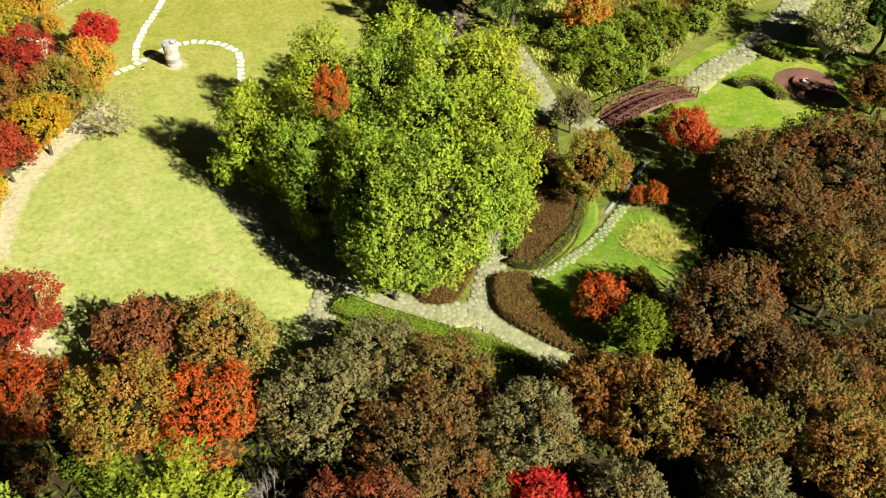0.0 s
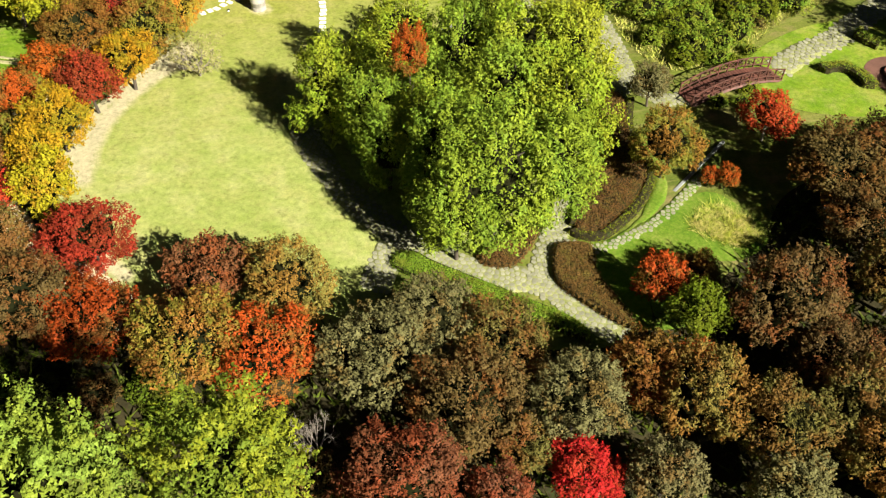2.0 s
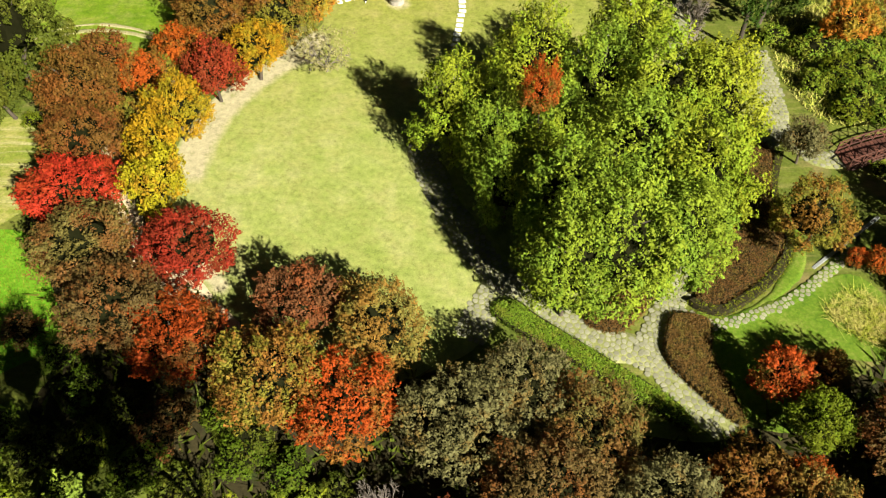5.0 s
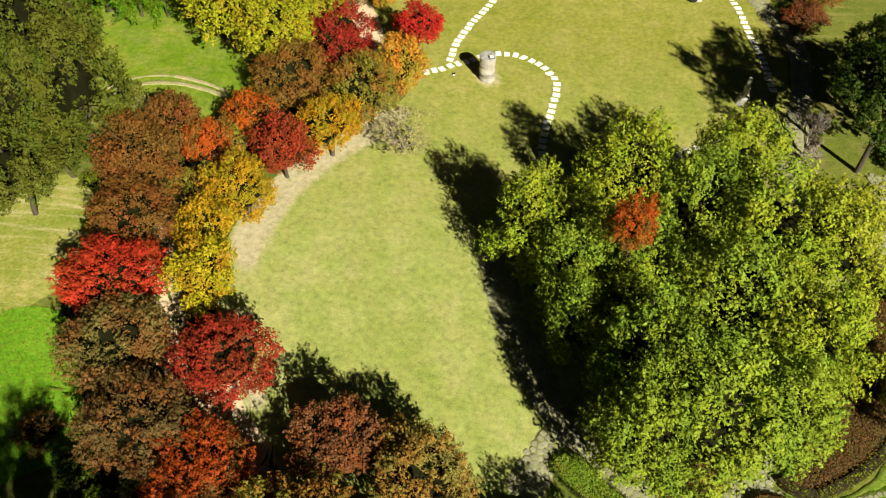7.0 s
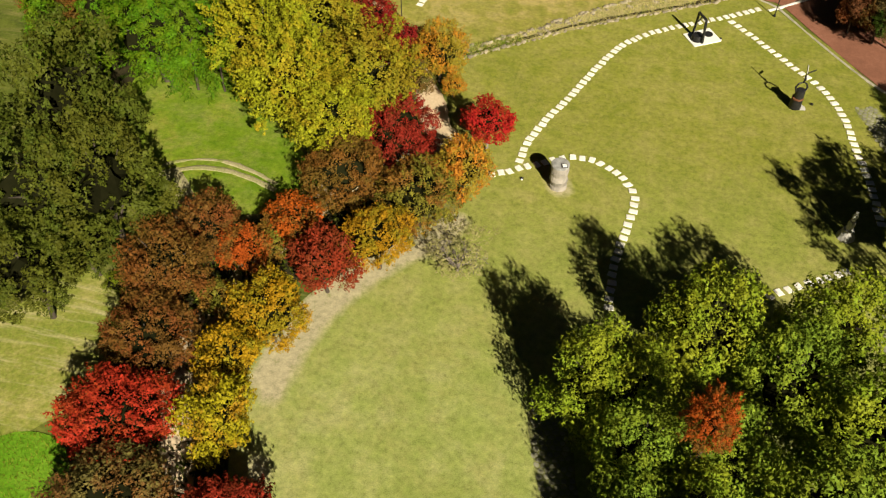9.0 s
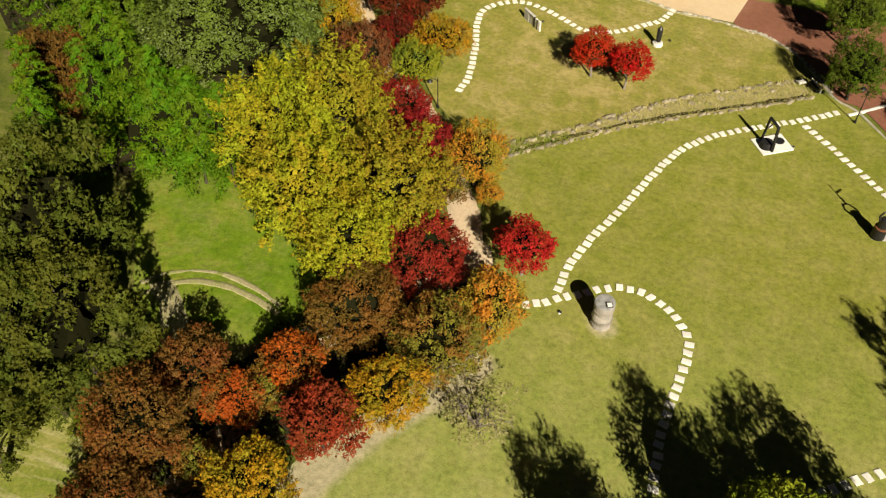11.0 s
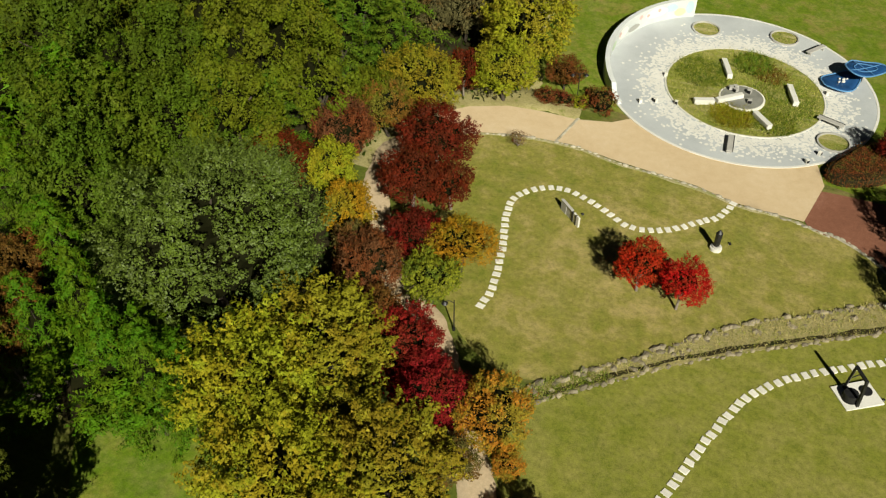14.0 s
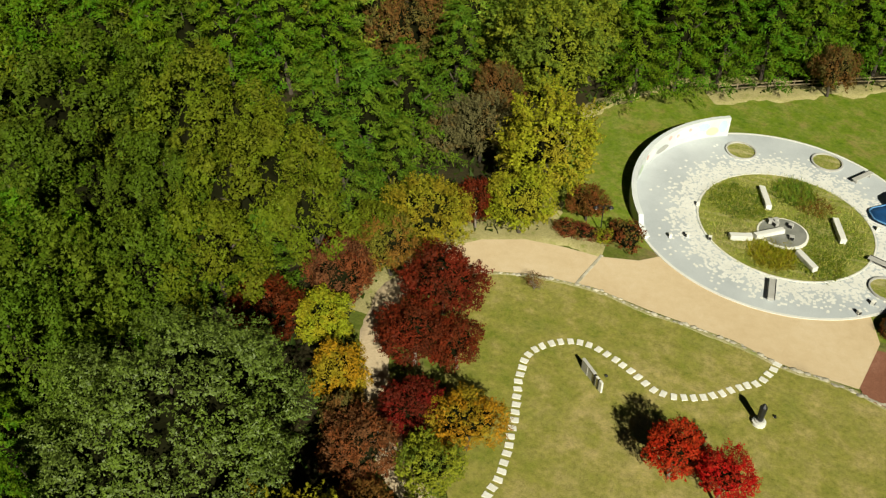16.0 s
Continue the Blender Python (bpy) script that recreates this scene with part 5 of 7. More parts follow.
maple("rust", -39.6, 72.6, 1.8, 5.6, 1.0)
bare("grey", -37.0, 70.9, 1.7, 4.6, 0.6)
conifer("pine", -38.6, 78.0, 2.3, 10.9, 1.0)
conifer("pine", -31.1, 71.6, 2.2, 10.7, 1.0)
conifer("pine", -36.7, 72.8, 1.9, 9.9, 1.0)
conifer("pine", -29.1, 71.8, 1.9, 9.7, 1.0)
conifer("pine", -47.6, 83.5, 2.5, 11.5, 1.0)
conifer("pine", -47.2, 89.5, 3.1, 13.2, 1.0)
conifer("pine", -43.0, 90.6, 2.9, 12.6, 1.0)
conifer("pine", -39.9, 71.4, 1.9, 9.9, 1.0)
conifer("pine", -37.0, 67.3, 2.0, 10.0, 1.0)
conifer("pine", -34.9, 74.4, 2.1, 10.5, 1.0)
conifer("pine", -27.1, 72.2, 1.5, 8.7, 1.0)
conifer("pine", -44.0, 81.7, 2.4, 11.3, 1.0)
conifer("cedar", -39.4, 96.9, 3.5, 9.5, 1.0)
conifer("cedar", -36.7, 99.7, 3.0, 8.3, 1.0)
conifer("cedar", -43.6, 97.5, 3.0, 8.2, 1.0)
maple("wine", -32.1, 103.1, 2.2, 5.5, 1.0)
maple("olive", -29.6, 106.4, 2.6, 5.6, 1.0)
maple("wine", 12.3, 119.6, 1.7, 3.9, 0.8)
maple("darkgreen", 15.3, 107.6, 2.7, 6.5, 1.0)
maple("darkgreen", 15.4, 99.4, 2.5, 6.1, 1.0)
maple("umber", 39.4, 29.0, 2.3, 4.6, 0.8)
maple("brown", 33.2, 20.4, 2.2, 4.6, 0.8)
maple("brown", 9.2, 19.8, 1.6, 3.6, 0.8)
maple("brown", 27.4, 13.4, 2.2, 4.6, 0.8)
maple("scarlet", 16.7, 22.8, 1.5, 3.5, 0.6)
maple("red", 19.9, 23.3, 1.3, 3.1, 0.6)
maple("vermilion", 12.2, 17.5, 1.2, 2.8, 0.6)
# Two tall trees added out of view to shade the near-left ground.
ginkgo("bluegreen", -12.6, 13.2, 2.6, 16.3, 11.0)
ginkgo("lime", -5.9, 10.7, 2.6, 16.2, 11.0)


# ---------------------------------------------------------------- small builders
def add_box(bm, size, m=None, bevel=0.0):
    r = bmesh.ops.create_cube(bm, size=1.0, matrix=(m or Matrix()) @ Matrix.Diagonal((*size, 1)))
    if bevel:
        e = {e for v in r["verts"] for e in v.link_edges}
        bmesh.ops.bevel(bm, geom=list(e), offset=bevel, segments=1, affect="EDGES")
    return bm


def box(size, m=None, bevel=0.01):
    return add_box(bmesh.new(), size, m, bevel)


def drum(r0, r1, h, sides=24, m=None, bevel=0.0):
    bm = bmesh.new()
    r = bmesh.ops.create_cone(bm, cap_ends=True, segments=sides, radius1=r0, radius2=r1, depth=h, matrix=(m or Matrix()) @ Matrix.Translation((0, 0, h / 2)))
    if bevel:
        e = [e for e in bm.edges if abs(e.verts[0].co.z - e.verts[1].co.z) < 1e-5]
        bmesh.ops.bevel(bm, geom=e, offset=bevel, segments=2, affect="EDGES")
    return bm


def bar_between(a, b, w, h, bevel=0.008):
    a, b = Vector(a), Vector(b)
    d = b - a
    m = Matrix.Translation((a + b) / 2) @ d.to_track_quat("X", "Z").to_matrix().to_4x4()
    return box((d.length, w, h), m, bevel)


def limb_bm(path, radii, sides=8):
    v, f = tube(path, radii, sides)
    bm = bmesh.new()
    vs = [bm.verts.new(p) for p in v]
    for q in f:
        bm.faces.new([vs[i] for i in q])
    bm.faces.new(vs[:sides][::-1])
    bm.faces.new(vs[-sides:])
    return bm


def ground_pose(x, y, turn=0.0, lift=0.0):
    return pose(x, y, float(land(x, y)) + lift, 0, 0, turn)


def rock_mesh(name, seed, material, size=(1, 1, 1), rough=0.18):
    rng = np.random.default_rng(seed)
    bm = bmesh.new()
    bmesh.ops.create_icosphere(bm, subdivisions=1, radius=0.5)
    for v in bm.verts:
        v.co = v.co * (1 + rng.normal(0, rough))
        v.co.x, v.co.y, v.co.z = v.co.x * size[0], v.co.y * size[1], v.co.z * size[2]
    return bm_mesh(name, bm, material)


def scatter_in(outline, count, seed, closed_spline=True):
    o = spline(outline, 0.4, True)[:-1] if closed_spline else np.array(outline, float)
    rng = np.random.default_rng(seed)
    lo, hi = o.min(0), o.max(0)
    p = rng.uniform(lo, hi, (count * 4, 2))
    return p[inside(p, o)][:count], o, rng


def edge_distance(p, o):
    a, b = o, np.roll(o, -1, 0)
    best = np.full(len(p), 1e9)
    for q, r in zip(a, b):
        d = r - q
        t = np.clip(((p - q) @ d) / (d @ d + 1e-9), 0, 1)
        best = np.minimum(best, np.linalg.norm(p - q - t[:, None] * d, axis=1))
    return best


def clipped_bed(name, outline, height, pal, label, category, count, leaf=0.13, round_edge=0.25, seed=5):
    """A low mass of shrubs filling an outline: a leafy skin over a solid core."""
    p, o, rng = scatter_in(outline, count, seed)
    mid = o.mean(0)
    base = float(land(*mid))
    root = thing(name, pose(*mid, base), label, category)
    d = edge_distance(p, o)
    bumps = 0.08 * np.sin(p[:, 0] * 2.1 + 1) * np.sin(p[:, 1] * 1.7) + rng.normal(0, 0.05, len(p))
    top = height * np.sqrt(np.clip(d / round_edge, 0.0, 1)) + bumps * 0.8
    z = land(p[:, 0], p[:, 1]) + np.maximum(top, 0.05)
    k = len(o)
    reps = max(3, int(count * 0.25 / k))
    side = np.repeat(o, reps, 0) + rng.normal(0, 0.07, (k * reps, 2))
    zs = land(side[:, 0], side[:, 1]) + rng.uniform(0.02, height, len(side))
    out = unit_rows(side - mid)
    pts = np.vstack([np.column_stack([p, z]), np.column_stack([side, zs])])
    nr = np.vstack([unit_rows(np.column_stack([rng.normal(0, 0.45, (len(p), 2)), np.full(len(p), 0.9)])), unit_rows(np.column_stack([out, np.full(len(out), 0.4)]) + rng.normal(0, 0.35, (len(out), 3)))])
    v, f = leaf_faces(pts, nr, leaf, rng)
    part("foliage", quick_mesh("foliage", v - np.array([*mid, base]), f, LEAF[pal]), None, root)
    c = mid + (o - mid) * 0.97
    n = len(c)
    lo = np.column_stack([c, land(c[:, 0], c[:, 1]) - 0.05])
    hi = np.column_stack([c, land(c[:, 0], c[:, 1]) + height * 0.72])
    bm = bmesh.new()
    vl = [bm.verts.new(q - np.array([*mid, base])) for q in lo]
    vh = [bm.verts.new(q - np.array([*mid, base])) for q in hi]
    for i in range(n):
        bm.faces.new((vl[i], vl[(i + 1) % n], vh[(i + 1) % n], vh[i]))
    bm.faces.new(vh)
    bmesh.ops.triangulate(bm, faces=[f for f in bm.faces if len(f.verts) > 4])
    # The core's dark colour stands in for shade within the shrubs.
    part("core", bm, SHADED_SOIL, root, "solid core, coloured dark for the shade inside")
    return root


def hedge_row(name, pts, width, height, pal, label, seed=9):
    c = spline(pts, 0.3)
    d = unit_rows(np.gradient(c, axis=0))
    n = np.stack([-d[:, 1], d[:, 0]], 1)
    clipped_bed(name, np.vstack([c + n * width / 2, (c - n * width / 2)[::-1]])[::2], height, pal, label, "hedge", int(len(c) * 0.3 * width * 260), 0.1, 0.12, seed)


def tufts(name, outline, count, height, pal, label, category, seed=3, spread=0.5, width=0.05):
    """Loose upright grass blades in bunches."""
    p, o, rng = scatter_in(outline, count, seed)
    lean = rng.normal(0, spread, (len(p), 2))
    h = height * rng.uniform(0.4, 1.2, len(p))
    z = land(p[:, 0], p[:, 1])
    a = rng.uniform(0, 6.28, len(p))
    w = np.column_stack([np.cos(a), np.sin(a)]) * width
    v = np.stack([np.column_stack([p - w, z - 0.03]), np.column_stack([p + w, z - 0.03]), np.column_stack([p + lean * h[:, None], z + h])], 1).reshape(-1, 3)
    me = quick_mesh(name, v, np.arange(len(v)).reshape(-1, 3), LEAF[pal])
    return tagged(new(name, me), label, category, kind="stuff")


def bush(pal, x, y, r, h, word="rounded"):
    k = tree_count[0] = tree_count[0] + 1
    root = thing("bush", ground_pose(x, y, k * 57.0), f"{word} bush with {pal.replace('hedge_', '').replace('olivegreen', 'olive-green')} leaves", "bush", "loose bushes")
    c = part("foliage", BUSH_CROWNS[k % 3], None, root)
    c.location, c.scale = (0, 0, h * 0.36), (r, r, h * 0.66)
    c.material_slots[0].link = "OBJECT"
    c.material_slots[0].material = LEAF[pal]
    s = part("stem", TRUNKS[k % 4], None, root)
    s.scale = (h * 0.6, h * 0.6, h * 0.7)


# ---------------------------------------------------------------- stepping stones
STEP_MESHES = []
for i in range(6):
    rng = np.random.default_rng(200 + i)
    bm = box((0.56, 0.44, 0.1), None, 0.02)
    for v in bm.verts:
        v.co.x += rng.normal(0, 0.012) + 0.02 * math.copysign(1, v.co.y) * rng.normal()
        v.co.y += rng.normal(0, 0.012)
    STEP_MESHES.append(bm_mesh("stone", bm, PALE_STONE))


def stepping_path(pts, gap, seed):
    c = spline(pts, gap)
    d = np.gradient(c, axis=0)
    mid = c[len(c) // 2]
    root = thing("stepping_stone_path", ground_pose(*mid), "winding row of pale granite stepping stones in the lawn", "stepping stones")
    rng = random.Random(seed)
    inv = root.matrix_world.inverted()
    for i, (p, t) in enumerate(zip(c, d)):
        ob = new("stone", STEP_MESHES[rng.randrange(6)])
        ob.parent = root
        slope = (float(land(p[0] + 0.5, p[1])) - float(land(p[0] - 0.5, p[1])), float(land(p[0], p[1] + 0.5)) - float(land(p[0], p[1] - 0.5)))
        up = Vector((0, 0, 1)).rotation_difference(Vector((-slope[0], -slope[1], 1))).to_matrix().to_4x4()
        yaw = math.degrees(math.atan2(t[1], t[0])) + 90 + rng.gauss(0, 4)
        ob.matrix_basis = inv @ Matrix.Translation((p[0] + rng.gauss(0, 0.03), p[1] + rng.gauss(0, 0.03), float(land(*p)) + 0.035)) @ up @ pose(0, 0, 0, rng.gauss(0, 0.8), rng.gauss(0, 0.8), yaw)


for i, (row, gap) in enumerate(((LAWN_STEPS_A, 0.72), (LAWN_STEPS_B, 0.7), (LAWN_STEPS_C, 0.74), (LAWN_STEPS_D, 0.74), (LAWN_STEPS_E, 0.72))):
    stepping_path(row, gap, 300 + i)

# ---------------------------------------------------------------- sculptures on the lawns
tower = thing("stone_tower", ground_pose(TOWER[0], TOWER[1] - 0.35, 20), "round tower sculpture of stacked grey granite drums on the lawn", "sculpture")
BANDED = solid_material("banded_granite", [(0.20, 0.19, 0.165), (0.30, 0.27, 0.24), (0.37, 0.335, 0.295)], 0.8, 0, 1.5, 16.0, 0.5, 0.2)
WEATHERED = solid_material("weathered_cap", [(0.14, 0.14, 0.135), (0.24, 0.24, 0.235), (0.34, 0.34, 0.33)], 0.9, 0, 2.5, 16.0, 0.5, 0.1)
hgt = -0.05
for i, (r0, r1, h) in enumerate(((0.66, 0.62, 0.48), (0.60, 0.66, 0.42), (0.66, 0.60, 0.44), (0.60, 0.65, 0.40), (0.65, 0.61, 0.44))):
    part("drum", drum(r0, r1, h, 20, pose(0.02 * math.sin(i * 2.1), 0.02 * math.cos(i), hgt), 0.03), BANDED, tower, smooth=False)
    hgt += h + 0.005
part("cap", drum(0.67, 0.62, 0.14, 20, pose(0, 0, hgt), 0.03), WEATHERED, tower, "grey weathered cap")
part("niche", box((0.42, 0.40, 0.10), pose(0.2, -0.30, hgt + 0.15), 0.015), DARK_METAL, tower, "dark recess")
part("block", box((0.30, 0.28, 0.16), pose(0.2, -0.33, hgt + 0.17), 0.015), WHITE, tower, "white stone block")

slab = thing("frame_sculpture", ground_pose(*SLAB, 32), "black open frame with discs on a white square slab", "sculpture")
part("slab", box((2.7, 2.0, 0.2), pose(0, 0, 0.06), 0.02), WHITE, slab, "white stone slab")
A = [(-0.5, -0.8, 0.2), (-0.5, 0.75, 0.2), (-0.45, 0.62, 2.4), (-0.5, -0.62, 2.4)]
for i in range(4):
    p, q = Vector(A[i]), Vector(A[(i + 1) % 4])
    d = (q - p).normalized() * 0.06
    part("beam", bar_between(p - d, q + d, 0.2, 0.14), DARK_METAL, slab)
for k in range(4):
    part("ring", drum(0.58 - 0.03 * k, 0.55 - 0.03 * k, 0.12, 28, pose(-0.6, -0.1, 0.14 + 0.13 * k), 0.02), DARK_METAL, slab)
part("disc", drum(0.4, 0.4, 0.10, 28, pose(0.7, 0.15, 0.16), 0.02), DARK_METAL, slab)
part("blade", box((0.2, 0.05, 0.85), pose(-0.48, 0.28, 1.9, 28, 0, 0), 0.01), DARK_METAL, slab)

fig = thing("bronze_sculpture", ground_pose(*FIGURE, 10), "dark bronze abstract sculpture with a rusty band and raised loops", "sculpture")
part("plinth", drum(0.66, 0.66, 0.08, 28, pose(0.2, -0.15, -0.03), 0.02), GREY_STONE, fig, "grey round footing")
part("base", drum(0.5, 0.44, 0.9, 24, pose(0, 0, 0.05), 0.03), DARK_METAL, fig)
part("band", drum(0.47, 0.46, 0.12, 24, pose(0, 0, 0.95), 0.02), RUST_METAL, fig, "rusty brown band")
part("torso", drum(0.40, 0.34, 0.75, 20, pose(0.04, 0, 1.07), 0.05), DARK_METAL, fig)
for s in (-1, 1):
    part("loop", limb_bm([(0.3 * s, 0, 1.6), (0.46 * s, 0.02, 2.0), (0.3 * s, 0.05, 2.35), (0.05, 0.06, 2.5)], [0.09, 0.08, 0.07, 0.05]), DARK_METAL, fig)
part("stem", limb_bm([(0.02, 0.05, 2.45), (0.08, 0.05, 2.8), (0.02, 0.1, 3.1), (0.1, 0.1, 3.4)], [0.07, 0.09, 0.05, 0.03]), DARK_METAL, fig)
part("wing", bar_between((0.05, 0.1, 3.3), (0.7, 0.15, 3.6), 0.05, 0.12), DARK_METAL, fig)
part("blade", bar_between((0.05, 0.1, 3.3), (0.0, 0.3, 3.95), 0.05, 0.14), GREY_STONE, fig, "pale steel blade")

bm = bmesh.new()
for r0, r1, z0, h in ((0.68, 0.46, -0.05, 0.55), (0.44, 0.36, 0.5, 0.35), (0.24, 0.2, 0.85, 0.45), (0.26, 0.22, 1.3, 0.35), (0.16, 0.14, 1.65, 0.4), (0.2, 0.12, 2.05, 0.25)):
    bmesh.ops.create_cone(bm, cap_ends=True, segments=14, radius1=r0, radius2=r1, depth=h, matrix=pose(0, 0, z0 + h / 2))
bmesh.ops.create_uvsphere(bm, u_segments=12, v_segments=8, radius=0.12, matrix=pose(0.02, 0, 2.4))
statue = new("stone_statue", bm_mesh("stone_statue", bm, GREY_STONE))
statue.matrix_world = ground_pose(*STATUE, 40)
tagged(statue, "grey stacked stone sculpture with a small pale ball on top", "sculpture")

post = thing("obelisk_sculpture", ground_pose(*POST, 35), "dark pointed column on a round white plinth", "sculpture")
part("plinth", drum(0.48, 0.46, 0.34, 28, pose(0, 0, -0.03), 0.03), WHITE, post, "white round plinth")
part("collar", drum(0.34, 0.32, 0.12, 24, pose(0, 0, 0.31), 0.02), GREY_STONE, post)
part("column", drum(0.22, 0.26, 1.25, 8, pose(0, 0, 0.43), 0.02), DARK_METAL, post)
part("tip", drum(0.24, 0.05, 0.28, 8, pose(0.03, 0.02, 1.68)), DARK_METAL, post)

screen = thing("stone_screen", ground_pose(*PANEL, -45), "low folded screen of grey stone panels on the lawn", "sculpture")
for i, (x, w, m) in enumerate(((-0.85, 0.75, GREY_STONE), (-0.1, 0.7, GREY_STONE), (0.42, 0.22, DARK_METAL), (0.68, 0.3, WHITE), (0.9, 0.12, DARK_METAL), (1.12, 0.34, WHITE))):
    part("panel", box((w, 0.16, 1.02), pose(x, 0.05 * (i % 2), 0.48), 0.015), m, screen)
part("coping", box((1.6, 0.24, 0.07), pose(-0.45, 0.02, 1.03), 0.01), GREY_STONE, screen)

for i, (dx, dy, base) in enumerate(((-2.6, -0.3, TOWER), (1.6, 0.2, SLAB), (1.4, 0.6, FIGURE), (0.9, 0.8, PANEL), (1.0, 1.0, POST))):
    sp = thing("ground_spotlight", ground_pose(base[0] + dx, base[1] + dy, i * 70), "small black ground spotlight with a pale lens", "spotlight", "lawn spotlights")
    part("housing", box((0.2, 0.16, 0.18), pose(0, 0, 0.1, 25), 0.02), DARK_METAL, sp)
    part("lens", drum(0.07, 0.07, 0.02, 12, pose(0, -0.09, 0.08, 80)), GLASS_WHITE, sp)


# ---------------------------------------------------------------- lamps
def street_lamp(x, y, turn, arms, h):
    lamp = thing("street_lamp", ground_pose(x, y, turn), "slim black park lamp with curved arms and pale shades", "lamp", "park lamps")
    part("foot", drum(0.12, 0.09, 0.3, 12, pose(0, 0, -0.02), 0.02), DARK_METAL, lamp)
    part("pole", drum(0.05, 0.035, h, 10), DARK_METAL, lamp)
    for s in arms:
        part("arm", limb_bm([(0, 0, h - 0.25), (0.25 * s, 0, h - 0.05), (0.5 * s, 0, h), (0.62 * s, 0, h - 0.1)], [0.03, 0.025, 0.025, 0.02], 6), DARK_METAL, lamp)
        sh = part("shade", drum(0.24, 0.08, 0.16, 16, pose(0.62 * s, 0, h - 0.26), 0.01), DARK_METAL, lamp)
        part("globe", drum(0.12, 0.2, 0.14, 14, pose(0.62 * s, 0, h - 0.38), 0.02), GLASS_WHITE, sh, "pale glass globe")


street_lamp(*LAMP_A, 20, (-1, 1), 2.9)
street_lamp(*LAMP_B, 200, (1,), 2.9)
street_lamp(*LAMP_C, 120, (1,), 3.2)

# ---------------------------------------------------------------- planted terrace with rough stones
o = [*WALL_FOOT, *WALL_TOP[::-1]]
tufts("terrace_grass", o, 15000, 0.3, "straw", "dry pale grasses filling the stone terrace", "grass", 21, 0.9, 0.035)
tufts("terrace_grass", [WALL_TOP[0], WALL_TOP[1], WALL_FOOT[1], WALL_FOOT[0]], 1500, 0.3, "hedge_green", "bright green creeping plants on the stone terrace", "grass", 22, 0.9, 0.06)
tufts("terrace_grass", o, 2500, 0.3, "meadow", "yellow-green weeds on the stone terrace", "grass", 23, 0.9, 0.05)
sheet("terrace_bed", o, 0.12, DRY_BED, "dry planted strip between two rows of field stones", "planting bed", False)
# Dark strip painted where the foot stones' shadow line runs.
ribbon("terrace_ditch", np.array(WALL_FOOT) + (-0.22, 0.3), 0.42, 0.135, SHADED_SOIL, "dark soil strip laid for the shadow line behind the foot stones", "ditch", 0.15, 24)
ROCKS = [rock_mesh("stone", 400 + i, ROUGH_STONE, (1.25, 0.8, 0.62)) for i in range(8)]
KERBS = [rock_mesh("stone", 420 + i, KERB_STONE, (1.35, 0.7, 0.5)) for i in range(8)]


def stone_row(pts, step, size, label, seed, sink=0.35, jitter=0.12, rocks=None, along=False):
    c = spline(pts, step)
    d = np.gradient(c, axis=0)
    root = thing("stone_edging", ground_pose(*c[len(c) // 2]), label, "stone edging")
    inv = root.matrix_world.inverted()
    rng = random.Random(seed)
    for p, q in zip(c, d):
        s = size * rng.uniform(0.5, 1.4)
        yaw = math.degrees(math.atan2(q[1], q[0])) + rng.gauss(0, 12) if along else rng.uniform(0, 360)
        ob = new("stone", (rocks or ROCKS)[rng.randrange(8)])
        ob.parent = root
        x, y = p[0] + rng.gauss(0, jitter), p[1] + rng.gauss(0, jitter)
        ob.matrix_basis = inv @ pose(x, y, float(land(x, y)) + s * (0.4 - sink), rng.uniform(-10, 10), rng.uniform(-10, 10), yaw) @ Matrix.Diagonal((s, s, s, 1))


stone_row(WALL_TOP, 0.3, 0.52, "uneven row of grey-brown field stones above the terrace", 31, 0.3, 0.12, None, True)
stone_row(WALL_FOOT, 0.36, 0.4, "low row of grey-brown field stones at the terrace foot", 32, 0.24, 0.07, None, True)
stone_row(spline(WALL_TOP, 1.2) * 0.75 + spline(WALL_FOOT, 1.2)[np.linspace(0, len(spline(WALL_FOOT, 1.2)) - 1, len(spline(WALL_TOP, 1.2))).astype(int)] * 0.25, 0.6, 0.5, "scattered field stones half sunk in dry grass", 33, 0.32, 0.25)
end = thing("drain_headwall", ground_pose(12.6, 100.1, 35), "grey slab headwall with a dark opening at the terrace end", "headwall")
part("side_slab", box((0.14, 1.5, 0.7), pose(0.35, 0, 0.28), 0.02), GREY_STONE, end)
part("opening", box((0.3, 1.2, 0.5), pose(0.12, 0, 0.22), 0.02), DARK_METAL, end, "dark grate")
part("cap", box((0.7, 0.5, 0.12), pose(-0.5, 0.9, 0.3), 0.02), PALE_STONE, end)

stone_row(KERB_LINE, 0.5, 0.42, "row of pale broken kerb stones beside the tan walk", 34, 0.34, 0.07, KERBS, True)
stone_row(KERB_LINE_B, 0.5, 0.4, "row of pale broken kerb stones beside the brick road", 35, 0.34, 0.05, KERBS, True)
ribbon("kerb_bed", KERB_LINE, 0.5, 0.05, SANDY_GRASS, "gravelly strip under the kerb stones", "trim", 0.2, 17)
ribbon("road_seam", [(-14.8, 115.9), (-15.8, 111.6)], 0.24, 0.068, KERB_STONE, "pale stone strip across the tan walk", "trim", 0.02, 12)
ribbon("red_road_edge", [(5.6, 108.2), (8.5, 107.3), (11.0, 105.4), (12.9, 102.3), (14.6, 99.2), (16.4, 97.8), (19.0, 93.7), (22.7, 88.2), (25.5, 85.1)], 0.12, 0.09, KERB_STONE, "pale stone edging of the brick road", "trim", 0.03, 13)
ribbon("road_crossing", [(15.5, 97.2), (19.3, 100.0)], 0.3, 0.07, PALE_STONE, "pale stone strip across the brick road", "trim", 0.03, 14)

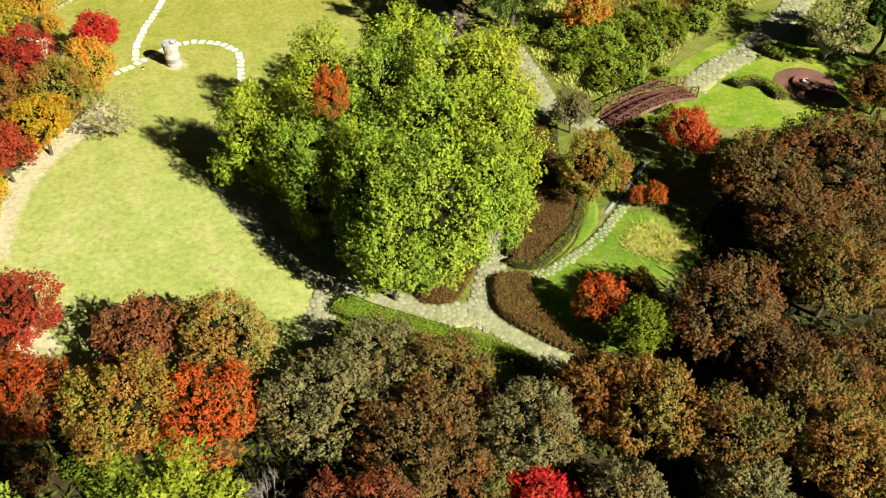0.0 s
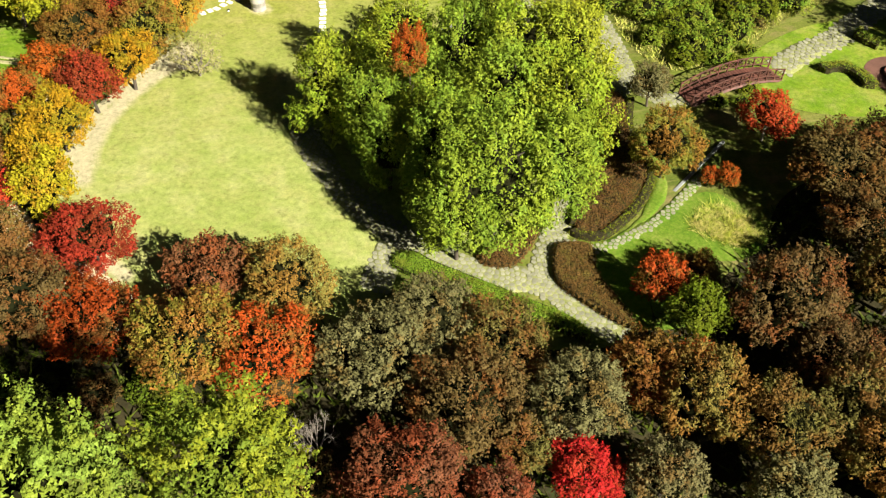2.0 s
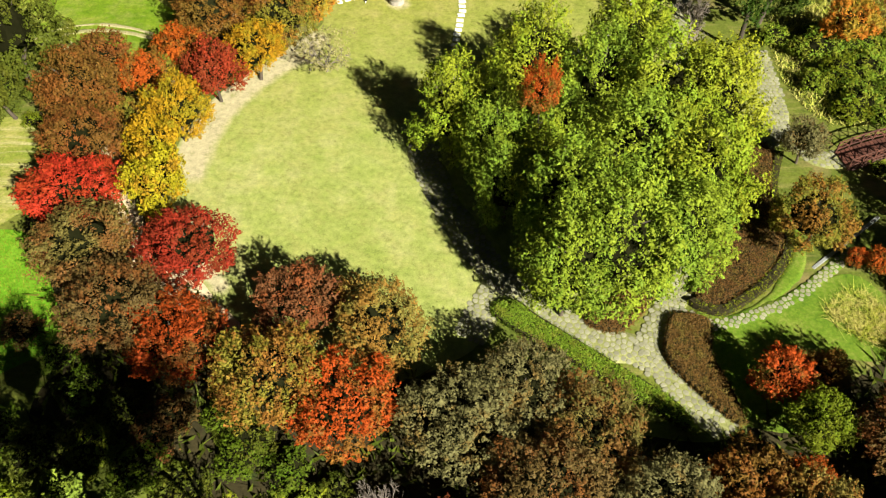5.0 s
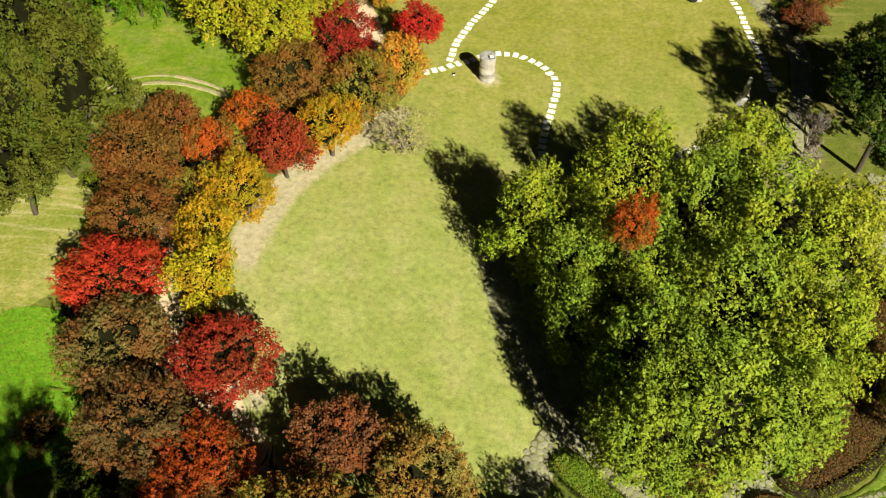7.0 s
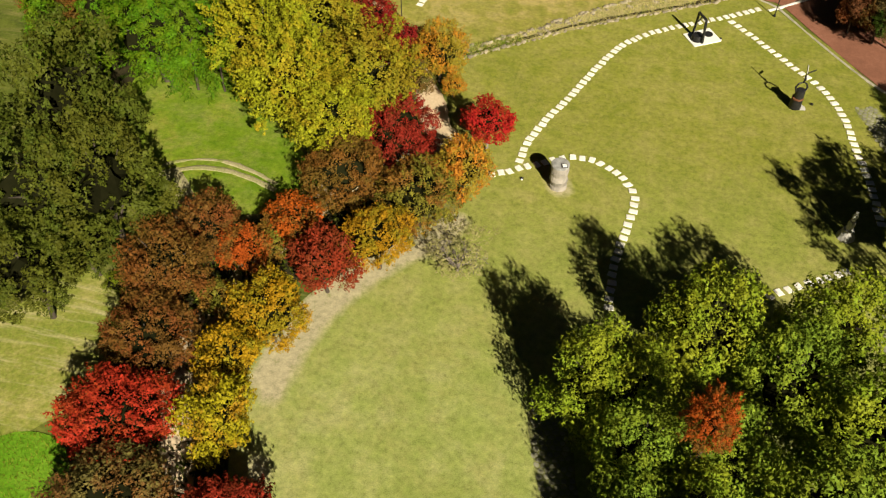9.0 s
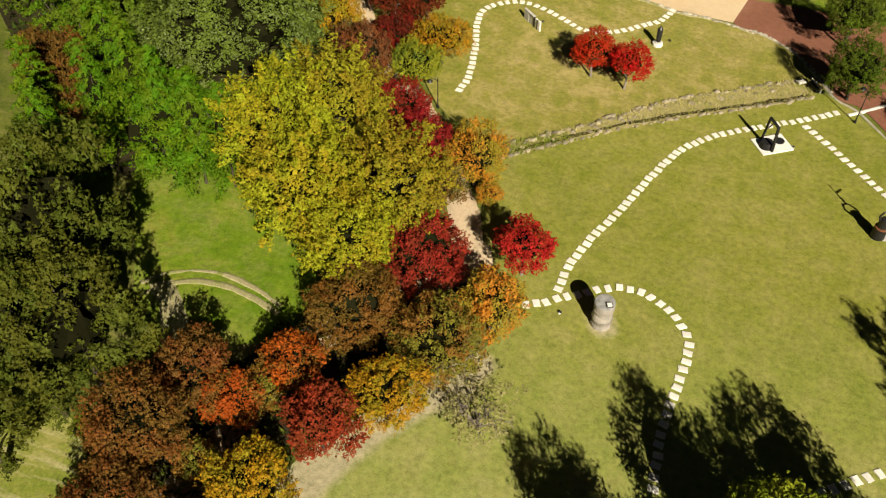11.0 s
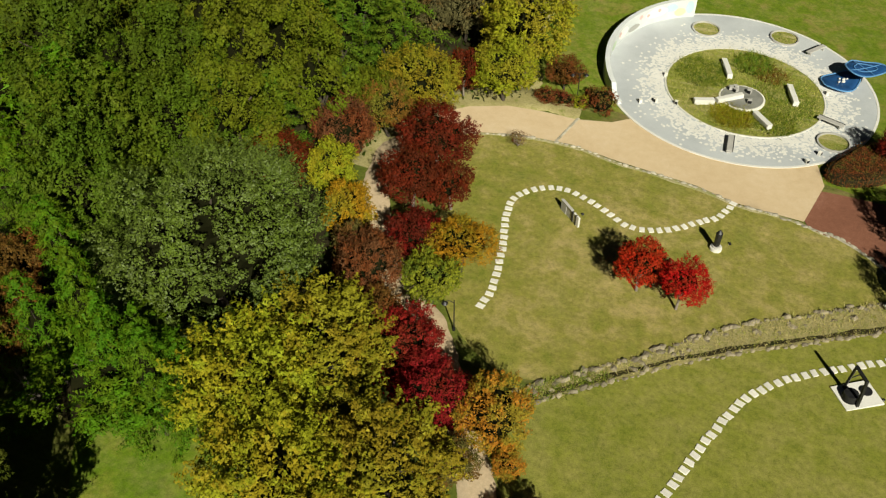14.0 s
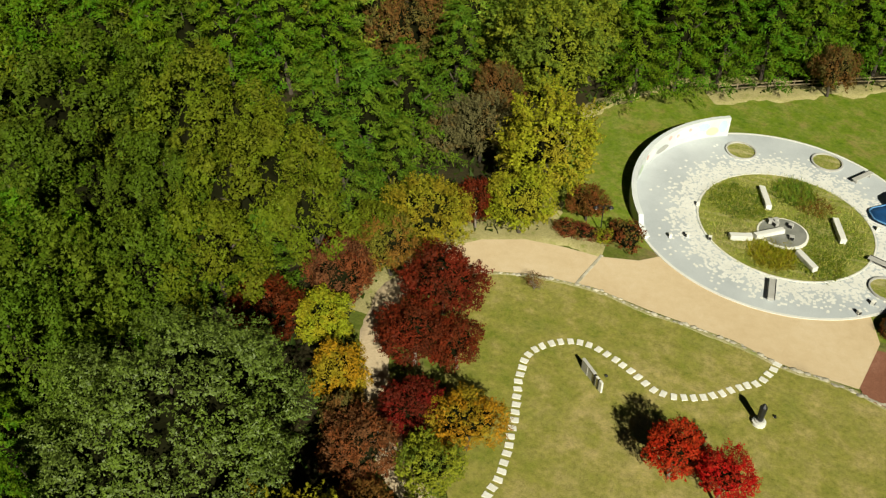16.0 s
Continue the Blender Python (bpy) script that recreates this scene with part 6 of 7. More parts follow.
# ---------------------------------------------------------------- round plaza
PX, PY, PR = PLAZA
QX, QY, QR = PLANTER
ring_pts = lambda x, y, r, n, a0=0.0, a1=360.0: [(x + r * math.cos(radians(a0 + (a1 - a0) * i / n)), y + r * math.sin(radians(a0 + (a1 - a0) * i / n))) for i in range(n)]
sheet("plaza_floor", ring_pts(PX, PY, PR, 72), 0.09, PLAZA_GREY, "round pale grey stone plaza with scattered white tiles", "plaza", False)


def ring_band(name, x, y, r, width, lift, material, label, category, a0=0.0, a1=360.0, kind="structure", height=0.1):
    """A flat-topped band along a circle."""
    n = int(abs(a1 - a0) / 3)
    a = np.radians(np.linspace(a0, a1, n + 1))
    rows = [(r - width / 2, -0.1), (r - width / 2, lift), (r + width / 2, lift), (r + width / 2, -0.1)]
    v = np.concatenate([np.column_stack([x + q * np.cos(a), y + q * np.sin(a), land(x + q * np.cos(a), y + q * np.sin(a)) + h]) for q, h in rows])
    m = n + 1
    f = [(k * m + i, k * m + i + 1, (k + 1) * m + i + 1, (k + 1) * m + i) for k in range(3) for i in range(n)]
    return tagged(new(name, quick_mesh(name, v, np.array(f)[:, ::-1], material)), label, category, kind=kind)


ring_band("plaza_rim", PX, PY, PR + 0.05, 0.22, 0.11, WHITE, "pale stone rim round the plaza", "trim")
ring_band("planter_kerb", QX, QY, QR + 0.1, 0.14, 0.16, PALE_STONE, "pale stone kerb round the planted island", "kerb")
rng = np.random.default_rng(77)
tv, tf = [], []
for i in range(3400):
    rr = QR + 0.3 + abs(rng.normal(0, 1.35))
    a = rng.uniform(0, 2 * math.pi)
    x, y = QX + rr * math.cos(a), QY + rr * math.sin(a)
    if math.hypot(x - PX, y - PY) > PR - 0.3:
        continue
    s, b = 0.12 * rng.uniform(0.85, 1.1), a + rng.uniform(-0.1, 0.1)
    q = [(x + s * (u * math.cos(b) - v * math.sin(b)), y + s * (u * math.sin(b) + v * math.cos(b))) for u, v in ((-1, -1), (1, -1), (1, 1), (-1, 1))]
    k = len(tv)
    tv += [(*p, float(land(*p)) + 0.093 + 0.008 * (i % 97) / 97) for p in q]
    tf.append((k, k + 1, k + 2, k + 3))
tagged(new("paving_tiles", quick_mesh("paving_tiles", np.array(tv), np.array(tf), WHITE)), "small white square tiles set into grey paving", "tile", kind="stuff")
sheet("island_soil", ring_pts(QX, QY, QR, 48), 0.12, STRAWG, "soil and dry grass of the round planted island", "planting bed", False)
tufts("island_grass", ring_pts(QX, QY, QR - 0.1, 40), 14000, 0.3, "meadow", "yellow-green ornamental grasses on the round island", "grass", 41, 1.0, 0.06)
for k, (dx, dy, r, n, h, pal, word) in enumerate(((3.4, -0.6, 3.3, 4500, 0.3, "hedge_green", "fresh green ground cover"), (-4.2, 1.6, 2.6, 2600, 0.4, "lime", "yellow-green herbs"), (-0.6, -4.9, 1.9, 2400, 0.5, "yellowgreen", "yellow-green herbs"), (2.2, 3.6, 1.6, 1200, 0.4, "olive", "olive-yellow faded herbs"), (-3.6, -3.4, 2.0, 2200, 0.3, "straw", "pale straw grasses"), (0.4, 5.0, 2.0, 1800, 0.55, "green", "dark green herbs"), (3.2, -4.6, 2.0, 2000, 0.35, "lime", "bright green herbs"))):
    tufts("island_grass", ring_pts(QX + dx, QY + dy, r, 20), n, h, pal, word + " on the round island", "grass", 140 + k, 1.0, 0.06)
for k, (x, y) in enumerate(ISLETS):
    ring_band("islet_kerb", x, y, 1.4, 0.14, 0.28, GREY_STONE, "grey stone ring of a small planting islet", "kerb")
    sheet("islet_soil", ring_pts(x, y, 1.35, 24), 0.13, STRAWG, "dry grass in a small round islet", "planting bed", False, 0.5)
    tufts("islet_grass", ring_pts(x, y, 1.28, 16), 1100, 0.22, "straw", "dry grasses in a small round islet", "grass", 50 + k)
CX, CY = -1.1, 125.0
basin = thing("stone_basin", ground_pose(CX, CY, 0), "round grey gravel basin with a pale ring", "basin")
part("ring", drum(2.15, 2.15, 0.3, 40, pose(0, 0, 0.0), 0.02), PALE_STONE, basin, "pale stone ring")
part("floor", drum(1.98, 1.98, 0.02, 40, pose(0, 0, 0.3)), solid_material("basin_gravel", [(0.14, 0.145, 0.13), (0.22, 0.22, 0.2)], 0.8, 0, 1.0, 18.0, 0.4), basin, "dark grey gravel floor")
for k, (dx, dy) in enumerate(((-1.15, 0.95), (-0.75, 1.25), (-0.7, 0.75), (0.55, 1.0), (0.75, -0.7))):
    b = thing("stone_cube", ground_pose(CX + dx, CY + dy, 15 + 20 * k, 0.32), "grey granite cube with a dark face on the basin", "stone cube", "basin cubes")
    part("body", box((0.42, 0.42, 0.36), pose(0, 0, 0.18), 0.02), GREY_STONE, b)
    part("plate", box((0.02, 0.36, 0.3), pose(-0.215, 0, 0.18), 0.004), DARK_METAL, b, "thin dark face piece")
for k in range(5):
    p, q = Vector((*BARS[2 * k], 0)), Vector((*BARS[2 * k + 1], 0))
    d = q - p
    c = (p + q) / 2
    length = max(1.7, d.length)
    ob = thing("marble_bar", ground_pose(c.x, c.y, math.degrees(math.atan2(d.y, d.x)), 0.1), "rough white marble block lying on the island", "stone block", "marble blocks")
    bm = box((length, 0.52, 0.5), pose(0, 0, 0.3, 0, 0 if k else 3), 0.03)
    bmesh.ops.subdivide_edges(bm, edges=list(bm.edges), cuts=1)
    rg = np.random.default_rng(500 + k)
    for v in bm.verts:
        v.co += Vector(rg.normal(0, 0.018, 3))
    part("block", bm, WHITE, ob)
for k, (x, y) in enumerate([*BENCHES, (7.0, 123.8)]):
    out = math.degrees(math.atan2(y - PY, x - PX))
    b = thing("stone_bench", ground_pose(x, y, out, 0.09), "long grey stone bench with a dark back edge", "bench", "plaza benches")
    part("seat", box((2.5, 0.5, 0.1), pose(0, 0, 0.4), 0.015), GREY_STONE, b)
    part("back_edge", box((2.5, 0.06, 0.16), pose(0, 0.28, 0.4), 0.01), DARK_METAL, b, "dark metal edge")
    for s in (-0.95, 0.95):
        part("leg", box((0.14, 0.42, 0.36), pose(s, 0, 0.17), 0.01), GREY_STONE, b)
for k, (x, y) in enumerate(BOLLARDS):
    b = thing("stone_bollard", ground_pose(x, y, 30 * k, 0.09), "short pale stone bollard with a dark face put on for its shadow", "bollard", "plaza bollards")
    part("body", box((0.3, 0.3, 0.42), pose(0, 0, 0.2), 0.02), PALE_STONE, b)
    # Dark side piece that stands in for the bollard's shadow.
    part("face", box((0.02, 0.24, 0.3), pose(-0.16, 0, 0.22), 0.004), DARK_METAL, b, "thin dark face piece")


def mural_wall():
    a = np.radians(np.linspace(118, 218, 51))
    h = np.interp(np.degrees(a), [118, 150, 185, 210, 212.5, 218], [2.1, 1.9, 1.6, 1.3, 0.45, 0.35])
    r_in, r_out = PR - 0.35, PR + 0.1
    v = []
    for q, top in ((r_in, 0), (r_in, 1), (r_out, 1), (r_out, 0)):
        x, y = PX + q * np.cos(a), PY + q * np.sin(a)
        v.append(np.column_stack([x, y, land(x, y) + (h if top else -0.1)]))
    n = len(a)
    f = [(k * n + i, k * n + i + 1, (k + 1) * n + i + 1, (k + 1) * n + i) for k in range(3) for i in range(n - 1)]
    f += [(0, n, 2 * n, 3 * n), (n - 1, 4 * n - 1, 3 * n - 1, 2 * n - 1)]
    root = thing("mural_wall", Matrix(), "curved pale wall with a faded painted mural facing the plaza", "wall")
    me = quick_mesh("wall", np.concatenate(v), f, PLAZA_GREY)
    bm = bmesh.new()
    bm.from_mesh(me)
    part("wall", bm, solid_material("mural_plaster", [(0.55, 0.58, 0.59), (0.64, 0.67, 0.67)], 0.7, 0, 0.8, 16.0, 0.1, 0.04), root)
    tints = {"blue": (0.45, 0.58, 0.66), "pink": (0.66, 0.45, 0.42), "yellow": (0.68, 0.66, 0.42), "white": (0.78, 0.78, 0.74), "grey": (0.36, 0.36, 0.34), "green": (0.5, 0.6, 0.45)}
    for k, (deg, wd, z0, z1, tint) in enumerate(((121, 4, 0.5, 1.9, "blue"), (126, 6, 0.3, 1.2, "yellow"), (131, 7, 0.9, 1.8, "blue"), (140, 14, 0.7, 1.75, "white"), (138, 2, 1.2, 1.6, "pink"), (145, 2, 1.0, 1.4, "pink"), (150, 2.5, 1.1, 1.6, "pink"), (155, 9, 0.25, 0.9, "grey"), (165, 10, 0.4, 1.5, "white"), (168, 3, 0.8, 1.3, "pink"), (176, 7, 0.3, 1.1, "green"), (188, 8, 0.3, 1.2, "white"))):
        m = bpy.data.materials.get("mural_" + tint) or solid_material("mural_" + tint, [tuple(c * 0.92 for c in tints[tint]), tints[tint]], 0.7, 0, 1.2, 12.0, 0.05, 0.05)
        b = np.radians(np.linspace(deg - wd / 2, deg + wd / 2, 9))
        q = r_in - 0.006 - 0.002 * k
        x, y = PX + q * np.cos(b), PY + q * np.sin(b)
        e = np.sqrt(np.clip(1 - np.linspace(-1, 1, 9) ** 2, 0.05, 1))
        mid, half = (z0 + z1) / 2, (z1 - z0) / 2
        vv = np.concatenate([np.column_stack([x, y, land(x, y) + mid - half * e]), np.column_stack([x, y, land(x, y) + mid + half * e])])
        part("painted_patch", quick_mesh("painted_patch", vv, [(i, i + 1, 9 + i + 1, 9 + i) for i in range(8)], m), None, root)


mural_wall()


def petal_rim(s, n=36):
    out = []
    for i in range(n):
        a = 2 * math.pi * i / n
        r = s * (1 + 0.1 * math.cos(3 * a) + 0.1 * math.cos(2 * a + 0.6) - 0.14 * math.exp(-((a - 2.4) / 0.3) ** 2))
        out.append((r * math.cos(a), r * 0.86 * math.sin(a), 0.1 * math.cos(2 * a)))
    return out


def blue_petal(x, y, turn, h, s, material, open_frame, label):
    """A shallow petal-shaped dish with a round rim; the raised one shows its tubular frame."""
    root = thing("blue_sculpture", ground_pose(x, y, turn, 0.09), label, "sculpture", "blue petals")
    rim = petal_rim(s)
    n = len(rim)
    bm = bmesh.new()
    rings = [[bm.verts.new((p[0] * f, p[1] * f, h + p[2] * f - d)) for p in rim] for f, d in ((1.0, 0.06), (1.0, 0.0), (0.6, 0.1), (0.25, 0.14))]
    low = bm.verts.new((0, 0, h - 0.2))
    top = bm.verts.new((0, 0, h - 0.14))
    for i in range(n):
        j = (i + 1) % n
        for a, b in zip(rings, rings[1:]):
            bm.faces.new((a[i], a[j], b[j], b[i]))
        bm.faces.new((rings[-1][i], rings[-1][j], top))
        bm.faces.new((rings[0][j], rings[0][i], low))
    part("petal", bm, material, root, smooth=True)
    loop = [(p[0], p[1], h + p[2]) for p in rim]
    part("rim_tube", limb_bm(loop + loop[:1], [0.07] * (n + 1), 8), BLUE_RIM, root, "paler blue tubular rim")
    if open_frame:
        inner = [(p[0] * 0.55, p[1] * 0.5, h + 0.02) for p in rim]
        part("inner_hoop", limb_bm(inner + inner[:1], [0.045] * (n + 1), 6), BLUE_RIM, root, "pale blue hoop")
        for i in (2, 11, 20, 29):
            part("rib", limb_bm([(0, 0, h - 0.05), (rim[i][0] * 0.55, rim[i][1] * 0.55, h), (*rim[i][:2], h + rim[i][2])], [0.05, 0.045, 0.04], 6), BLUE_RIM, root, "pale blue rib")
        part("stalk", drum(0.16, 0.12, h - 0.12, 12, pose(0, 0, -0.02)), DARK_METAL, root)
    else:
        part("foot", drum(0.5, 0.4, max(0.05, h - 0.15), 16, pose(0, 0, -0.02)), DARK_METAL, root)
        for i, (dx, dy, q) in enumerate(((0.1, -0.2, 0.5), (0.5, 0.0, 0.4), (-0.25, 0.05, 0.35), (0.85, -0.15, 0.3), (0.3, 0.3, 0.3))):
            part("crest", rock_mesh("crest", 610 + i, WHITE, (q, q * 0.7, 0.16), 0.2), None, root, "white rough crest").location = (dx, dy, h - 0.02)


blue_petal(7.7, 131.4, 60, 0.3, 2.0, BLUE_PAINT, False, "low dark blue petal shape with white crests on the plaza")
blue_petal(9.5, 132.5, 20, 1.5, 1.8, BLUE_PAINT, True, "raised blue petal canopy on a tubular frame beside the plaza")

# ---------------------------------------------------------------- rail fence behind the lawn
fence = thing("rail_fence", ground_pose(*FENCE[2]), "weathered two-rail timber fence at the wood's edge", "fence")
inv = fence.matrix_world.inverted()
fp = spline(FENCE, 2.2)
for i, p in enumerate(fp):
    ob = part("post", box((0.12, 0.12, 1.05), pose(0, 0, 0.45), 0.015), FENCE_WOOD, fence)
    ob.matrix_basis = inv @ ground_pose(*p, 20)
    if i:
        for z in (0.4, 0.8):
            a, b = fp[i - 1], p
            ra = inv @ Vector((*a, float(land(*a)) + z))
            rb = inv @ Vector((*b, float(land(*b)) + z))
            part("rail", bar_between(ra, rb, 0.07, 0.1), FENCE_WOOD, fence)

# ---------------------------------------------------------------- arched timber bridge and stream
(bx0, by0), (bx1, by1) = BRIDGE_DECK
blen, bturn = math.hypot(bx1 - bx0, by1 - by0), math.degrees(math.atan2(by1 - by0, bx1 - bx0))
bridge = thing("timber_bridge", ground_pose((bx0 + bx1) / 2, (by0 + by1) / 2, bturn), "arched red-brown timber footbridge with cross-braced railings", "bridge")
rise = lambda s: 0.15 + 0.75 * (1 - (2 * s / blen) ** 2)
BW = 1.7
n = 30
plank = bm_mesh("plank", box((blen / n - 0.02, BW, 0.06), None, 0.008), BRIDGE_WOOD)
for i in range(n):
    s = -blen / 2 + blen * (i + 0.5) / n
    ob = part("plank", plank, None, bridge)
    ob.matrix_basis = pose(s, 0, rise(s), 0, math.degrees(math.atan(8 * 0.75 * s / blen ** 2)), 0)
for side in (-1, 1):
    y = side * BW / 2
    m = 10
    st = [-blen / 2 + blen * k / m for k in range(m + 1)]
    part("stringer", limb_bm([(s, y, rise(s) - 0.18) for s in st], [0.13] * (m + 1), 4), BRIDGE_WOOD, bridge)
    for s in st:
        part("post", box((0.1, 0.1, 1.15), pose(s, y, rise(s) + 0.45), 0.012), BRIDGE_WOOD, bridge)
    for a, b in zip(st[:-1], st[1:]):
        for z, w in ((0.95, 0.09), (0.3, 0.07)):
            part("rail", bar_between((a, y, rise(a) + z), (b, y, rise(b) + z), 0.07, w), BRIDGE_WOOD, bridge)
        part("brace", bar_between((a, y, rise(a) + 0.32), (b, y, rise(b) + 0.93), 0.04, 0.05), BRIDGE_WOOD, bridge)
        part("brace", bar_between((a, y, rise(a) + 0.93), (b, y, rise(b) + 0.32), 0.04, 0.05), BRIDGE_WOOD, bridge)
BEAM_STONE = solid_material("beam_stone", [(0.16, 0.17, 0.17), (0.23, 0.24, 0.24)], 0.8, 0, 1.0, 14.0, 0.3)
beam = thing("stone_beam", ground_pose((STONE_BEAM[0][0] + STONE_BEAM[1][0]) / 2, (STONE_BEAM[0][1] + STONE_BEAM[1][1]) / 2, math.degrees(math.atan2(STONE_BEAM[1][1] - STONE_BEAM[0][1], STONE_BEAM[1][0] - STONE_BEAM[0][0]))), "long grey granite footbridge beam with broken ends", "footbridge")
for k in range(2):
    part("slab", box((3.4, 0.24, 0.2), pose(-1.75 + 3.5 * k, 0.03 * k, 0.08), 0.03), BEAM_STONE, beam)

# ---------------------------------------------------------------- brick disc and clipped hedges
DX, DY, DR = RED_DISC
ring = sheet("brick_disc", ring_pts(DX, DY, DR, 48), 0.07, solid_material("disc_brick", [(0.085, 0.036, 0.026), (0.12, 0.052, 0.036), (0.15, 0.067, 0.048)], 0.85, 0, 0.8, 14.0, 0.3), "round terrace of red-brown bricks", "terrace", False, 0.6)
fount = thing("millstone_fountain", ground_pose(DX, DY, 0, 0.07), "stepped brick fountain with a pale millstone in the middle", "fountain")
part("step", drum(1.05, 1.05, 0.22, 36, None, 0.02), solid_material("brick_step", [(0.10, 0.04, 0.03), (0.15, 0.06, 0.045)], 0.8), fount, "dark brick step")
part("millstone", drum(0.32, 0.3, 0.22, 24, pose(0, 0, 0.22), 0.03), PALE_STONE, fount, "pale millstone")
part("hollow", drum(0.13, 0.13, 0.02, 16, pose(0, 0, 0.44)), DARK_METAL, fount, "dark water hole")
hedge_row("clipped_hedge", [(42.4, 48.6), (43.7, 48.8), (44.7, 48.2), (45.2, 47.0), (45.2, 45.5)], 0.9, 0.7, "green", "low clipped green hedge in an s-curve beside the brick disc", 61)
hedge_row("clipped_hedge", [(48.1, 52.9), (48.1, 51.8), (48.9, 50.5)], 0.9, 0.7, "green", "low clipped green hedge with a bent end", 62)

# ---------------------------------------------------------------- beds by the flagstone paths
clipped_bed("shrub_bed", BED_A, 0.55, "hedge_brown", "bed of clipped reddish-brown shrubs in a leaf shape", "shrub bed", 18000, 0.08, 0.2, 71)
hedge_row("clipped_hedge", HEDGE_A, 0.55, 0.7, "olivegreen", "narrow clipped green hedge round the brown bed", 72)
hedge_row("clipped_hedge", [(17.2, 35.9), (19.5, 40.3), (21.4, 43.6), (23.0, 47.4), (24.6, 49.9)], 0.34, 0.6, "olivegreen", "thin clipped dark green hedge between path and brown bed", 79)
clipped_bed("shrub_bed", BED_B, 0.6, "hedge_brown", "curved bed of clipped dark brown shrubs", "shrub bed", 10000, 0.08, 0.2, 73)
clipped_bed("shrub_bed", BED_C, 0.55, "hedge_brown", "bed of clipped reddish-brown shrubs under the green trees", "shrub bed", 9000, 0.08, 0.2, 74)
clipped_bed("shrub_strip", SHRUB_STRIP, 0.5, "hedge_green", "long strip of low green shrubs beside the flagstone path", "shrub bed", 18000, 0.08, 0.25, 75)
ribbon("grass_verge", spline(HEDGE_A, 1.0)[4:] + (0.6, -0.5), 0.7, 0.06, VERGE, "bright green grass verge along the hedge", "lawn", 0.2, 16)
for k, (x, y, r) in enumerate(((26.0, 34.6, 0.9), (27.3, 35.3, 1.1), (28.4, 34.3, 0.9), (27.6, 33.2, 1.0), (26.6, 33.4, 0.6), (28.9, 33.0, 0.5))):
    tufts("tall_grass", [(x + r * (1 + 0.25 * math.sin(5 * a + k)) * math.cos(a), y + r * math.sin(a)) for a in np.arange(12) * math.pi / 6], int(900 * r), 0.34, "meadow", "pale yellowish loose grasses beside the path", "grass", 160 + k, 1.3, 0.03)

# ---------------------------------------------------------------- flagstones
def cell(p, others, bounds):
    """The outline of the ground nearer to p than to any other seed, within bounds."""
    poly = [np.array(q) for q in bounds]
    for o in others:
        m, n = (p + o) / 2, o - p
        out = []
        for a, b in zip(poly, poly[1:] + poly[:1]):
            da, db = (a - m) @ n, (b - m) @ n
            if da <= 0:
                out.append(a)
            if da * db < 0:
                out.append(a + (b - a) * da / (da - db))
        poly = out
        if len(poly) < 3:
            return None
    return poly


def flagstones(owner, pts, width, lift, size, seed):
    """Irregular flat stones fitted to one another with grassy joints."""
    root = bpy.data.objects[owner]
    c = spline(pts, size * 0.9)
    d = unit_rows(np.gradient(c, axis=0))
    nrm = np.stack([-d[:, 1], d[:, 0]], 1)
    rng = np.random.default_rng(seed)
    cols = max(2, int(round(width / size)))
    seeds = []
    for i, p in enumerate(c):
        for k in range(cols):
            w = (k + 0.5 - cols / 2 + (0.22 if i % 2 else -0.22)) * width / cols
            seeds.append(p + nrm[i] * (w + rng.normal(0, size * 0.13)) + d[i] * rng.normal(0, size * 0.13))
    seeds = np.array(seeds)
    for p in seeds:
        if rng.random() < 0.04:
            continue
        gap = np.linalg.norm(seeds - p, axis=1)
        box = [p + size * 0.62 * np.array((math.cos(a), math.sin(a))) for a in np.arange(8) * math.pi / 4 + rng.uniform(0, 1)]
        poly = cell(p, seeds[(gap > 0.01) & (gap < size * 2.2)], box)
        if not poly or len(poly) < 3:
            continue
        q = np.array(poly) - p
        r = np.linalg.norm(q, axis=1)
        q = q * (1 - rng.uniform(0.035, 0.06) / np.maximum(r, 0.12))[:, None]
        bm = bmesh.new()
        z = rng.uniform(-0.008, 0.012)
        lo, md, hi = [[bm.verts.new((x * f, y * f, h + z)) for x, y in q] for f, h in ((1.0, -0.05), (1.0, 0.014), (0.965, 0.019))]
        k = len(q)
        for a, b in ((lo, md), (md, hi)):
            for j in range(k):
                bm.faces.new((a[j], a[(j + 1) % k], b[(j + 1) % k], b[j]))
        bm.faces.new(hi)
        ob = new("flagstone", bm_mesh("flagstone", bm, FLAG))
        ob.parent = root
        ob.matrix_basis = pose(p[0], p[1], float(land(p[0], p[1])) + lift, rng.normal(0, 0.8), rng.normal(0, 0.8), 0)


flagstones("flag_path_1", FLAG_MAIN, 2.0, 0.05, 0.37, 901)
flagstones("flag_path_2", FLAG_UP, 1.7, 0.055, 0.37, 902)
flagstones("flag_path_3", FLAG_SIDE, 1.8, 0.06, 0.37, 903)
flagstones("flag_path_4", FLAG_GRASS, 0.7, 0.06, 0.34, 904)
flagstones("flag_path_5", FLAG_BRIDGE, 2.4, 0.05, 0.45, 905)
flagstones("flag_path_6", FLAG_LAND, 1.6, 0.05, 0.37, 906)
flagstones("flag_path_7", FLAG_RIGHT, 1.6, 0.05, 0.37, 907)

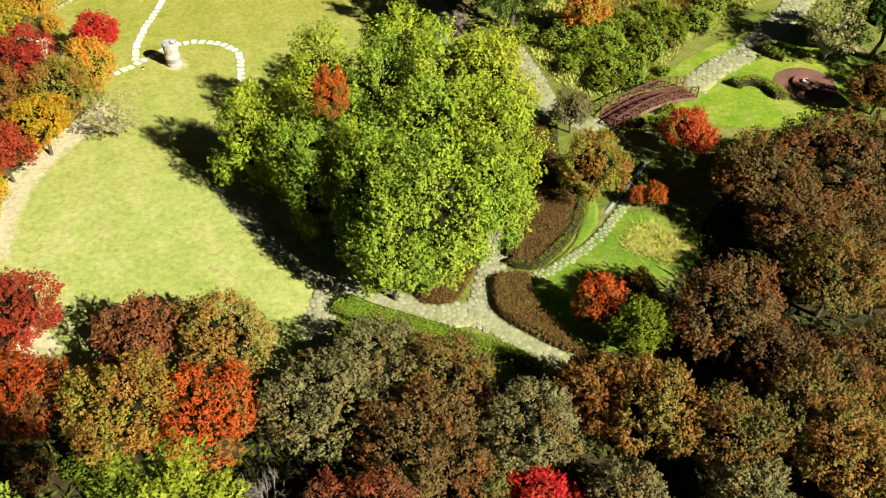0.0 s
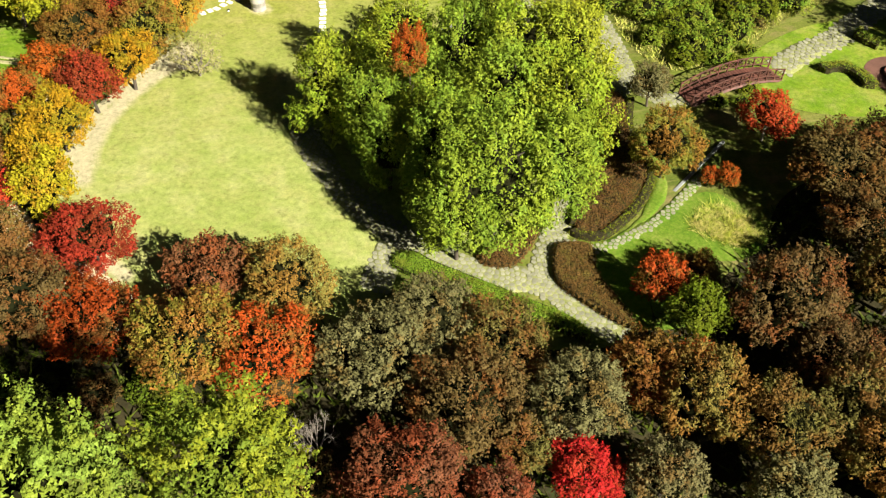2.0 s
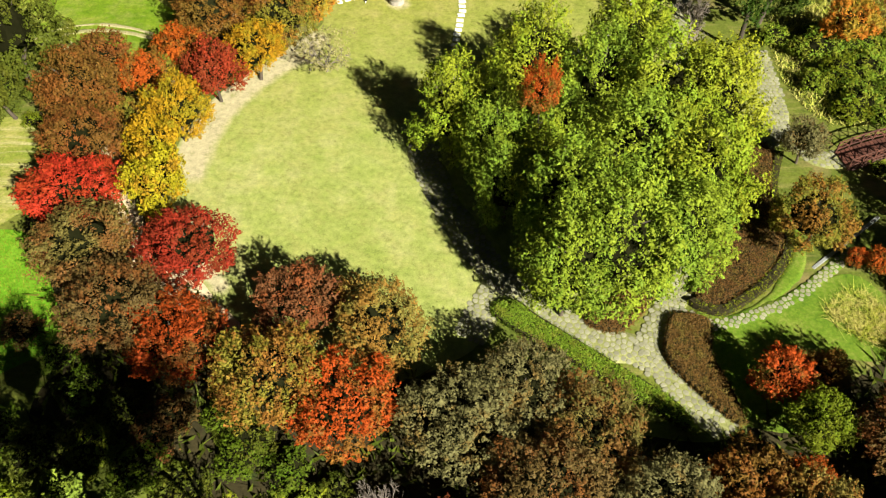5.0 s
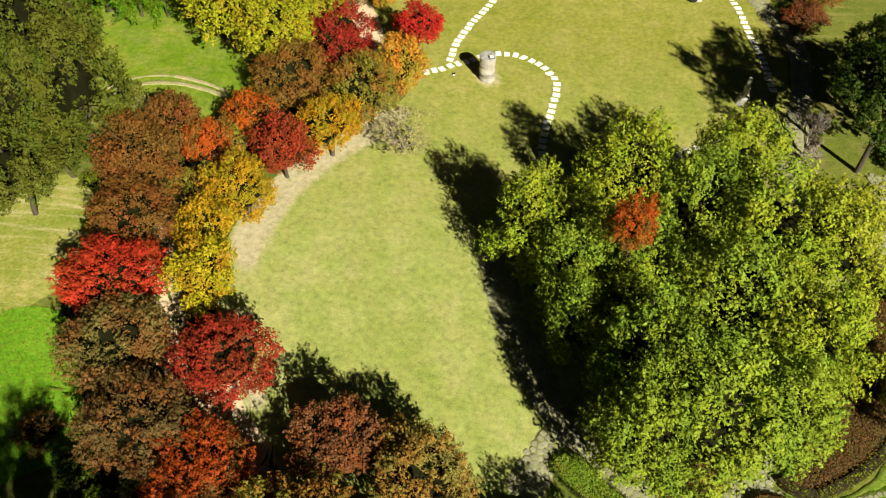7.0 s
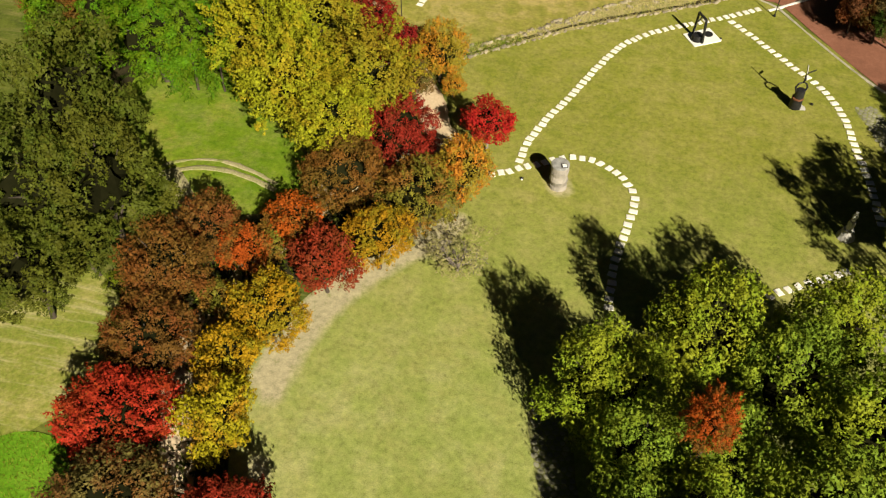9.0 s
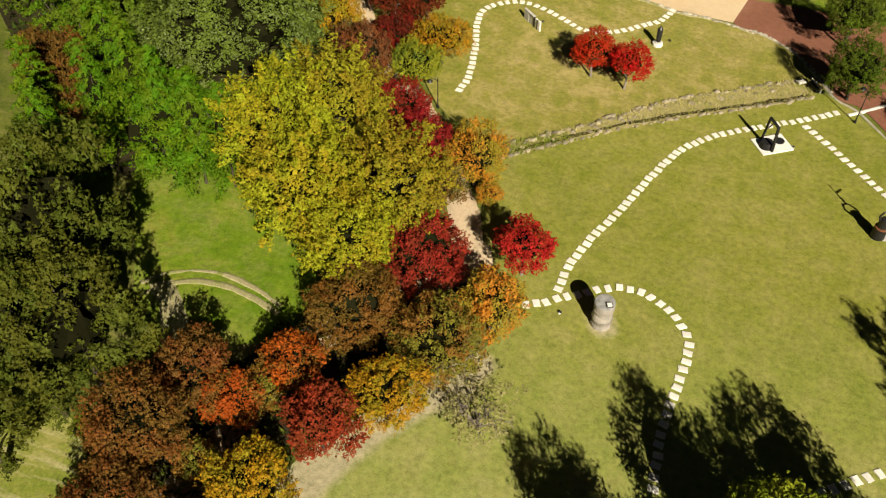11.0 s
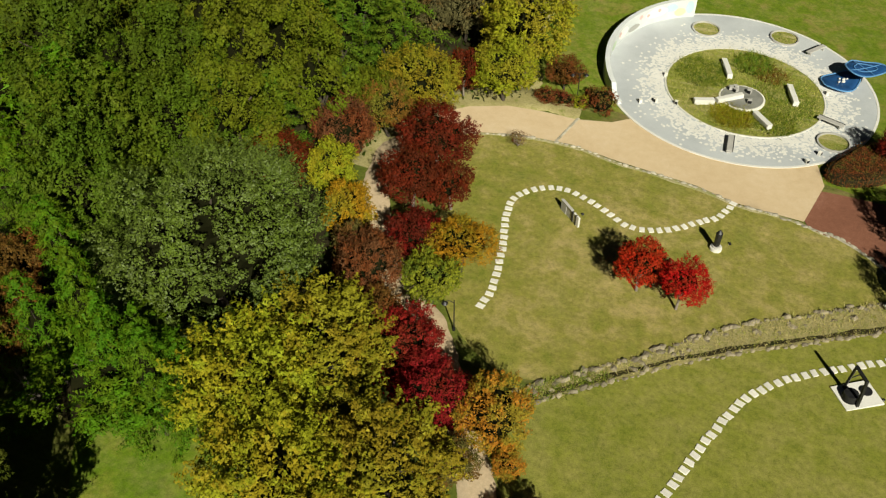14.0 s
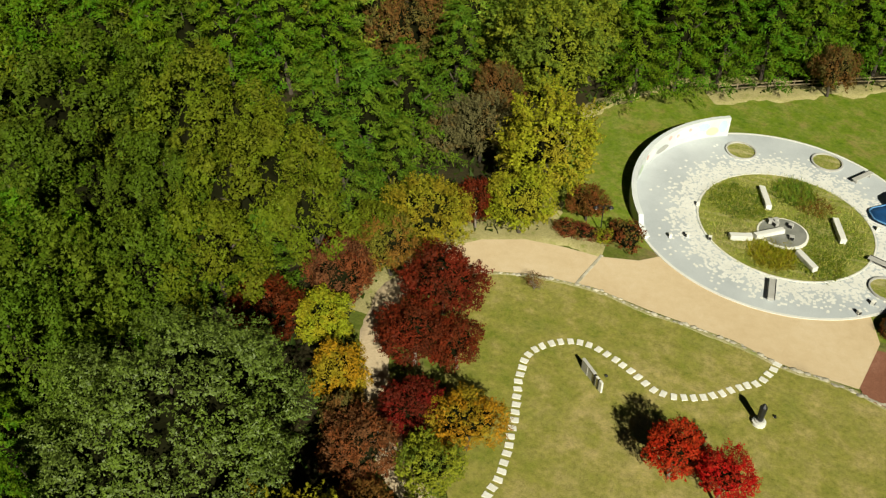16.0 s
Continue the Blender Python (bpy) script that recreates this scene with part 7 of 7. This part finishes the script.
# ---------------------------------------------------------------- bushes by the stream and roads
for i, (x, y, r, h) in enumerate(((32.6, 59.8, 1.9, 2.4), (33.2, 56.5, 1.8, 2.3), (33.7, 53.7, 1.6, 2.0), (35.0, 51.7, 1.2, 1.6), (38.0, 55.1, 1.7, 2.2), (41.4, 57.1, 1.7, 2.2), (44.6, 57.7, 1.8, 2.2), (36.2, 59.9, 1.6, 1.9), (39.1, 60.0, 1.5, 1.8), (42.3, 59.6, 1.6, 2.0), (36.2, 53.9, 1.3, 1.7), (30.9, 55.8, 1.3, 1.7), (35.6, 57.1, 1.7, 2.1), (39.1, 57.8, 1.5, 2.0), (34.3, 62.2, 1.5, 1.8), (47.0, 59.7, 1.5, 1.8), (32.7, 46.7, 0.9, 1.0), (35.6, 47.8, 1.0, 1.0), (34.5, 46.0, 1.0, 1.1), (29.6, 61.7, 1.4, 1.6))):
    bush(("green", "olivegreen", "green", "hedge_green")[i % 4], x, y, r, h, "loose stream-side")
rng = random.Random(31)
for i in range(26):
    x, y = rng.uniform(31, 48), rng.uniform(52.5, 62.5)
    if inside(np.array([(x, y)]), np.array([(30.6, 56.5), (32.5, 52.6), (36, 52.8), (40, 55.8), (46, 57.6), (48, 60.8), (40, 61.8), (31, 62.6)]))[0]:
        bush(("green", "olivegreen", "hedge_green", "darkgreen")[i % 4], x, y, rng.uniform(0.9, 1.6), rng.uniform(1.2, 2.0), "loose stream-side")
for i, (x, y, r, h) in enumerate(((47.5, 60.8, 1.3, 1.5), (49.5, 61.0, 1.2, 1.4), (45.2, 59.6, 1.2, 1.5), (42.6, 57.9, 1.1, 1.4), (51.2, 62.6, 1.3, 1.6), (40.4, 56.0, 1.0, 1.2), (36.2, 51.2, 0.9, 1.1), (38.2, 52.4, 0.8, 0.9))):
    bush(("olivegreen", "green", "brown")[i % 3], x, y, r, h, "loose stream-side")
for x, y, r, h, pal in ((-18.3, 117.7, 1.3, 1.1, "shrub_red"), (-16.9, 117.9, 1.3, 1.1, "shrub_red"), (-15.0, 117.9, 0.9, 1.2, "yellowgreen"), (-13.6, 118.6, 1.9, 1.9, "shrub_red"), (-15.8, 118.3, 0.7, 0.8, "olivegreen"), (14.2, 121.2, 1.4, 1.5, "shrub_red")):
    bush(pal, x, y, r, h, "dense rounded")
clipped_bed("shrub_bed", SHRUB_PLAZA, 1.1, "shrub_red", "rounded mass of red-brown shrubs between plaza and brick road", "shrub bed", 7000, 0.1, 0.5, 78)
bare("rust", -18.7, 109.5, 0.9, 1.6, 0.5)
for i, (x, y) in enumerate(((-25.1, 51.0), (-23.2, 48.5), (-22.8, 53.2), (-17.7, 51.2), (-16.8, 46.7), (-17.1, 44.6))):
    bush(("olivegreen", "green", "sparse")[i % 3], x, y, 0.8, 0.9, "straggly")
tufts("meadow_grass", [(34.0, 63.1), (40.7, 61.2), (49.9, 59.7), (59.3, 62.6), (59.0, 73.6), (45.2, 74.7), (34.1, 71.9)], 9000, 0.6, "meadow", "rough meadow grass beyond the stream", "grass", 81, 0.6, 0.06)
tufts("meadow_grass", [(37.4, 63.2), (45.2, 61.5), (52.1, 64.2), (45.2, 69.2), (37.4, 69.9)], 3500, 0.7, "rust", "rust-coloured dry meadow plants", "grass", 82, 0.6, 0.06)
tufts("meadow_grass", [(30.2, 52.6), (35.4, 51.6), (44.0, 56.4), (50.0, 58.6), (58.0, 62.5), (58.0, 67.0), (34.0, 67.0), (29.4, 60.5)], 12000, 0.4, "meadow", "yellow-green rough grass along the stream", "grass", 88, 0.8, 0.05)
tufts("meadow_grass", [(36.0, 63.0), (44.0, 61.0), (52.0, 63.0), (52.0, 68.0), (38.0, 70.0)], 5000, 0.5, "hedge_green", "fresh green meadow plants beyond the stream", "grass", 89, 0.7, 0.06)
tufts("lush_grass_blades", VIVID_B, 7000, 0.16, "hedge_green", "lush green grass blades", "grass", 84, 0.7, 0.04)

for i, (x, y, r, h) in enumerate(((-19.5, 26.1, 1.6, 2.2), (-17.3, 24.8, 1.7, 2.4), (-15.1, 25.4, 1.5, 2.0), (-12.8, 24.1, 1.6, 2.4), (-20.7, 23.0, 1.8, 2.6), (-18.4, 21.7, 1.8, 2.6), (-15.8, 22.4, 1.6, 2.2), (-10.5, 23.2, 1.4, 1.8), (-23.3, 28.4, 1.6, 2.4), (-8.2, 25.0, 1.4, 1.6), (-14.0, 21.0, 1.7, 2.2), (-24.6, 25.4, 1.8, 2.6))):
    bush(("darkgreen", "oak", "olivegreen")[i % 3], x, y, r, h, "shaded woodland-edge")

for i, (x, y, r, h) in enumerate(((-16.2, 28.6, 1.3, 1.7), (-13.9, 27.2, 1.4, 1.8), (-11.4, 27.3, 1.3, 1.6), (-9.2, 27.4, 1.2, 1.6), (-7.6, 25.8, 1.3, 1.8), (-12.3, 25.9, 1.4, 1.8), (-5.6, 24.2, 1.3, 1.8), (-3.4, 22.6, 1.4, 1.9), (-1.4, 20.6, 1.5, 2.2), (-4.6, 21.4, 1.4, 2.0), (-8.9, 26.9, 1.0, 1.2), (-20.4, 32.4, 1.2, 1.5), (-17.9, 30.8, 1.2, 1.5), (0.8, 19.4, 1.5, 2.2))):
    bush(("darkgreen", "oak", "umber")[i % 3], x, y, r, h, "shaded woodland-edge")

tufts("undergrowth", FLOOR_WOOD, 14000, 0.6, "evergreen", "dark green undergrowth in the dense wood", "undergrowth", 85, 0.8, 0.22)
tufts("undergrowth", FLOOR_FRONT, 6000, 0.6, "oak", "dull green weeds under the front maples", "undergrowth", 86, 0.8, 0.14)
tufts("undergrowth", FLOOR_ALLEY, 4000, 0.5, "oak", "dull green weeds under the alley trees", "undergrowth", 87, 0.8, 0.12)

# ---------------------------------------------------------------- wood behind and beside the gardens
def fill_wood(outline, gap, pals, seed, kinds, keep=None):
    o = np.array(outline, float)
    lo, hi = o.min(0), o.max(0)
    rng = random.Random(seed)
    row = 0
    y = lo[1]
    while y < hi[1]:
        x = lo[0] + (gap / 2 if row % 2 else 0)
        while x < hi[0]:
            p = (x + rng.uniform(-0.3, 0.3) * gap, y + rng.uniform(-0.3, 0.3) * gap)
            if inside(np.array([p]), o)[0]:
                f, pal = rng.choice(kinds), rng.choice(pals)
                r = gap * rng.uniform(0.55, 0.72)
                f(pal, p[0], p[1], r, r * rng.uniform(2.4, 3.2) + 1, 1.0)
            x += gap
        y += gap * 0.87
        row += 1


fill_wood([(-10.1, 148.3), (7.8, 158.7), (23.8, 166.5), (24.4, 184.9), (-8.0, 179.1), (-37.5, 166.1), (-27.6, 148.9)], 5.4, ("pine", "pine", "darkgreen"), 91, (far_conifer, far_conifer, far_broadleaf))
fill_wood([(-27.6, 148.9), (-37.5, 166.1), (-70.7, 155.3), (-99.0, 139.8), (-80.3, 125.7), (-56.3, 129.0), (-41.9, 134.6)], 5.6, ("pine", "pine", "green"), 92, (far_conifer,))
fill_wood([(-80.3, 123.8), (-56.3, 127.0), (-46.9, 115.1), (-48.9, 99.2), (-54.3, 85.0), (-75.6, 91.9)], 5.6, ("darkgreen", "olivegreen", "pine"), 93, (far_broadleaf, far_conifer, far_conifer))
